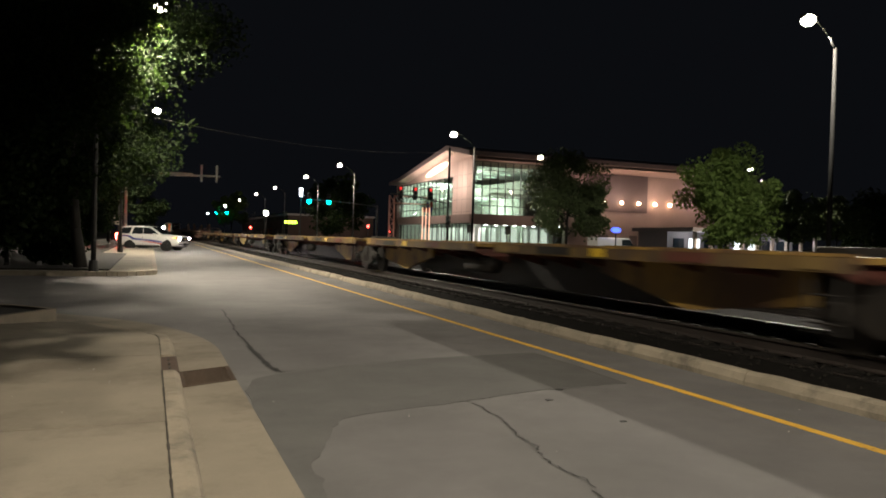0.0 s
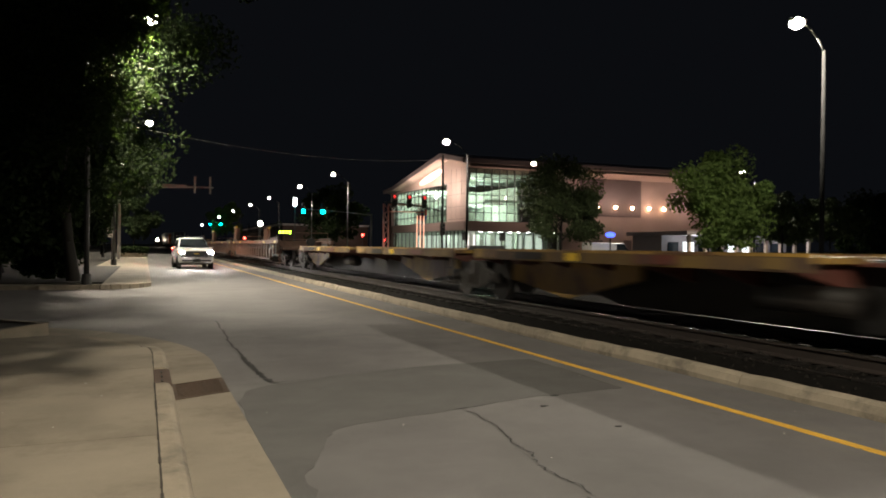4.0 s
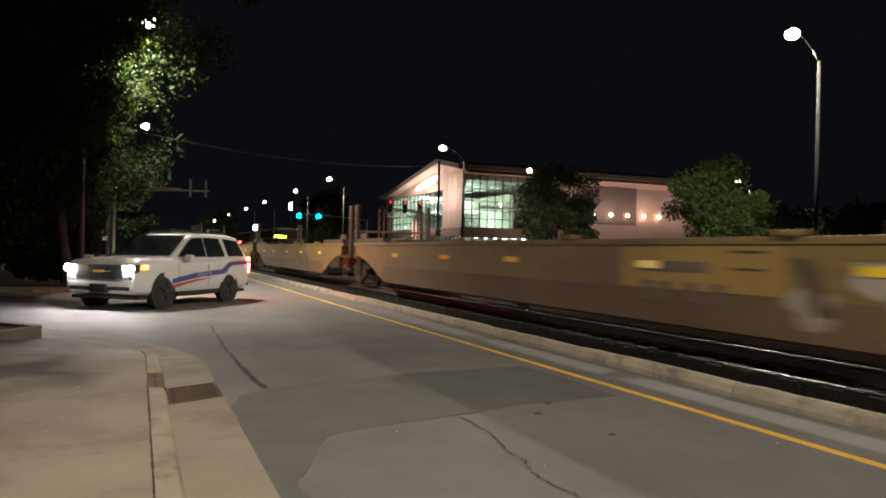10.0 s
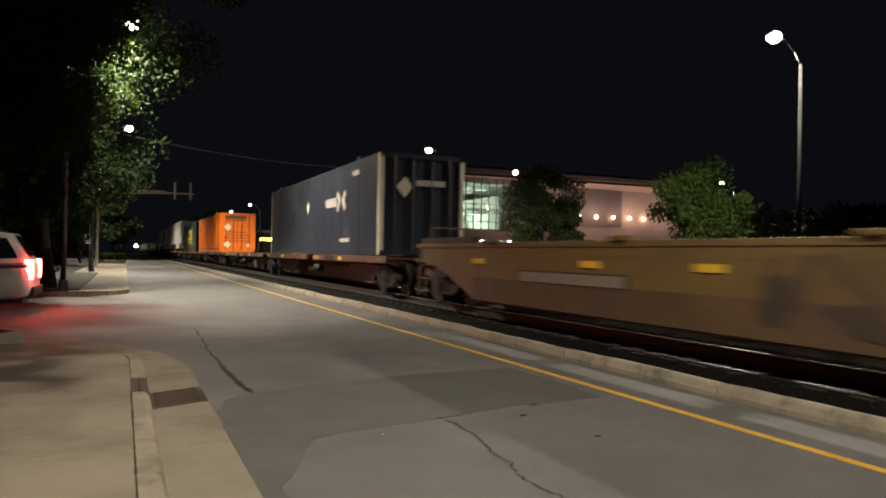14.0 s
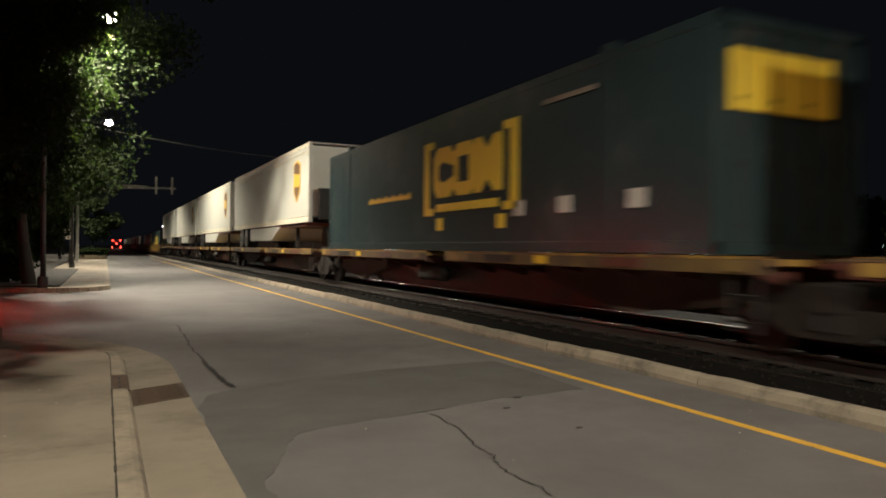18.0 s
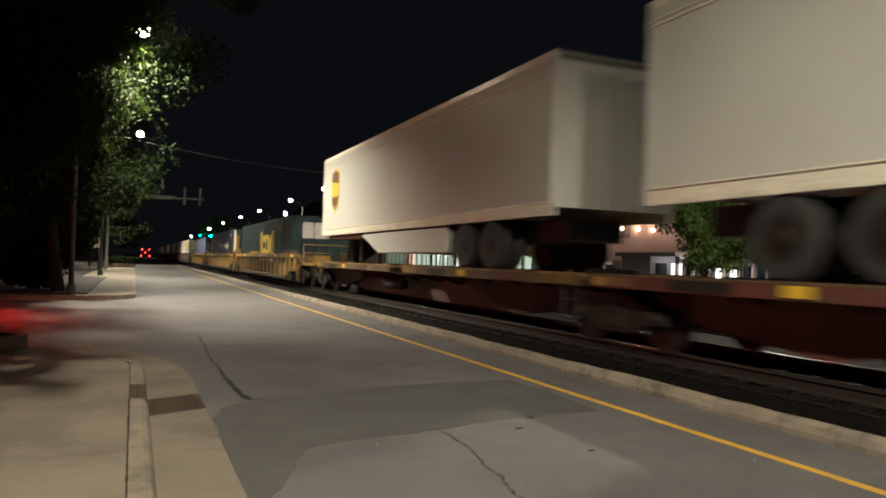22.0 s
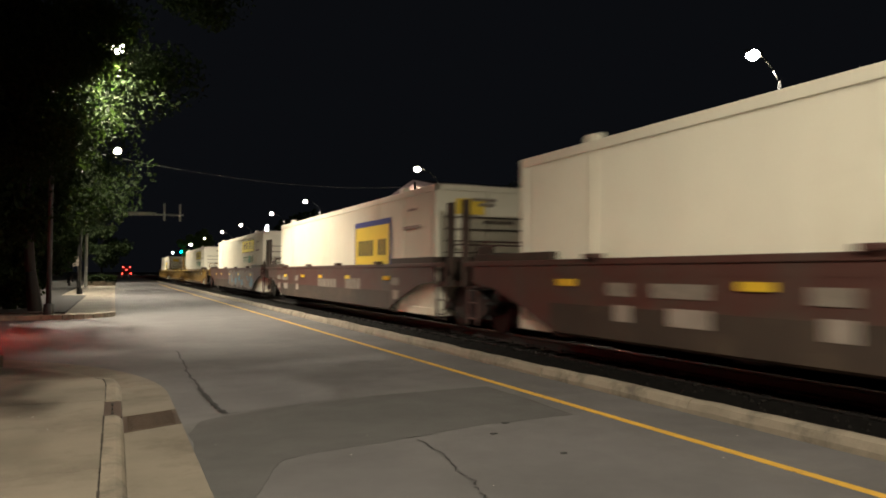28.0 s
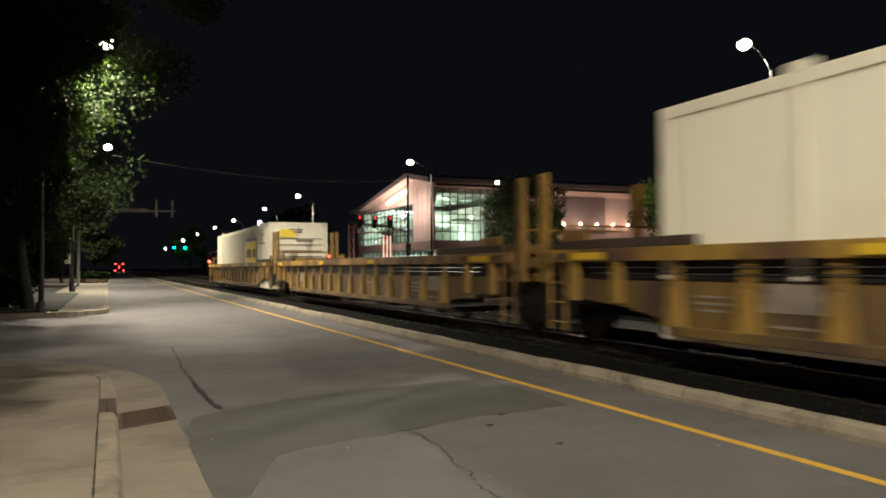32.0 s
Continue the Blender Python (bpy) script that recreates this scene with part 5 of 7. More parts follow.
def marks_dark(front_panel):
    c_paint = M_TEAL

    def f(c, L, H):
        for y in (4.51, 8.3):
            sidebar(c, "bracket_mark", M_LOGOYEL, y, y + 0.25, 0.75, 2.35)
        for y in (4.76, 8.07):
            for z in (0.75, 2.2):
                sidebar(c, "bracket_mark", M_LOGOYEL, y, y + 0.23, z, z + 0.15)
        for kind, y0, y1, z0, z1 in ((0, 7.05, 8.05, 1.12, 2.18), (1, 6.1, 7.1, 1.12, 2.18), (2, 5.05, 6.15, 1.12, 2.18)):
            ch = 0.2 if kind < 2 else 0.02
            poly_mark(c, "emblem_block", M_LOGOYEL, [(y0, z0 + ch), (y0 + ch, z0), (y1 - ch, z0), (y1, z0 + ch), (y1, z1 - ch), (y1 - ch, z1), (y0 + ch, z1), (y0, z1 - ch)], d=0.012 + 0.0008 * kind)
            yi, zi = (y0 + y1) / 2, (z0 + z1) / 2
            cuts = {0: [[(y0 - 0.01, zi - 0.1), (yi, zi - 0.22), (yi + 0.22, zi - 0.14), (yi + 0.22, zi + 0.14), (yi, zi + 0.22), (y0 - 0.01, zi + 0.1)]],
                    1: [[(yi - 0.22, zi - 0.26), (yi + 0.22, zi - 0.26), (yi + 0.22, zi + 0.26), (yi - 0.22, zi + 0.26)]],
                    2: [[(yi - 0.26, z1 + 0.01), (yi, zi + 0.3), (yi + 0.26, z1 + 0.01)], [(yi - 0.26, z0 - 0.01), (yi + 0.26, z0 - 0.01), (yi, zi - 0.3)]]}[kind]
            for cut in cuts:
                poly_mark(c, "emblem_notch", c_paint, cut, d=0.0175)
        for k in range(10):
            sidebar(c, "letter_bar", M_LOGOYEL, 5.2 + k * 0.275, 5.43 + k * 0.275, 0.82, 0.98)
        for y in (7.6, 4.95):
            sidebar(c, "square_mark", M_LOGOYEL, y, y + 0.28, 0.42, 0.68)
        for k in range(17):
            sidebar(c, "letter_bar", M_GOLD, 9.4 + k * 0.175, 9.53 + k * 0.175, 1.2, 1.3 if k % 3 else 1.35)
        sidebar(c, "text_bar", M_STENCIL, 2.3, 3.7, 2.4, 2.48)
        for y in (1.2, 2.9, 4.3):
            sidebar(c, "label_plate", M_WHITEBAR, y, y + 0.35, 0.62, 0.88)
        bm = bm_new()
        box(bm, -1.05, 0.75, 0.004, 0.03, 1.75, 2.5) if front_panel is M_LOGOYEL else box(bm, -0.85, 0.75, 0.004, 0.03, 1.9, 2.62)
        part("end_panel", bm, front_panel, c)
    return f


def marks_navy(c, L, H):
    y = 3.95
    for pts in ([(y, 1.75), (y + 0.35, 1.4), (y + 0.5, 1.55), (y + 0.3, 1.75), (y + 0.5, 1.95), (y + 0.35, 2.1)], [(y - 0.1, 1.75), (y - 0.45, 1.4), (y - 0.6, 1.55), (y - 0.4, 1.75), (y - 0.6, 1.95), (y - 0.45, 2.1)]):
        poly_mark(c, "chevron_mark", M_WHITEBAR, pts)
    for k in range(5):
        sidebar(c, "letter_bar", M_WHITEBAR, 4.5 + k * 0.27, 4.73 + k * 0.27, 1.6, 1.9)
    poly_mark(c, "diamond_mark", M_CREAM, [(8.38, 1.75), (8.57, 1.5), (8.76, 1.75), (8.57, 2.0)])
    sidebar(c, "text_bar", M_WHITEBAR, 2.9, 4.0, 0.4, 0.52)
    sidebar(c, "text_bar", M_WHITEBAR, 1.9, 2.6, 2.45, 2.6)
    bm = bm_new()
    prism(bm, [(-0.8, 1.95), (-0.55, 1.65), (-0.3, 1.95), (-0.55, 2.25)], "y", 0.004, 0.03)
    part("diamond_mark", bm, M_CREAM, c)
    bm = bm_new()
    box(bm, -0.2, 0.7, 0.004, 0.03, 2.0, 2.16)
    part("text_bar", bm, M_WHITEBAR, c)


def marks_white(boxed, text):
    def f(c, L, H):
        y0, y1 = 2.7, 6.2
        if boxed:
            sidebar(c, "sign_border", M_DARKBLUEMARK, y0 + 0.1, y1 - 0.4, 0.95, 2.35, d=0.014)
            sidebar(c, "sign_panel", M_LOGOYEL, y0 + 0.2, y1 - 0.5, 1.05, 2.2, d=0.02, label="bright yellow sign panel")
            zc = 1.4
            for k in range(7):
                if k != 2:
                    sidebar(c, "letter_bar", M_BLACK, y0 + 0.45 + k * 0.34, y0 + 0.68 + k * 0.34, zc, zc + 0.42, d=0.026)
        else:
            y0, y1 = 2.42, 6.05
            sidebar(c, "sign_panel", M_SIGNYEL, y0, y1, 1.99, 2.57, d=0.014, label="yellow sign panel between thin dark lines")
            for z in (1.965, 2.57):
                sidebar(c, "border_line", M_BLACK, y0 - 0.05, y1 + 0.05, z, z + 0.028, d=0.018)
            for k in range(7):
                if k != 2:
                    sidebar(c, "letter_bar", M_LOGOBROWN, y0 + 0.8 + k * 0.34, y0 + 0.97 + k * 0.34 + 0.05 * (k % 2), 2.14, 2.48, d=0.02)
            for k in range(4):
                sidebar(c, "stripe_bar", M_LOGOBROWN, y0 + 0.15, y0 + 0.62, 2.13 + k * 0.09, 2.16 + k * 0.09, d=0.02)
                sidebar(c, "stripe_bar", M_LOGOBROWN, y1 - 0.55, y1 - 0.15, 2.13 + k * 0.09, 2.16 + k * 0.09, d=0.02)
        if text:
            sidebar(c, "text_block", M_GREEN, y0 + 1.0, y0 + 1.55, 1.42, 1.78)
            for k in range(4):
                sidebar(c, "letter_bar", M_GREYGREEN, y0 + 0.2 + k * 0.2, y0 + 0.3 + k * 0.2, 1.4 if k % 2 else 1.5, 1.82 - 0.04 * k)
            for k in range(5):
                sidebar(c, "letter_bar", M_GREYGREEN, y0 + 1.75 + k * 0.34, y0 + 1.98 + k * 0.34, 1.66, 1.76)
                sidebar(c, "letter_bar", M_PALEGREEN, y0 + 1.7 + k * 0.34, y0 + 1.9 + k * 0.34, 1.42 if k % 2 else 1.5, 1.62)
        sidebar(c, "text_bar", M_GRAFF2, 0.9, 1.9, 1.98, 2.05)
        sidebar(c, "text_bar", M_GRAFF2, 1.1, 1.6, 2.4, 2.45)
        for z in (1.38, 1.64, 1.90, 2.17):
            bm = bm_new()
            box(bm, -1.08, 1.08, -0.012, 0.03, z, z + 0.028)
            part("nose_rib", bm, M_GRIME, c)
        for x0, x1, z in ((-0.4, 0.2, 2.55), (-0.25, 0.15, 2.44), (-0.1, 0.65, 2.06)):
            bm = bm_new()
            box(bm, x0, x1, -0.008, 0.03, z, z + 0.07)
            part("text_bar", bm, M_STENCIL, c)
        if boxed:
            bm = bm_new()
            box(bm, -0.8, -0.1, -0.006, 0.03, 2.25, 2.6)
            part("end_panel", bm, M_LOGOYEL, c)
    return f


def marks_blue(c, L, H):
    sidebar(c, "sign_panel", M_LOGOYEL, L - 1.6, L - 0.9, 2.15, 2.5)


def trailer(u0, reverse, label):
    """A road trailer, box 16.15 m long, bottom of the box 2.0 m above the rail."""
    L, H, zb, W = 16.15, 2.83, 2.01, 1.3
    t = thing("trailer", pose(TRACK_X, u0, RAIL_Z), label, "trailer", group="trailers on the train")
    MOVING.append((t, u0, RAIL_Z))

    def yy(v):
        return L - v if reverse else v
    bm = bm_new()
    box(bm, -W + 0.008, W - 0.008, 0.02, L - 0.02, zb + 0.2, zb + H - 0.12)
    part("body", bm, M_TRAILER, t, bevel=0.03)
    for s in (-1, 1):
        for z0, z1, nm in ((zb, zb + 0.2, "bottom_rail"), (zb + H - 0.14, zb + H, "top_rail"), (zb + H - 0.3, zb + H - 0.27, "rub_strip"), (zb + H - 0.38, zb + H - 0.35, "rub_strip"), (zb + 0.22, zb + 0.24, "rub_strip")):
            bm = bm_new()
            x = s * (W + (0.014 if nm == "rub_strip" else 0.004))
            box(bm, min(x, x - s * 0.08), max(x, x - s * 0.08), 0.0, L, z0, z1)
            part(nm, bm, M_ALU_HIGHLIT, t, bevel=0.012)
        bm = bm_new()
        for k in range(60):
            tube(bm, (s * (W - 0.002), 0.2 + k * 0.267, zb + 0.13), (s * (W + 0.008), 0.2 + k * 0.267, zb + 0.13), 0.02, 0.012, 6)
        part("rivets", bm, M_ALU_HIGHLIT, t)
        for y in (0.0, L - 0.14):
            bm = bm_new()
            x = s * (W + 0.005)
            box(bm, min(x, x - s * 0.14), max(x, x - s * 0.14), y, y + 0.14, zb, zb + H)
            part("corner_post", bm, M_TRAILER, t, bevel=0.02)
        bm = bm_new()
        x = s * (W + 0.009)
        for k in range(16):
            box(bm, min(x, x - s * 0.01), max(x, x - s * 0.01), 0.4 + k * 0.98, 0.75 + k * 0.98, zb + 0.02, zb + 0.07)
        part("reflector_tape", bm, M_REDMARK if s > 0 else M_CREAM, t)
    bm = bm_new()
    box(bm, -W + 0.03, W - 0.03, 0.03, L - 0.03, zb + H - 0.04, zb + H - 0.01)
    part("roof", bm, M_TRAILER, t)
    # shield emblem near the nose
    y = yy(1.75)
    outer = [(y - 0.5, 2.05), (y - 0.5, 1.25), (y - 0.42, 0.95), (y, 0.62), (y + 0.42, 0.95), (y + 0.5, 1.25), (y + 0.5, 2.05), (y, 2.2)]
    poly_mark(t, "shield_emblem", M_GOLD, [(a, b + zb + 0.15) for a, b in outer], x=-W, d=0.012, label="brown and gold shield emblem")
    poly_mark(t, "shield_top", M_LOGOBROWN, [(a, b + zb + 0.15) for a, b in [(y - 0.43, 1.62), (y + 0.43, 1.75), (y + 0.43, 2.0), (y, 2.12), (y - 0.43, 2.0)]], x=-W, d=0.018)
    poly_mark(t, "shield_lower", M_LOGOBROWN, [(a, b + zb + 0.15) for a, b in [(y - 0.42, 1.2), (y - 0.36, 1.0), (y, 0.72), (y + 0.36, 1.0), (y + 0.42, 1.2)]], x=-W, d=0.018)
    # underbody
    bm = bm_new()
    a, b, c0 = yy(5.0), yy(6.6), yy(11.6)
    prism(bm, [(a, zb - 0.12), (b, zb - 0.62), (c0, zb - 0.62), (c0, zb - 0.05), (a, zb - 0.05)], "x", -W + 0.06, W - 0.06)
    part("drop_belly", bm, M_TRAILER, t, "white drop-frame belly", bevel=0.02)
    bm = bm_new()
    box(bm, -W + 0.1, W - 0.1, min(yy(0.6), yy(11.6)), max(yy(0.6), yy(11.6)), zb - 0.12, zb)
    part("under_frame", bm, M_CARRED, t)
    bm = bm_new()
    box(bm, -0.6, 0.6, min(yy(11.8), yy(15.6)), max(yy(11.8), yy(15.6)), zb - 0.4, zb)
    part("axle_frame", bm, M_BLACK, t)
    for w in (12.6, 13.85):
        for s in (-1, 1):
            for o in (0.0, 0.3):
                bm = bm_new()
                yw = yy(w)
                x0 = s * (W - 0.02 - o)
                n = 20
                for r0, r1, xa, xb in ((0.44, 0.5, 0.0, 0.05), (0.5, 0.5, 0.05, 0.22), (0.5, 0.44, 0.22, 0.27)):
                    tube(bm, (x0 - s * xa, yw, zb - 0.48), (x0 - s * xb, yw, zb - 0.48), r0, r1, n, caps=True)
                bmesh.ops.remove_doubles(bm, verts=bm.verts[:], dist=0.001)
                ty = part("tyre", bm, M_RUBBER, t)
                if o == 0.0:
                    bm = bm_new()
                    tube(bm, (x0 + s * 0.004, yw, zb - 0.48), (x0 - s * 0.1, yw, zb - 0.48), 0.27, 0.22, 16)
                    tube(bm, (x0 + s * 0.03, yw, zb - 0.48), (x0, yw, zb - 0.48), 0.1, 0.13, 10)
                    part("rim", bm, M_WHEEL, ty)
    for s in (-1, 1):
        bm = bm_new()
        box(bm, s * 0.8 - 0.06, s * 0.8 + 0.06, yy(3.6) - 0.06, yy(3.6) + 0.06, 1.05, zb)
        part("landing_gear", bm, M_BLACK, t)
    # hitch stand below the nose
    bm = bm_new()
    yk = yy(0.95)
    prism(bm, [(yk - 0.5, 1.0), (yk + 0.5, 1.0), (yk + 0.25, zb - 0.1), (yk - 0.25, zb - 0.1)], "x", -0.45, 0.45)
    part("hitch_stand", bm, M_GREASE, t)
    # rear doors
    ye = yy(L)
    for s in (-1, 1):
        bm = bm_new()
        box(bm, min(s * 0.02, s * (W - 0.1)), max(s * 0.02, s * (W - 0.1)), ye - 0.02, ye + 0.02, zb + 0.15, zb + H - 0.15)
        part("rear_door", bm, M_TRAILER, t)
    bm = bm_new()
    yn = yy(0.0)
    box(bm, -0.95, 0.1, yn - 0.12, yn + 0.12, zb + 0.1, zb + 1.2)
    part("front_box", bm, M_BLACK, t)


def blob(car, name, m, y, z, ry, rz, rng, d):
    """A sprayed patch with an uneven round outline on the near side of a well car."""
    ph = [rng.uniform(0, 6.28) for _ in range(3)]
    pts = []
    for k in range(22):
        a = k * 2 * math.pi / 22
        r = 1 + 0.2 * math.sin(2 * a + ph[0]) + 0.14 * math.sin(3 * a + ph[1]) + 0.1 * math.sin(5 * a + ph[2])
        pts.append((y + ry * r * math.cos(a), max(0.3, min(1.24, z + rz * r * math.sin(a)))))
    poly_mark(car, name, m, pts, x=-1.4745, d=d)


def graffiti(seed, mats, y0, y1, base=None):
    """Sprayed patches and letter-like strokes in a row; base: a large pale undercoat."""
    def f(car, L):
        rng = random.Random(seed)
        k, end = 0, min(y1, L - 3.5)
        if base:
            y = y0 + 0.6
            while y < end:
                blob(car, "graffiti_patch", base, y, rng.uniform(0.68, 0.8), rng.uniform(0.9, 1.2), rng.uniform(0.42, 0.55), rng, 0.0035 + 0.0003 * (k % 5))
                y += rng.uniform(0.9, 1.3)
                k += 1
        y = y0
        while y < end:
            m = rng.choice(mats)
            w = rng.uniform(0.5, 1.0)
            k += 1
            blob(car, "graffiti_patch", m, y + w * 0.5, rng.uniform(0.55, 0.95), w * rng.uniform(0.3, 0.55), rng.uniform(0.12, 0.28), rng, 0.006 + 0.0004 * (k % 18))
            z0, z1 = rng.uniform(0.42, 0.6), rng.uniform(0.9, 1.2)
            m = rng.choice(mats)
            for _ in range(rng.randint(1, 2)):
                a, b, t = rng.uniform(0, w), rng.uniform(0, w), rng.uniform(0.08, 0.2)
                k += 1
                poly_mark(car, "graffiti_stroke", m, [(y + a, z0), (y + a + t, z0 + rng.uniform(-0.05, 0.05)), (y + b + t * 1.3, z1), (y + b, z1 - rng.uniform(-0.06, 0.06))], x=-1.4745, d=0.006 + 0.0004 * (k % 18))
            y += w * rng.uniform(0.9, 1.4)
    return f


def marks_tan_lead(car, L):
    """A cleaner yellow panel with a dark worn emblem, and pale spray beside it."""
    sidebar(car, "repaint_panel", M_TANYELLOW, 4.85, 7.7, 0.7, 1.25, x=-1.4745, d=0.004)
    sidebar(car, "emblem_bar", M_GRAFF3, 6.0, 7.3, 0.92, 1.06, x=-1.4745, d=0.009)
    for y in (5.7, 6.15, 6.65, 7.0):
        sidebar(car, "emblem_bar", M_GRAFF3, y, y + 0.22, 0.55, 0.8, x=-1.4745, d=0.009)
    for y, z in ((5.1, 1.17), (5.1, 0.97)):
        sidebar(car, "text_bar", M_GRIME, y, y + 0.5, z, z + 0.03, x=-1.4745, d=0.009)
    graffiti(21, [M_GRAFF2, M_STENCIL, M_GRIME], 2.6, 4.6)(car, L)
    sidebar(car, "text_bar", M_REFLECT, 1.6, 2.5, 0.86, 0.95, x=-1.4745, d=0.009)


def marks_tan_tail(car, L):
    sidebar(car, "plate_border", M_GRIME, 11.9, 15.0, 0.66, 0.88, x=-1.4745, d=0.006)
    sidebar(car, "name_plate", M_STENCIL, 11.98, 14.92, 0.69, 0.85, x=-1.4745, d=0.011)
    graffiti(8, [M_STENCIL, M_GRIME, M_TANGRIME], 4, 9)(car, L)


def marks_brown(car, L):
    """Faded pale letter blocks and small data blocks."""
    rng = random.Random(31)
    for y0, n in ((6.0, 4), (8.4, 6)):
        for k in range(n):
            h = 0.3 if n == 4 else 0.26
            sidebar(car, "letter_block", M_STENCIL, y0 + k * 0.36, y0 + k * 0.36 + rng.uniform(0.26, 0.33), 0.68, 0.68 + h, x=-1.474, d=0.008)
    for y, w in ((3.0, 0.5), (13.4, 0.5), (15.2, 1.0), (16.6, 0.5)):
        sidebar(car, "data_block", M_STENCIL, y, y + w, 0.84, 1.02, x=-1.474, d=0.008)
        sidebar(car, "data_block", M_GRAFF2, y, y + w * 0.7, 0.5, 0.72, x=-1.474, d=0.008)


def build_train():
    Y = "yellow skeleton spine car, empty, with low decks on trucks"
    # black sills carry the shade below the yellow cars' decks
    spine_car(-14.0, 5.2, M_CARYELLOW, "end", False, Y, sill=M_BLACK)
    spine_car(5.2, 24.3, M_CARYELLOW, True, False, Y, sill=M_BLACK)
    spine_car(24.3, 43.6, M_CARYELLOW, True, "end", Y, sill=M_BLACK)
    spine_car(45.6, 65.2, M_CARYELLOW, "end", False, Y, sill=M_BLACK)
    spine_car(65.2, 84.0, M_CARYELLOW, True, False, Y, sill=M_BLACK)
    spine_car(84.0, 104.2, M_CARYELLOW, True, "end", Y, sill=M_BLACK)
    R = "rusty brown ribbed well car, empty, with ladders at its ends"
    well_car(106.6, 129.0, "ribbed", M_CARRUST, M_RUSTDARK, front_truck="end", label=R, seed=1, posts="plate")
    well_car(129.0, 149.3, "ribbed", M_CARRUST, M_RUSTDARK, front_truck=False, label=R, seed=2, posts="plate")
    well_car(149.3, 171.2, "ribbed", M_CARBROWN, M_RUSTDARK, front_truck=False, rear_truck="end", label=R, seed=3, posts="plate")
    T = "faded tan smooth-sided well car, empty, with graffiti"
    well_car(173.4, 195.8, "smooth", M_CARTAN, front_truck="end", label=T, seed=4, marks=marks_tan_lead, posts="slim")
    well_car(195.8, 216.9, "smooth", M_CARTAN, front_truck=False, label=T, seed=5, marks=graffiti(6, [M_GRAFF3], 6, 9), posts="slim")
    well_car(216.9, 237.5, "smooth", M_CARTAN, front_truck=False, label=T, seed=6, marks=graffiti(7, [M_GRAFF3, M_GRIME, M_STENCIL, M_TANGRIME], 3, 17, base=M_TANYELLOW), posts="slim")
    well_car(237.5, 257.9, "smooth", M_CARTAN, front_truck=False, rear_truck="end", label=T, seed=7, marks=marks_tan_tail, posts="slim")
    S = "dark red spine car carrying a load on trucks"
    E = "dark red spine car, empty, with low decks on trucks"
    spine_car(259.4, 278.2, M_CARRED, "end", False, S)
    spine_car(278.2, 296.6, M_CARYELLOW, True, False, E)
    spine_car(296.6, 315.2, M_CARRED, True, False, S)
    spine_car(315.2, 334.2, M_CARYELLOW, True, False, S)
    spine_car(334.2, 352.2, M_CARYELLOW, True, False, S)
    spine_car(352.2, 370.0, M_CARYELLOW, True, False, S)
    spine_car(370.0, 387.9, M_CARRED, True, False, S)
    spine_car(387.9, 407.4, M_CARYELLOW, True, "end", S)
    container(260.6, 16.15, 1.08, M_NAVY, "dark navy smooth container with cream corner posts on a spine car", corr=False, post=M_CREAM, marks=marks_navy)
    container(297.4, 16.15, 1.08, M_ORANGE, "bright orange smooth container on a spine car", corr=False, marks=marks_orange)
    container(316.5, 16.15, 1.08, M_TEAL, "dark blue container with yellow emblem on a spine car", corr=False, marks=marks_dark(M_LOGOYEL))
    W = "silver-white road trailer with brown shield emblem on a spine car"
    trailer(335.3, False, W)
    trailer(353.0, False, W)
    trailer(370.8, False, W)
    trailer(389.4, True, W)
    G = "yellow ribbed well car carrying a container"
    well_car(408.6, 429.7, "ribbed", M_CARYELLOW, M_YELLOWDARK, front_truck="end", label=G, seed=8, posts="slim")
    well_car(429.7, 450.9, "ribbed", M_CARYELLOW, M_YELLOWDARK, front_truck=False, label=G, seed=9, posts="slim")
    well_car(450.9, 471.4, "ribbed", M_CARYELLOW, M_YELLOWDARK, front_truck=False, rear_truck="end", label=G, seed=10, posts="slim")
    container(411.2, 16.15, 0.17, M_TEAL, "dark blue container with yellow emblem in a well car", corr=False, marks=marks_dark(M_WHITEBAR))
    container(431.3, 16.15, 0.17, M_NAVY, "dark navy container with cream corner posts in a well car", corr=False, post=M_CREAM, marks=marks_navy)
    container(453.1, 12.19, 0.17, M_BLUE, "faded blue corrugated forty-foot container in a well car", corr=True, marks=marks_blue, H=2.75)
    B = "mineral-brown smooth-sided well car carrying a white container"
    well_car(473.0, 495.2, "smooth", M_CARBROWN, front_truck="end", label=B, seed=11, marks=marks_brown, posts="slim")
    well_car(495.2, 515.3, "smooth", M_CARBROWN, front_truck=False, label=B, seed=12, marks=marks_brown, posts="slim")
    well_car(515.3, 536.6, "smooth", M_CARBROWN, front_truck=False, rear_truck="end", label="brown smooth-sided well car covered in pale blue graffiti", seed=13, marks=graffiti(9, [M_GRAFF1, M_GRAFF1, M_PEACH, M_GRAFF3, M_STENCIL], 3, 11, base=M_GRAFFBASE), posts="slim")
    well_car(538.4, 560.4, "ribbed", M_CARYELLOW, M_YELLOWDARK, front_truck="end", label=G, seed=14, posts="slim")
    well_car(560.4, 580.6, "ribbed", M_CARYELLOW, M_YELLOWDARK, front_truck=False, label="yellow ribbed well car, empty", seed=15, posts="slim")
    well_car(580.6, 602.0, "ribbed", M_CARYELLOW, M_YELLOWDARK, front_truck=False, rear_truck="end", label=G, seed=16, posts="slim")
    C = "white corrugated container with yellow sign panel in a well car"
    container(476.6, 16.15, 0.2, M_WHITE, C, marks=marks_white(False, True))
    container(496.4, 16.15, 0.2, M_WHITE, C, marks=marks_white(True, False))
    container(516.7, 16.15, 0.2, M_WHITE, C, marks=marks_white(False, True))
    container(541.25, 16.15, 0.2, M_WHITE, C, marks=marks_white(False, True))
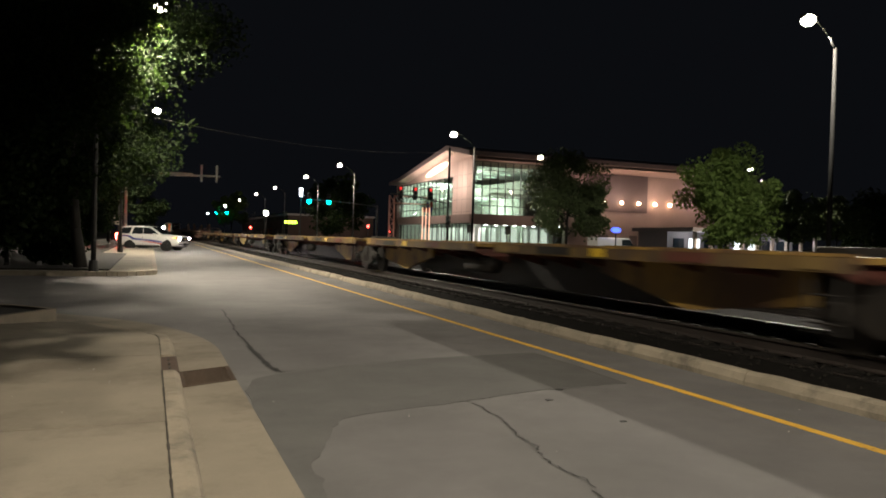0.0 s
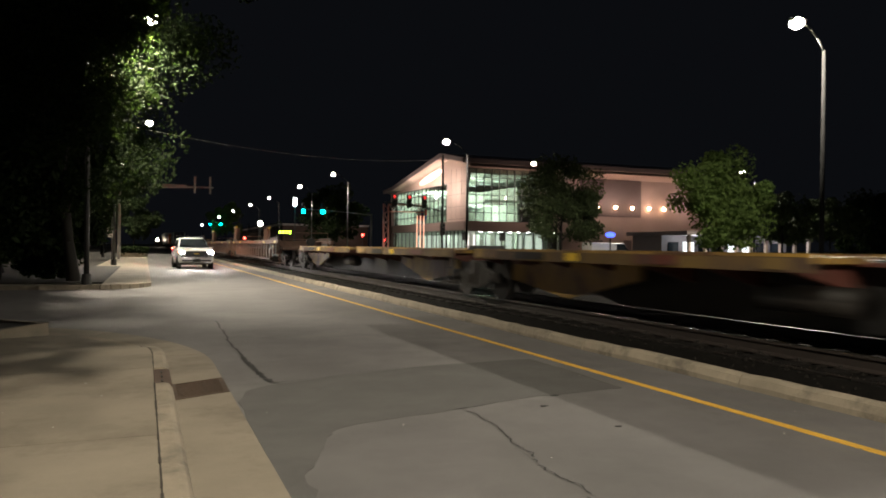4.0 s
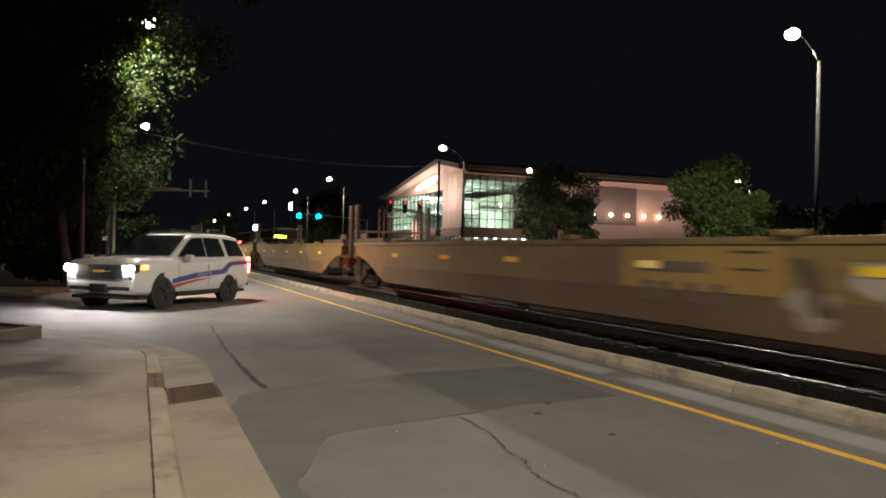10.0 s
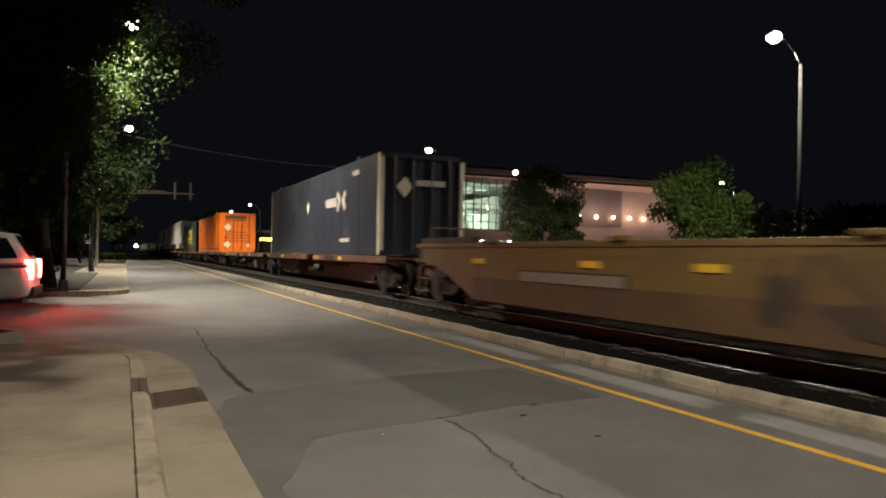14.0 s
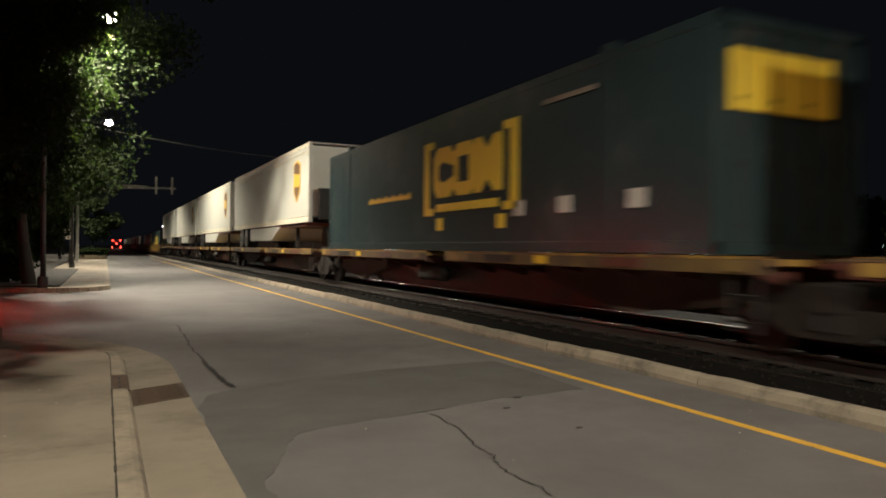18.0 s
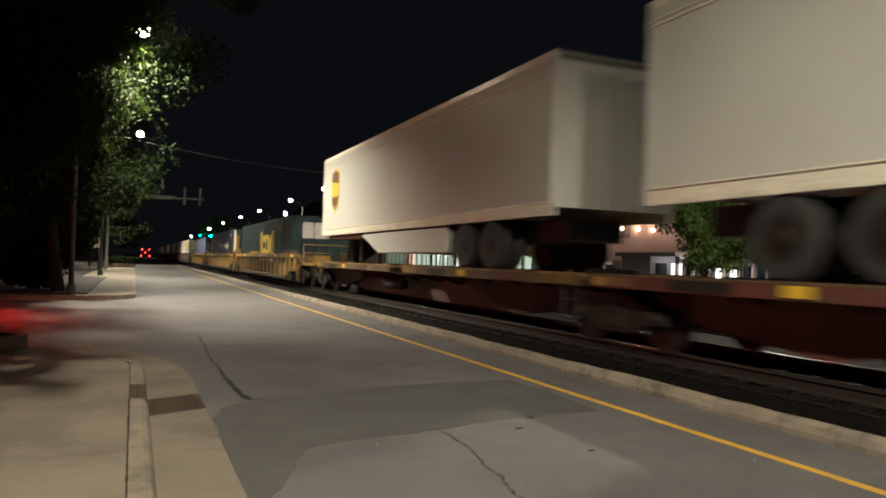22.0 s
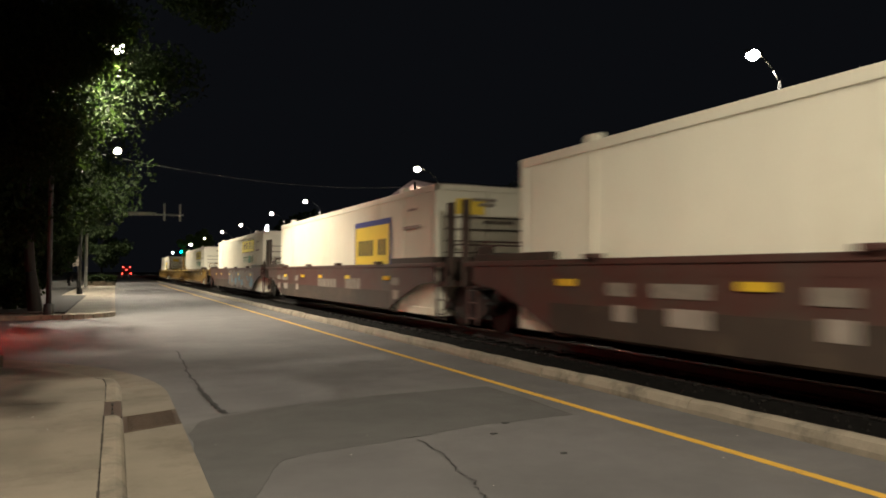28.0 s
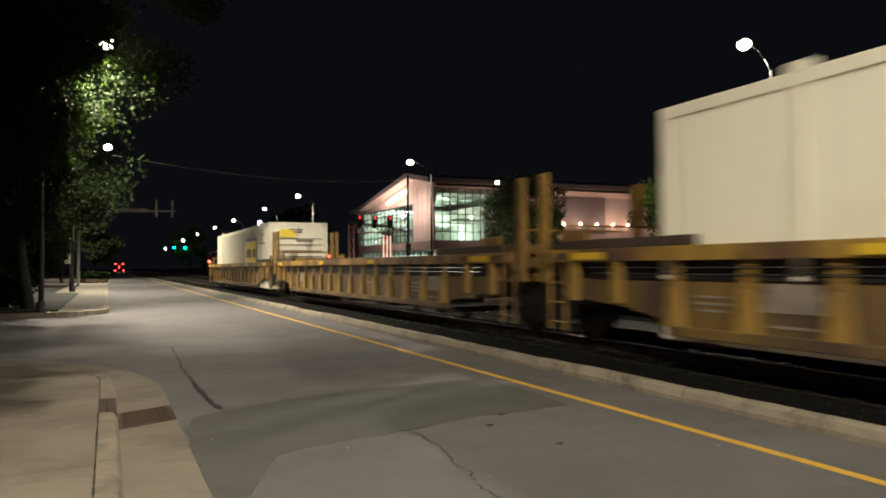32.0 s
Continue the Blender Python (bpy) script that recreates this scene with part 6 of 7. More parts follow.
    container(582.0, 16.15, 0.2, M_WHITE, C, marks=marks_white(True, False))


# ---- police vehicle ----
M_CARPAINT = mat("white_car_paint", (0.6, 0.6, 0.585), 0.25, var=0.03, scale=1, bump=0, spec=0.6)
M_CARGLASS = glass("dark_car_glass")
M_HEADLIGHT = glow("headlight", (1.0, 0.93, 0.88), 1500)
M_TAIL = glow("tail_light", (1.0, 0.03, 0.02), 210)
M_AMBER = glow("amber_light", (1.0, 0.32, 0.03), 6)
M_CHROME = mat("chrome", (0.6, 0.6, 0.6), 0.15, 1.0, var=0.05, bump=0)


def suv():
    """White police SUV, nose along -y, origin on the ground below its middle."""
    c = thing("police_suv", pose(0.1, 63, 0), "white police SUV with blue and red side stripes and lit headlights", "car")
    # body: cross-sections along the length
    secs = [(-2.60, 0.80, 0.56, 1.0), (-2.55, 0.93, 0.43, 1.1), (-2.38, 0.99, 0.37, 1.17), (-1.9, 1.01, 0.33, 1.21), (-1.1, 1.015, 0.32, 1.23), (0.2, 1.015, 0.32, 1.22), (1.6, 1.015, 0.33, 1.22), (2.35, 1.0, 0.37, 1.22), (2.52, 0.97, 0.43, 1.2), (2.57, 0.9, 0.5, 1.12)]
    bm = bm_new()
    rings = []
    for y, w, z0, z1 in secs:
        half = [(0.9 * w, z0), (0.985 * w, z0 + 0.09), (w, z0 + 0.28), (w, z1 - 0.32), (0.985 * w, z1 - 0.13), (0.95 * w, z1 - 0.04), (0.86 * w, z1), (0.4 * w, z1 + 0.025)]
        pr = [(-x, z) for x, z in half] + half[::-1]
        rings.append([bm.verts.new((x, y, z)) for x, z in pr])
    n = len(rings[0])
    for r0, r1 in zip(rings, rings[1:]):
        for j in range(n):
            bm.faces.new((r0[j], r0[(j + 1) % n], r1[(j + 1) % n], r1[j]))
    bm.faces.new(rings[0])
    bm.faces.new(rings[-1][::-1])
    part("body", bm, M_CARPAINT, c, smooth=True)
    # roof and pillars
    bm = bm_new()
    rings = []
    for y, wt, zt in ((-1.15, 0.9, 1.245), (-0.72, 0.84, 1.51), (-0.2, 0.775, 1.80), (0.1, 0.765, 1.86), (0.9, 0.765, 1.885), (1.8, 0.76, 1.87), (2.16, 0.76, 1.82), (2.4, 0.85, 1.45), (2.52, 0.93, 1.21)):
        r = min(0.09, (zt - 1.16) * 0.4)
        half = [(0.965, 1.16), (wt + (0.965 - wt) * 0.02, zt - r), (wt - 0.03, zt - r * 0.3), (wt - 0.12, zt), (wt * 0.4, zt + 0.012)]
        rings.append([bm.verts.new((x, y, z)) for x, z in [(-x, z) for x, z in half] + half[::-1]])
    n = len(rings[0])
    for r0, r1 in zip(rings, rings[1:]):
        for j in range(n - 1):
            bm.faces.new((r0[j], r0[j + 1], r1[j + 1], r1[j]))
    part("cabin", bm, M_CARPAINT, c, smooth=True)

    # glass
    def quad(name, pts, m, parent=c, label=""):
        b = bm_new()
        b.faces.new([b.verts.new(p) for p in pts])
        bmesh.ops.solidify(b, geom=b.faces[:], thickness=0.012)
        return part(name, b, m, parent, label)
    quad("windscreen", [(-0.84, -1.14, 1.29), (0.84, -1.14, 1.29), (0.7, -0.26, 1.82), (-0.7, -0.26, 1.82)], M_CARGLASS, label="dark windscreen")
    quad("rear_window", [(-0.8, 2.5, 1.33), (0.8, 2.5, 1.33), (0.66, 2.2, 1.8), (-0.66, 2.2, 1.8)], M_CARGLASS)

    def side_x(z):
        return 0.965 - (z - 1.16) * 0.312 + 0.012
    for s in (-1, 1):
        for ring in (((-0.93, 1.27), (0.32, 1.26), (0.32, 1.77), (-0.14, 1.75), (-0.3, 1.68)), ((0.36, 1.26), (1.2, 1.26), (1.26, 1.33), (1.12, 1.76), (0.36, 1.77)), ((1.44, 1.27), (2.3, 1.28), (2.22, 1.45), (2.06, 1.72), (1.32, 1.76))):
            pts = [(s * side_x(z), y, z) for y, z in ring]
            quad("side_window", pts if s > 0 else pts[::-1], M_CARGLASS)
        bm = bm_new()
        box(bm, min(s * 0.88, s * 1.035), max(s * 0.88, s * 1.035), -1.04, 0.84, 0.29, 0.4)
        part("running_board", bm, M_BLACK, c, bevel=0.02)
        for y in (-0.32, 0.78):
            bm = bm_new()
            box(bm, min(s * 1.0, s * 1.03), max(s * 1.0, s * 1.03), y, y + 0.22, 1.0, 1.03)
            part("door_handle", bm, M_CARPAINT, c)
        for y in (-0.98, 0.335, 1.26):
            bm = bm_new()
            box(bm, min(s * 1.0, s * 1.018), max(s * 1.0, s * 1.018), y, y + 0.012, 0.5, 1.06)
            part("door_gap", bm, M_BLACK, c)
        bm = bm_new()
        box(bm, min(s * 0.98, s * 1.17), max(s * 0.98, s * 1.17), -0.72, -0.56, 1.14, 1.32)
        part("mirror", bm, M_CARPAINT, c, bevel=0.03)
        # stripes and word along the side
        for pts, m in (([(-1.25, 0.72), (-0.2, 0.86), (1.0, 0.92), (1.35, 1.1), (2.5, 1.14), (2.5, 1.06), (1.5, 1.02), (1.15, 0.8), (-0.2, 0.72), (-1.25, 0.6)], M_DARKBLUEMARK),
                       ([(-1.25, 0.57), (-0.2, 0.69), (0.6, 0.7), (-0.2, 0.63), (-1.25, 0.48)], M_REDMARK), ([(1.4, 1.13), (2.5, 1.18), (2.5, 1.15), (1.4, 1.1)], M_REDMARK)):
            b = bm_new()
            prism(b, pts, "x", s * 1.008, s * 1.0205)
            part("side_stripe", b, m, c)
        b = bm_new()
        box(b, min(s * 0.66, s * 0.965), max(s * 0.66, s * 0.965), -2.615, -2.36, 0.88, 1.09)
        hl = part("headlight", b, M_CARGLASS, c, "lit white headlight", bevel=0.03)
        for xl, rl in ((0.86, 0.07), (0.73, 0.05)):
            b = bm_new()
            tube(b, (s * xl, -2.64, 0.985), (s * xl, -2.61, 0.985), rl, rl, 14)
            part("lens", b, M_HEADLIGHT, hl)
        b = bm_new()
        box(b, min(s * 0.8, s * 1.008), max(s * 0.8, s * 1.008), -2.4, -2.2, 0.97, 1.05)
        part("side_marker", b, M_AMBER, c)
        b = bm_new()
        box(b, min(s * 0.82, s * 0.968), max(s * 0.82, s * 0.968), 2.44, 2.6, 0.8, 1.24)
        part("tail_light", b, M_TAIL, c, "glowing red tail light", bevel=0.02)
        # arches and wheels
        for y in (-1.58, 1.38):
            b = bm_new()
            tube(b, (s * 0.9, y, 0.42), (s * 1.012, y, 0.42), 0.47, 0.47, 20)
            part("wheel_arch", b, M_BLACK, c)
            b = bm_new()
            for r0, r1, xa, xb in ((0.34, 0.4, 1.03, 1.0), (0.4, 0.4, 1.0, 0.8)):
                tube(b, (s * xa, y, 0.4), (s * xb, y, 0.4), r0, r1, 22)
            w = part("wheel", b, M_RUBBER, c)
            b = bm_new()
            tube(b, (s * 1.036, y, 0.4), (s * 0.98, y, 0.4), 0.25, 0.24, 18)
            for k in range(5):
                a = k * 2 * math.pi / 5
                tube(b, (s * 1.045, y, 0.4), (s * 1.045, y + 0.23 * math.cos(a), 0.4 + 0.23 * math.sin(a)), 0.03, 0.025, 6)
            part("rim", b, M_BLACK, w)
        b = bm_new()
        box(b, min(s * 0.5, s * 0.55), max(s * 0.5, s * 0.55), -0.1, 1.9, 1.88, 1.935)
        part("roof_rail", b, M_BLACK, c)
        txt = bpy.data.curves.new("word", "FONT")
        txt.body, txt.size, txt.extrude = "POLICE", 0.2, 0.004
        txt.align_x = "CENTER"
        to = new("lettering", txt)
        to.parent = c
        to.matrix_basis = Matrix.Translation((s * 1.021, 0.15, 0.73)) @ Matrix.Rotation(radians(90 * s), 4, "Z") @ Matrix.Rotation(radians(90), 4, "X")
        txt.materials.append(M_WHITEBAR)
    # nose
    for x0, x1, z0, z1, m, nm in ((-0.64, 0.64, 0.74, 1.07, M_BLACK, "grille"), (-0.82, 0.82, 0.47, 0.56, M_BLACK, "lower_grille"), (-0.3, 0.3, 0.905, 0.925, M_CHROME, "grille_bar")):
        b = bm_new()
        box(b, x0, x1, -2.618 if nm != "grille_bar" else -2.632, -2.5, z0, z1)
        part(nm, b, m, c, bevel=0.01)
    b = bm_new()
    box(b, -0.22, 0.22, -2.66, -2.56, 0.42, 0.62)
    part("plate_holder", b, M_BLACK, c)
    b = bm_new()
    prism(b, [(-0.12, 0.89), (0.12, 0.89), (0.14, 0.94), (-0.14, 0.94)], "y", -2.65, -2.615)
    part("badge", b, M_GOLD, c)
    b = bm_new()
    box(b, -0.66, 0.66, 0.1, 0.36, 1.93, 1.98)
    part("light_bar", b, M_CARGLASS, c, "unlit slim roof light bar", bevel=0.03)
    b = bm_new()
    box(b, -0.92, 0.92, -2.4, 2.4, 0.26, 0.34)
    part("underside", b, M_BLACK, c)
    b = bm_new()
    box(b, -0.9, 0.9, 2.5, 2.64, 0.42, 0.62)
    part("rear_bumper", b, M_BLACK, c, bevel=0.02)
    return c


# ---- signals, signs ----
M_GREENLIGHT = glow("green_signal", (0.0, 0.85, 0.85), 40)
M_REDLIGHT = glow("red_signal", (1.0, 0.04, 0.03), 20)
M_BLUELIGHT = glow("blue_sign_light", (0.05, 0.1, 1.0), 4)
M_SIGNLIGHT = glow("sign_light", (0.95, 1.0, 0.98), 12)
M_REDDIM = glow("dim_red_signal", (1.0, 0.05, 0.04), 1.0)
# the signals' red light is put into the gantry's base colour
M_REDLITSTEEL = mat("red_lit_steel", (0.5, 0.2, 0.16), 0.55, var=0.2, scale=2, bump=0.05)
M_SIGNALBOX = mat("signal_housing", (0.02, 0.02, 0.018), 0.6, bump=0.02)


def signal_head(parent, x, y, z, lit, face=-1, big=1.0):
    b = bm_new()
    box(b, x - 0.21, x + 0.21, y - 0.12, y + 0.12, z - 0.6, z + 0.6)
    h = part("signal_head", b, M_SIGNALBOX, parent, bevel=0.02)
    for k, nm in ((0.39, "red"), (0.0, "amber"), (-0.39, "green")):
        b = bm_new()
        tube(b, (x, y + face * 0.12, z + k), (x, y + face * 0.3, z + k), 0.19, 0.19, 12, caps=False)
        part("visor", b, M_SIGNALBOX, h)
        b = bm_new()
        tube(b, (x, y + face * 0.121, z + k), (x, y + face * 0.26, z + k), 0.2 * big, 0.15 * big, 12)
        part("lens", b, ({"red": M_REDDIM, "green": M_GREENLIGHT}[nm]) if nm == lit else M_BLACK, h)


def mast_signal(x, y, h, arm_to, arm_z, heads, lit, label, face=-1, rise=0.5, r=0.13):
    t = thing("traffic_signal", pose(x, y, 0), label, "traffic signal", group="traffic signals")
    b = bm_new()
    tube(b, (0, 0, 0), (0, 0, h), r, r * 0.75, 10)
    part("pole", b, M_DARKPOLE if lit else M_POLE, t, smooth=True)
    b = bm_new()
    n = 5
    pts = [Vector(((arm_to - x) * k / n, 0, arm_z - rise + rise * math.sin(k / n * math.pi / 2))) for k in range(n + 1)]
    for p, q in zip(pts, pts[1:]):
        tube(b, p, q, 0.075, 0.06, 8)
    part("mast_arm", b, M_POLE, t, smooth=True)
    for hx in heads:
        # farther signals get oversized lenses in place of bloom
        signal_head(t, hx - x, 0.0, arm_z + 0.15, lit, face, 0.75 if y < 80 else 1.25 if y < 120 else 1.7)
    return t


def build_signals():
    t = mast_signal(26.8, 66.0, 10.4, 20.9, 5.65, (21.86, 23.35, 24.9), "red", "tall dark mast-arm traffic signal showing three red lights", rise=0.7)
    signal_head(t, -0.1, -0.3, 3.2, "")
    # lattice gantry behind the reds
    t2 = thing("sign_gantry", pose(21.35, 66.9, 0), "steel lattice gantry with post and truss, signal red in its colour", "gantry")
    for x in (-0.24, 0.24):
        b = bm_new()
        box(b, x - 0.06, x + 0.06, -0.06, 0.06, 0, 5.55)
        part("post", b, M_REDLITSTEEL, t2)
    for k in range(11):
        b = bm_new()
        u = 0.2 if k % 2 else -0.2
        tube(b, (-u, 0, 0.1 + k * 0.49), (u, 0, 0.1 + (k + 1) * 0.49), 0.035, None, 6)
        part("brace", b, M_REDLITSTEEL, t2)
    for z in (4.78, 5.45):
        b = bm_new()
        box(b, 0.3, 3.95, -0.06, 0.06, z, z + 0.11)
        part("chord", b, M_REDLITSTEEL, t2)
    for k in range(9):
        b = bm_new()
        z0, z1 = (4.86, 5.47) if k % 2 else (5.47, 4.86)
        tube(b, (0.35 + k * 0.39, 0, z0), (0.35 + (k + 1) * 0.39, 0, z1), 0.03, None, 6)
        part("brace", b, M_PALEPOLE, t2)
    # low signal heads for walkers on slim posts
    for x, y in ((26.5, 60.0), (30.2, 60.0)):
        p2 = thing("walker_signal", pose(x, y, 0.0), "slim dark post carrying a small dark signal box", "traffic signal", group="walker signals")
        b = bm_new()
        tube(b, (0, 0, 0), (0, 0, 2.9), 0.06, 0.05, 8)
        part("post", b, M_DARKPOLE, p2, smooth=True)
        b = bm_new()
        box(b, -0.24, 0.24, -0.3, -0.06, 2.1, 2.85)
        part("signal_box", b, M_SIGNALBOX, p2, bevel=0.03)
        b = bm_new()
        box(b, -0.2, 0.2, -0.36, -0.3, 2.75, 2.82)
        part("hood", b, M_SIGNALBOX, p2)
    mast_signal(25.6, 86.0, 5.4, 16.9, 5.75, (17.25, 19.6), "green", "mast-arm traffic signal showing two green lights")
    t = mast_signal(24.5, 190.0, 7, 14.8, 6.8, (15.2, 17.6), "green", "far mast-arm traffic signal showing green lights")
    # seen from behind, over the near street
    t = thing("traffic_signal", pose(-2.0, 68.5, 0.1), "grey mast-arm traffic signal seen from behind", "traffic signal", group="traffic signals")
    b = bm_new()
    tube(b, (0, 0, 0), (0, 0, 7.6), 0.14, 0.1, 10)
    part("pole", b, M_PALEPOLE, t, smooth=True)
    b = bm_new()
    pts = [Vector((7.7 * k / 6, 0, 6.15 + 0.3 * math.sin(k / 6 * math.pi / 2))) for k in range(7)]
    for p, q in zip(pts, pts[1:]):
        tube(b, p, q, 0.09, 0.07, 8)
    part("mast_arm", b, M_PALEPOLE, t, smooth=True)
    for hx, hh in ((1.6, 1.6), (6.1, 1.5), (7.4, 1.5)):
        b = bm_new()
        box(b, hx - 0.09, hx + 0.09, -0.1, 0.1, 5.9, 5.9 + hh)
        part("signal_back", b, M_PALEPOLE, t)
    b = bm_new()
    box(b, 2.6, 5.4, -0.04, 0.04, 6.4, 6.6)
    part("street_sign", b, M_PALEPOLE, t, "back of a long street sign")
    # lit cable over the street
    b = bm_new()
    a, c = Vector((-1.7, 49.5, 8.9)), Vector((26.8, 66.0, 10.0))
    for k in range(60):
        f, g = k / 60, (k + 1) / 60
        p, q = a.lerp(c, f), a.lerp(c, g)
        p.z -= 3.68 * f * (1 - f)
        q.z -= 3.68 * g * (1 - g)
        tube(b, p, q, 0.017, None, 5, caps=False)
    solo("overhead_cable", b, M_WHITEBAR, "pale twisted cable strung over the street", "cable")
    # pavement sign post
    t = thing("sign_post", pose(-1.85, 51.0, 0.1), "dark post with a small pale sign on the pavement", "sign")
    b = bm_new()
    tube(b, (0, 0, 0), (0, 0, 3.0), 0.09, 0.07, 8)
    part("post", b, M_DARKPOLE, t)
    b = bm_new()
    box(b, -0.32, 0.0, -0.14, -0.1, 1.75, 2.35)
    part("sign_board", b, M_STENCIL, t)
    # planter below the young tree
    solo_planter(-1.0, 79.5)


def solo_planter(x, y):
    b = bm_new()
    tube(b, (x, y, 0.1), (x, y, 0.55), 1.3, 1.4, 14)
    solo("planter", b, M_KERB, "round concrete planter holding low dark shrubs", "planter")
    rng = np.random.RandomState(3)
    n = 1500
    a = rng.rand(n) * 6.28
    r = 1.4 * np.sqrt(rng.rand(n))
    pos = np.stack([x + r * np.cos(a), y + r * np.sin(a), 0.5 + 0.6 * rng.rand(n)], 1)
    d, e = rng.normal(size=(n, 3)) * 0.12, rng.normal(size=(n, 3)) * 0.08
    quad = np.stack([pos - d, pos + e, pos + d, pos - e], 1).reshape(-1, 3)
    me = bpy.data.meshes.new("shrub")
    me.from_pydata(quad.tolist(), [], np.arange(4 * n).reshape(-1, 4).tolist())
    me.materials.append(M_LEAF)
    tagged(new("shrub", me), "low dark green shrub in a planter", "shrub")


# ---- event hall ----
M_WALL = mat("pale_stone_panel", (0.36, 0.29, 0.26), 0.8, var=0.08, scale=0.3, fine=4, bump=0.1)
M_DARKWALL = mat("dark_metal_panel", (0.13, 0.105, 0.105), 0.6, var=0.08, scale=0.3, fine=4, bump=0.1)
M_ROOF = mat("roof_metal", (0.2, 0.17, 0.17), 0.6, var=0.08, bump=0.05)
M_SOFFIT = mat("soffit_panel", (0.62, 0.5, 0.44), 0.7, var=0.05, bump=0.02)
M_MULLION = mat("mullion", (0.1, 0.1, 0.1), 0.5, 0.5, bump=0)
M_INSIDE = glow("interior_ceiling_light", (0.95, 1.0, 0.93), 3.0)
M_UPLIGHTGLOW = glow("uplight_glow", (1.0, 0.5, 0.32), 1.6)
M_LOBBYGLOW = glow("lobby_glow", (1.0, 0.93, 0.86), 1.1)
M_INNERWALL = mat("interior_wall", (0.58, 0.6, 0.56), 0.8, var=0.1, bump=0)
M_BRICK = mat("red_brick", (0.05, 0.026, 0.02), 0.9, var=0.25, scale=2, bump=0.2)


def clear_glass():
    m = bpy.data.materials.new("facade_glass")
    m.use_nodes = True
    nt = m.node_tree
    nt.nodes.remove(nt.nodes["Principled BSDF"])
    a, g, mix = nt.nodes.new("ShaderNodeBsdfTransparent"), nt.nodes.new("ShaderNodeBsdfGlossy"), nt.nodes.new("ShaderNodeMixShader")
    a.inputs[0].default_value = (0.75, 0.85, 0.8, 1)
    g.inputs["Roughness"].default_value = 0.03
    mix.inputs[0].default_value = 0.08
    for i, s in ((1, a), (2, g)):
        nt.links.new(s.outputs[0], mix.inputs[i])
    nt.links.new(mix.outputs[0], nt.nodes["Material Output"].inputs["Surface"])
    return m


def glazing(parent, axis, fixed, a0, a1, z0, z1, cols, rows, pane_m):
    """A grid of panes and mullions in a wall plane. axis x: the wall runs along x at y = fixed."""
    da, dz = (a1 - a0) / cols, (z1 - z0) / rows

    def put(name, lo_a, hi_a, lo_z, hi_z, lo_d, hi_d, m):
        b = bm_new()
        if axis == "x":
            box(b, lo_a, hi_a, fixed + lo_d, fixed + hi_d, lo_z, hi_z)
        else:
            box(b, fixed + lo_d, fixed + hi_d, lo_a, hi_a, lo_z, hi_z)
        return part(name, b, m, parent)
    for i in range(cols + 1):
        put("mullion", a0 + i * da - 0.06, a0 + i * da + 0.06, z0, z1, -0.08, 0.08, M_MULLION)
    for j in range(rows + 1):
        put("transom", a0, a1, z0 + j * dz - 0.05, z0 + j * dz + 0.05, -0.07, 0.07, M_MULLION)
    for i in range(cols):
        for j in range(rows):
            p = put("pane", a0 + i * da + 0.06, a0 + (i + 1) * da - 0.06, z0 + j * dz + 0.05, z0 + (j + 1) * dz - 0.05, -0.01, 0.01, pane_m)
            p.visible_shadow = False


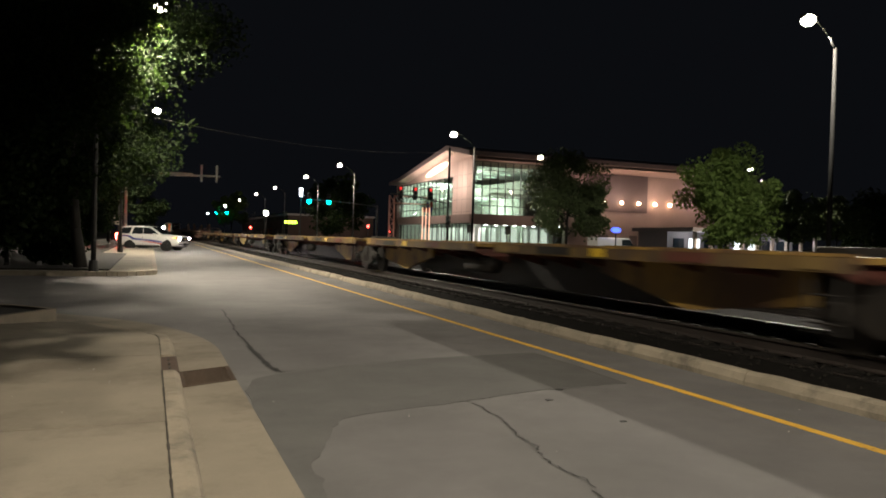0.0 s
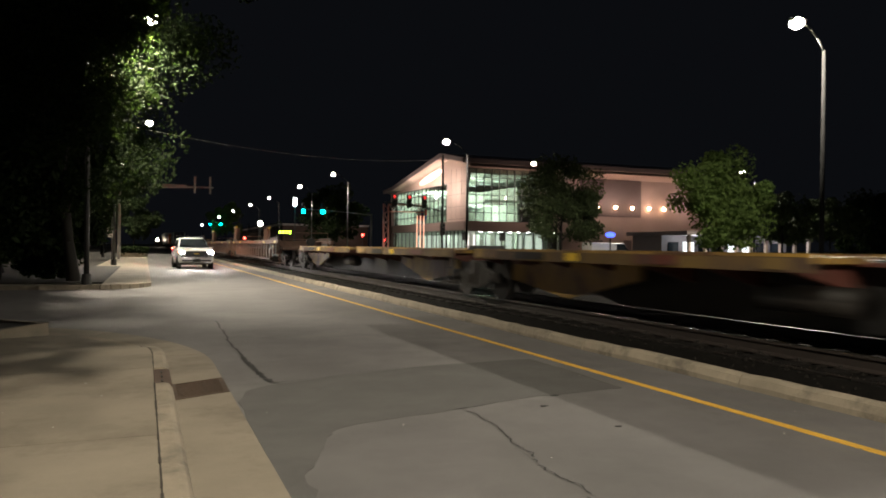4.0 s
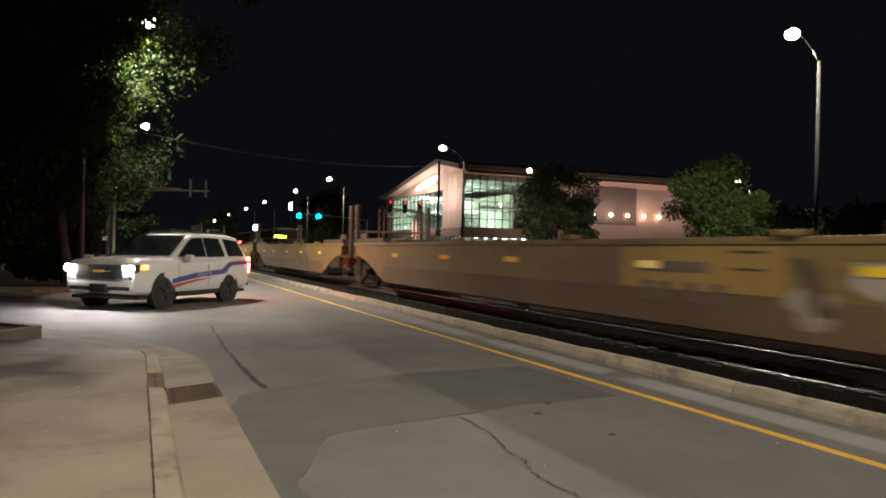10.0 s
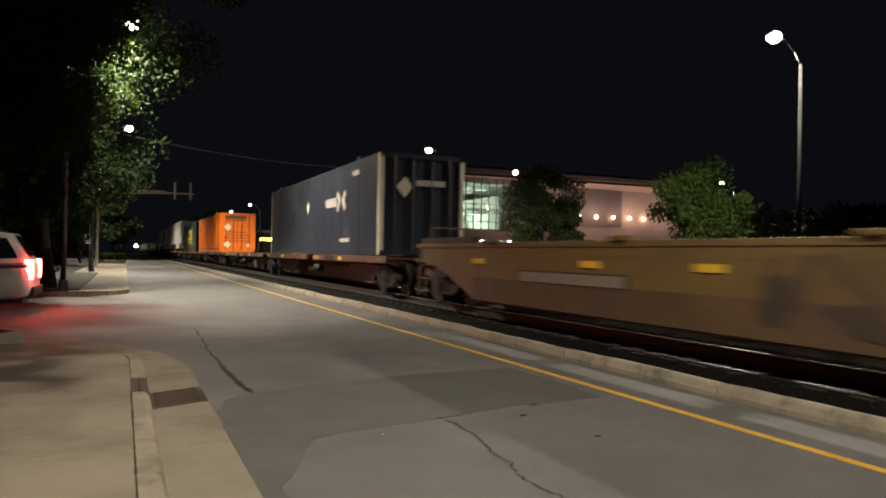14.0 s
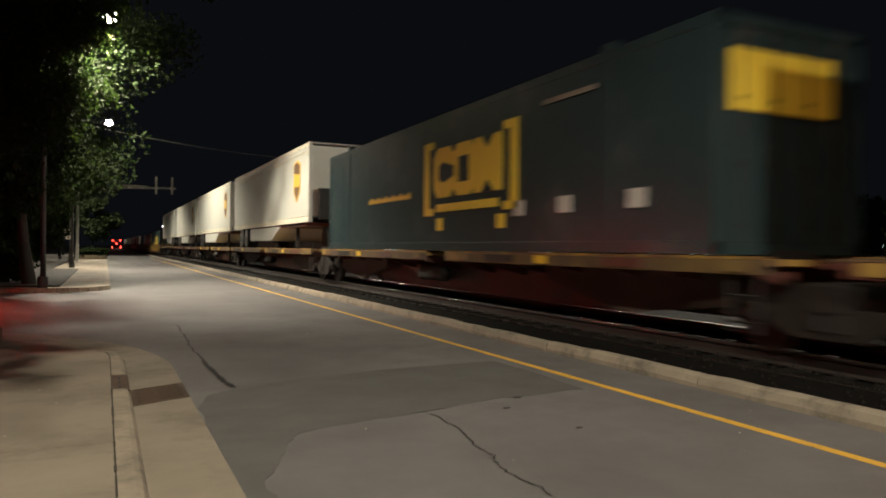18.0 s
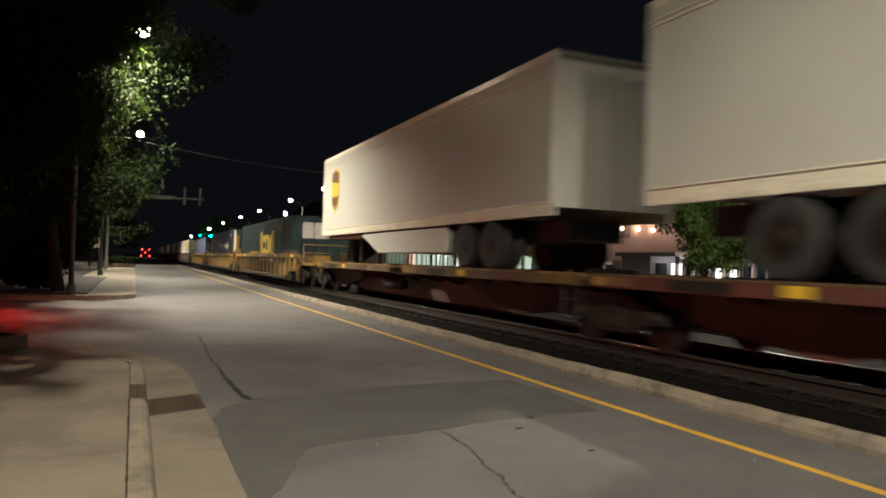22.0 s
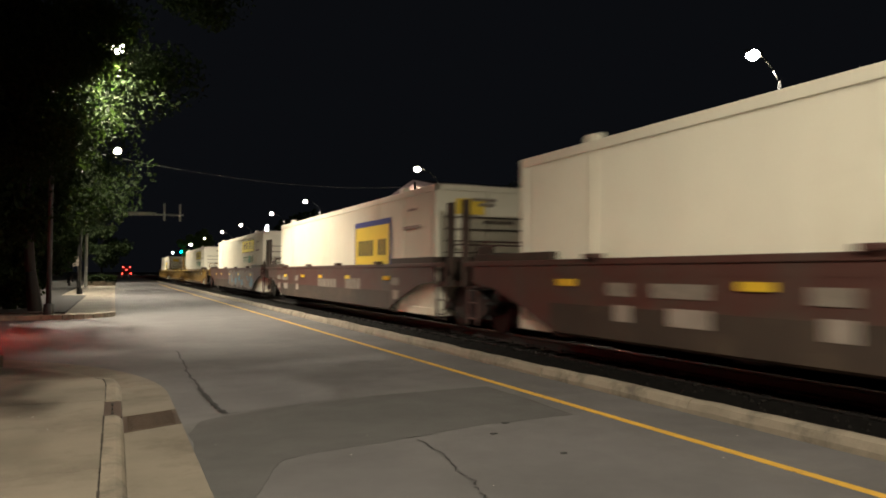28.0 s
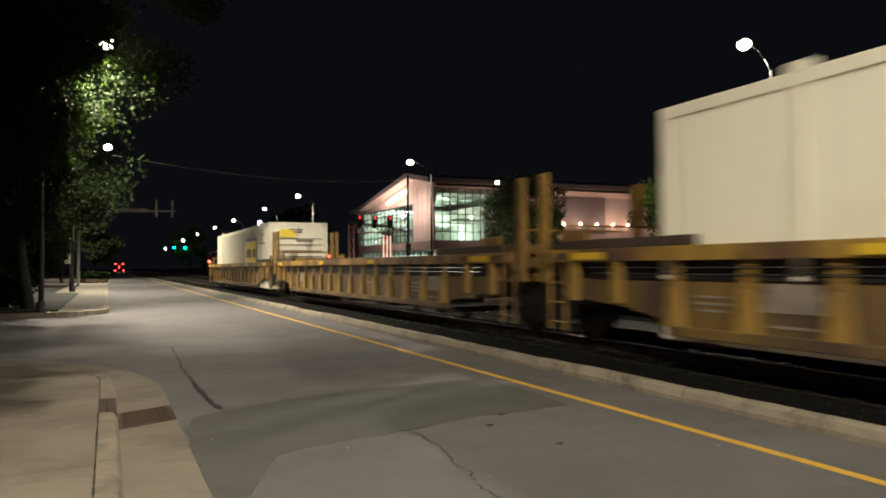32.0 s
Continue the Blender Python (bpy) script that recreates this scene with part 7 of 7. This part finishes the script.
def build_hall():
    X0, Y0 = HALL
    h = thing("event_hall", pose(0, 0, 0), "large modern event hall with a lit glass corner and sloping roof", "building")
    G = clear_glass()
    # upper glazing on the two street sides
    glazing(h, "x", Y0, X0 + 0.1, X0 + 12.4, 5.6, 14.0, 9, 6, G)
    glazing(h, "y", X0, Y0 + 8.5, Y0 + 36, 5.6, 12.0, 14, 5, G)
    glazing(h, "x", Y0, X0 + 1.5, X0 + 17, 0.2, 4.0, 9, 1, G)
    glazing(h, "y", X0, Y0 + 8.5, Y0 + 36, 0.2, 4.2, 12, 1, G)

    def blk(name, x0, x1, y0, y1, z0, z1, m, label=""):
        b = bm_new()
        box(b, x0, x1, y0, y1, z0, z1)
        return part(name, b, m, h, label)
    blk("spandrel_band", X0 - 0.3, X0 + 20, Y0 - 0.4, Y0 + 0.2, 4.0, 5.6, M_WALL)
    blk("spandrel_band", X0 - 0.4, X0 + 0.2, Y0 + 8.5, Y0 + 36, 4.2, 5.6, M_WALL)
    # pale solid panel added for the bright look of the glazed corner
    blk("corner_glass_infill", X0 - 0.05, X0 + 0.3, Y0 + 0.25, Y0 + 8.5, 5.6, 14.4, M_SOFFIT, "pale solid panel in place of the lit glazed corner")
    blk("spandrel_band", X0 - 0.4, X0 + 0.2, Y0 + 0.25, Y0 + 8.45, 4.2, 5.6, M_WALL)
    glazing(h, "y", X0, Y0 + 0.4, Y0 + 8.4, 0.2, 4.2, 5, 1, G)
    for k in range(3, 7):
        blk("panel_joint", X0 - 0.07, X0 - 0.051, Y0 + 0.3, Y0 + 8.45, 2.0 * k, 2.0 * k + 0.06, M_WALL)
    for k in range(1, 4):
        blk("panel_joint", X0 - 0.074, X0 - 0.055, Y0 + 0.25 + 2.06 * k, Y0 + 0.31 + 2.06 * k, 5.65, 14.3, M_WALL)
    blk("ground_floor", X0, X0 + 50, Y0, Y0 + 38, -0.1, 0.15, M_WALL)
    blk("upper_floor", X0 + 0.3, X0 + 20, Y0 + 0.3, Y0 + 36, 5.0, 5.4, M_INNERWALL)
    blk("mid_floor", X0 + 5, X0 + 20, Y0 + 4, Y0 + 36, 9.0, 9.4, M_INNERWALL)
    blk("inner_wall", X0 + 12, X0 + 12.4, Y0 + 6, Y0 + 36, 0.15, 11.9, M_INNERWALL)
    blk("inner_wall", X0 + 0.5, X0 + 12, Y0 + 36, Y0 + 36.4, 0.15, 12.0, M_INNERWALL)
    blk("inner_wall", X0 + 12.4, X0 + 19, Y0 + 7, Y0 + 7.4, 0.15, 5.0, M_INNERWALL)
    blk("ceiling_slab", X0 + 0.4, X0 + 20, Y0 + 0.4, Y0 + 22, 13.2, 13.4, M_INNERWALL)
    blk("ceiling_slab", X0 + 0.4, X0 + 20, Y0 + 22, Y0 + 36.2, 11.9, 12.1, M_INNERWALL)
    # solid hall to the side
    blk("wall", X0 + 12.6, X0 + 17.0, Y0 - 0.1, Y0 + 0.3, 5.6, 13.4, M_WALL)
    blk("wall", X0 + 17.0, X0 + 50, Y0 + 0.5, Y0 + 1.1, 0.15, 13.4, M_WALL)
    blk("dark_panel", X0 + 21, X0 + 33.5, Y0 + 0.35, Y0 + 0.5, 7.0, 13.4, M_DARKWALL)
    blk("wall", X0 + 49.4, X0 + 50, Y0 + 1.1, Y0 + 38, 0.15, 12.4, M_WALL)
    blk("wall", X0, X0 + 50, Y0 + 38, Y0 + 38.5, 0.15, 12.3, M_WALL)
    for x in range(24, 48, 6):
        blk("door_recess", X0 + x, X0 + x + 1.6, Y0 + 0.38, Y0 + 0.498, 0.15, 3.0, M_DARKWALL)
    # roof: overhanging slab with a gable towards the tracks
    b = bm_new()
    prism(b, [(Y0 - 1.5, 15.4), (Y0 - 1.5, 14.7), (Y0 + 8, 16.4), (Y0 + 33, 12.7), (Y0 + 39, 12.3), (Y0 + 39, 12.9), (Y0 + 33, 13.3), (Y0 + 8, 17.1)], "x", X0 - 1.6, X0 + 50)
    part("roof", b, M_ROOF, h)
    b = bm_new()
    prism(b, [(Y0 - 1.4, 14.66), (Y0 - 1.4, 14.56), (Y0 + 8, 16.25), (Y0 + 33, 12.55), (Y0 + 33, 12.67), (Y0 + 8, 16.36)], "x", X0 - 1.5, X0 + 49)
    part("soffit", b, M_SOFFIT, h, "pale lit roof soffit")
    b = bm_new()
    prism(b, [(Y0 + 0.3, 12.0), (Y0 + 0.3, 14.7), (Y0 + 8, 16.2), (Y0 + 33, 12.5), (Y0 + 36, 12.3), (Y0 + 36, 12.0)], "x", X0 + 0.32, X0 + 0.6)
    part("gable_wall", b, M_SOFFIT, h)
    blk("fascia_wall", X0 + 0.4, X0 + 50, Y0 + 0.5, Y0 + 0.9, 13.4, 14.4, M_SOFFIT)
    # inside lights
    for z, ys in ((12.9, (3, 9, 15, 20)), (11.6, (25, 29, 33)), (8.8, (6, 12, 18, 24, 30)), (4.8, (4, 10, 16, 22, 28))):
        for y in ys:
            for x in (2.5, 6.5, 10.0):
                if z == 8.8 and x < 5:
                    continue
                blk("ceiling_lamp", X0 + x - 0.9, X0 + x + 0.9, Y0 + y - 0.12, Y0 + y + 0.12, z, z + 0.08, M_INSIDE, "glowing strip ceiling lamp")
    # entrance lights under the band
    for k in range(9):
        blk("entrance_lamp", X0 + 2 + k * 1.7, X0 + 2.5 + k * 1.7, Y0 - 0.3, Y0 - 0.1, 3.92, 3.99, M_SIGNLIGHT)
    # emitting panels stand in for the lit lobby behind the glass
    for k in range(8):
        blk("lobby_glow_panel", X0 + 2.2 + k * 2.0, X0 + 3.4 + k * 2.0, Y0 + 6.8, Y0 + 6.99, 0.4, 3.6, M_LOBBYGLOW)
    for k in range(8):
        blk("lobby_glow_panel", X0 + 4.0, X0 + 4.2, Y0 + 9.5 + k * 3.2, Y0 + 11.7 + k * 3.2, 0.4, 3.6, M_LOBBYGLOW)
    # brick end and masts
    blk("brick_pier", X0 - 0.6, X0 + 1.2, Y0 + 36.5, Y0 + 39, 0, 9.5, M_BRICK)
    for x in (24.5, 28.0, 31.5, 35.0, 38.2):
        b = bm_new()
        bmesh.ops.create_uvsphere(b, u_segments=10, v_segments=6, radius=0.28)
        for v in b.verts:
            v.co += Vector((X0 + x, Y0 + 0.1, 8.6))
        part("wall_lamp", b, M_WARMGLOBE, h, "glowing warm wall lamp")
    # glowing ellipse drawn for the pool of light on the soffit
    b = bm_new()
    tube(b, (X0 + 0.2, 0, 0), (X0 + 0.318, 0, 0), 1.0, 1.0, 24)
    for v in b.verts:
        v.co = Vector((v.co.x, Y0 + 16.8 + v.co.y * 5.4, 13.85 + v.co.z * 0.62 - v.co.y * 0.78))
    part("soffit_pool", b, glow("soffit_pool_glow", (1.0, 0.66, 0.48), 4), h, "broad warm light pool, drawn as a glowing ellipse")
    # lamps that wash the soffit and the gable
    for y, w in ((4, 850), (13, 1700), (22, 900)):
        ld = bpy.data.lights.new("soffit_light", "POINT")
        ld.energy, ld.color, ld.shadow_soft_size = w * 1.15, (1.0, 0.77, 0.65), 0.5
        new("soffit_light", ld).matrix_basis = pose(X0 - 3.5, Y0 + y, 11.0)
    # x 8.0 belongs to no wall lamp; added to brighten the spandrel
    for x in (8.0, 22.0, 28.0, 35.0, 42.5):
        ld = bpy.data.lights.new("wall_wash", "POINT")
        ld.energy, ld.color, ld.shadow_soft_size = 480, (1.0, 0.68, 0.55), 0.3
        new("wall_wash", ld).matrix_basis = pose(X0 + x, Y0 - 2.6, 9.6)
    for x, y, z, w in ((4, 8, 11.5, 1300), (5, 25, 10.5, 5200), (6, 6, 3.6, 2000), (8, 14, 7.5, 1800), (2.5, 20, 3.4, 1500)):
        ld = bpy.data.lights.new("hall_light", "POINT")
        ld.energy, ld.color, ld.shadow_soft_size = w, (0.96, 1.0, 0.86), 1.0
        new("hall_light", ld).matrix_basis = pose(X0 + x, Y0 + y, z)
    # flag poles before the glass; lower masts emit in place of uplights
    for x, hh, m1, m2 in ((36.72, 7.2, M_REDMARK, M_CREAM), (37.25, 9.9, M_REDMARK, M_DARKBLUEMARK), (37.78, 7.4, M_DARKBLUEMARK, M_REDMARK)):
        t = thing("flag_pole", pose(x, 100.0, 0), "slim flag pole with a limp flag, uplight drawn as glow", "flag", group="flag poles")
        b = bm_new()
        tube(b, (0, 0, 0), (0, 0, 6.0), 0.09, 0.07, 8)
        part("mast", b, M_UPLIGHTGLOW, t, "lower mast glowing in place of uplight", smooth=True)
        b = bm_new()
        tube(b, (0, 0, 6.0), (0, 0, hh), 0.07, 0.03, 8)
        part("mast_top", b, M_PALEPOLE, t, smooth=True)
        for z0, z1, m in ((5.4, 6.1, m1), (6.1, 6.9, m2)):
            b = bm_new()
            pts = [(0.08 + k * 0.09, -0.1 + 0.07 * math.sin(k * 1.7)) for k in range(5)]
            prism(b, pts + [(u, v + 0.02) for u, v in pts][::-1], "z", z0, z1)
            part("flag_cloth", b, m, t)


M_WARMGLOBE = glow("warm_globe", (1.0, 0.55, 0.3), 40)
HALL = (47.0, 105.0)


M_SHOPLIGHT = glow("shop_window_light", (0.9, 0.97, 1.0), 2.2)


def build_far_things():
    # low lit shop row behind the trees
    s = thing("shop_row", pose(51.5, 60, 0), "low white shop front with lit columns", "building")
    b = bm_new()
    box(b, 0, 18, 4, 9, 0, 3.0)
    part("wall", b, M_ROOF, s)
    b = bm_new()
    box(b, -0.5, 18.5, -0.5, 9.5, 3.0, 3.4)
    part("roof", b, M_ROOF, s)
    for k in range(9):
        b = bm_new()
        box(b, 0.4 + k * 2.1, 0.7 + k * 2.1, 0.2, 0.5, 0, 3.0)
        part("column", b, M_SOFFIT, s)
        if k < 8:
            b = bm_new()
            box(b, 0.8 + k * 2.1, 2.2 + k * 2.1, 3.9, 3.99, 0.6, 2.3)
            part("window", b, M_SHOPLIGHT if k in (1, 4, 5) else M_CARGLASS, s)
    for x in (54, 62, 68):
        ld = bpy.data.lights.new("porch_light", "POINT")
        ld.energy, ld.color, ld.shadow_soft_size = 160, (0.9, 0.95, 1.0), 0.3
        new("porch_light", ld).matrix_basis = pose(x, 62.0, 2.7)
    # blue lit sign and small lit kiosk
    t = thing("blue_sign", pose(43.5, 62, 0), "small glowing blue oval sign on a post", "sign")
    b = bm_new()
    tube(b, (0, 0, 0), (0, 0, 2.6), 0.06, None, 6)
    part("post", b, M_DARKPOLE, t)
    b = bm_new()
    prism(b, [(0.55 * math.cos(a * math.pi / 8), 2.9 + 0.26 * math.sin(a * math.pi / 8)) for a in range(16)], "y", -0.08, 0.08)
    part("sign_face", b, M_BLUELIGHT, t)
    t = thing("parked_van", pose(45, 64.5, 0.0), "white parked van in lamp light", "car")
    b = bm_new()
    prism(b, [(-2.6, 0.45), (2.5, 0.45), (2.6, 1.1), (1.9, 1.3), (1.3, 2.1), (-2.6, 2.15)], "y", -0.95, 0.95)
    part("body", b, M_CARPAINT, t, bevel=0.08)
    b = bm_new()
    prism(b, [(1.35, 1.35), (1.85, 1.32), (1.32, 1.98), (0.4, 1.98), (0.4, 1.35)], "y", -0.97, 0.97)
    part("window", b, M_CARGLASS, t)
    for x in (-1.7, 1.6):
        b = bm_new()
        tube(b, (x, -0.98, 0.34), (x, 0.98, 0.34), 0.34, None, 16)
        part("wheel", b, M_RUBBER, t)
    # neon sign with unreadable letters, far along the street
    t = thing("neon_sign", pose(22.5, 128, 0), "glowing yellow-green neon sign on dark posts", "sign")
    for x in (-1.2, 1.6):
        b = bm_new()
        tube(b, (x, 0, 0), (x, 0, 3.4), 0.07, None, 6)
        part("post", b, M_DARKPOLE, t)
    neon = glow("neon", (0.6, 1.0, 0.05), 10)
    for k in range(4):
        b = bm_new()
        box(b, -0.9 + k * 0.55, -0.55 + k * 0.55, -0.05, 0.05, 3.5, 3.95)
        part("letter_bar", b, neon, t)
    # illuminated street-name panel beside the greens
    t = thing("lit_panel", pose(16.3, 86, 0), "bright white illuminated panel on a pole", "sign")
    b = bm_new()
    tube(b, (0, 0, 0), (0, 0, 6.0), 0.07, None, 6)
    part("post", b, M_DARKPOLE, t)
    b = bm_new()
    box(b, -0.17, 0.17, -0.06, 0.06, 6.1, 7.0)
    part("panel", b, M_SIGNLIGHT, t)
    # globe lamps and small lights far down the street
    # globe at x 4.5, y 300 stands in for far-off headlights
    for x, y, z, r, m in ((17.8, 124, 5.0, 0.42, M_LAMP_FAR), (4.5, 300, 3.0, 0.55, M_LAMP_FAR), (19, 210, 9, 0.35, M_LAMP_FAR),
                          (13.8, 200, 6.5, 0.3, M_SIGNLIGHT), (15.8, 128, 2.6, 0.22, M_REDLIGHT), (25.1, 88, 2.83, 0.17, M_REDLIGHT), (27.9, 88, 2.27, 0.1, M_REDLIGHT), (-6, 75, 4.0, 0.12, M_LAMP_FAR), (-9.5, 60, 3.4, 0.1, M_LAMP_FAR), (-7, 68, 2.0, 0.14, M_SIGNLIGHT)):
        t = thing("post_lamp", pose(x, y, 0), "small glowing light on a dark post far off", "lamp")
        b = bm_new()
        tube(b, (0, 0, 0), (0, 0, z - r * 0.8), 0.06, None, 6)
        part("post", b, M_DARKPOLE, t)
        b = bm_new()
        bmesh.ops.create_uvsphere(b, u_segments=10, v_segments=6, radius=r)
        for v in b.verts:
            v.co.z += z
        part("globe", b, m, t)
    # dark buildings that close the distance
    for nm, x0, x1, y0, y1, hh in (("far_building", -40, -9.5, 28, 90, 8.5), ("far_building", -45, -16, 95, 260, 8), ("far_building", 26, 44, 150, 230, 5.5), ("far_building", 110, 170, 20, 80, 7),
                                   ("rear_building", -30, -9, -50, 12, 8), ("rear_building", 30, 90, -60, 0, 8)):
        t = thing(nm, pose(0, 0, 0), "dark low brick commercial building at night", "building", group="dark buildings")
        b = bm_new()
        box(b, x0, x1, y0, y1, -0.1, hh)
        part("wall", b, M_BRICK, t)
        b = bm_new()
        box(b, x0 - 0.2, x1 + 0.2, y0 - 0.2, y1 + 0.2, hh, hh + 0.4)
        part("parapet", b, M_ROOF, t)
        wm = bm_new()
        box(wm, -0.06, 0.06, -0.7, 0.7, 0, 1.8)
        wme = mesh_of("window", wm, M_CARGLASS)
        xs = x1 if x1 < 10 else x0
        for k in range(int((y1 - y0) / 4)):
            for z in (1.0, 4.6):
                piece("window", wme, t, (xs, y0 + 2 + k * 4, z))


def far_truck():
    """A red service truck, seen from behind, far down the street."""
    t = thing("service_truck", pose(-40, 203, 0), "dark red service truck with glowing tail lights", "truck")
    b = bm_new()
    box(b, -1.2, 1.2, 0.0, 4.6, 0.6, 3.0)
    part("cargo_box", b, M_CARRED, t, bevel=0.05)
    b = bm_new()
    prism(b, [(4.6, 0.5), (6.6, 0.5), (6.7, 1.3), (6.1, 1.5), (5.7, 2.4), (4.6, 2.4)], "x", -1.1, 1.1)
    part("cab", b, M_CARRED, t, bevel=0.05)
    for y in (1.0, 5.6):
        for sx in (-1, 1):
            b = bm_new()
            tube(b, (sx * 1.15, y, 0.48), (sx * 0.85, y, 0.48), 0.48, None, 16)
            part("wheel", b, M_RUBBER, t)
    for x, z in ((-1.0, 1.0), (1.0, 1.0), (-0.9, 2.7), (0.9, 2.7), (0.0, 1.9)):
        b = bm_new()
        tube(b, (x, -0.06, z), (x, 0.0, z), 0.14, 0.14, 12)
        part("tail_light", b, M_REDLIGHT, t, "glowing red tail light")
    return t


# ---- what moves ----
SUV_ROWS = [(0, 0.2, 62.6, 62), (0.5, 0.7, 62.0, 58), (1.0, 1.2, 60.8, 48), (1.5, 1.6, 59.2, 34), (2.0, 1.95, 57.5, 20), (2.5, 2.2, 55.3, 11), (3.0, 2.4, 53.0, 6), (3.5, 2.6, 50.8, 4), (4.5, 2.9, 46.4, 2),
            (5.5, 3.05, 42.0, 1), (6.0, 3.1, 39.6, 1), (6.5, 3.0, 36.6, 0), (7.0, 2.95, 33.6, -2), (7.5, 2.8, 30.8, -4), (8.0, 2.6, 28.3, -7), (8.5, 2.35, 25.7, -3), (9.0, 1.72, 23.0, -7), (9.5, 1.3, 21.9, -22),
            (10.0, 0.75, 21.25, -37), (10.4, 0.15, 20.8, -46), (11.0, -0.75, 20.4, -58), (11.5, -1.55, 20.25, -70), (12.0, -2.55, 20.2, -80), (12.5, -3.1, 20.2, -86), (13.0, -3.5, 20.2, -90), (13.5, -3.97, 20.2, -90),
            (14.0, -4.42, 20.2, -90), (14.5, -4.78, 20.2, -90), (15.5, -5.5, 20.2, -90), (16.5, -5.95, 20.2, -90), (21.0, -6.1, 20.2, -90), (28.5, -6.1, 20.2, -90), (29.3, -6.5, 20.2, -90), (30.0, -10.0, 20.2, -90), (31.0, -18.0, 20.2, -90), (32.0, -30.0, 20.2, -90)]


def motions():
    times = [0, 0.1, 0.3, 1] + list(range(2, 31, 2)) + [30.5, 31, 31.4, 31.7, 31.9, 32]
    for ob, u0, z in MOVING:
        walk(ob, [(t, pose(TRACK_X, u0 - SPEED * t + 0.15 * max(0.0, t - 30.2) ** 2, z)) for t in times])
    walk(SERVICE, [(t, pose(x, y, 0, 0, 0, h)) for t, x, y, h in ((0, -45, 203, -90), (13, -45, 203, -90), (15, -12, 203, -80), (16, -2, 204, -35), (17, 2.8, 206, 0), (24, 3.0, 207, 0), (32, 3.0, 207, 0))])
    walk(POLICE, [(t, pose(x, y, 0.0, 0, 0, h)) for t, x, y, h in SUV_ROWS])


ROAD = build_ground()
build_street_marks(ROAD)
build_near_pavement()
build_litter()
build_far_pavement()
build_tracks()
build_spare_rail()
build_lamps()
build_signals()
build_hall()
build_trees()
build_far_things()
POLICE = suv()
SERVICE = far_truck()
build_train()
motions()
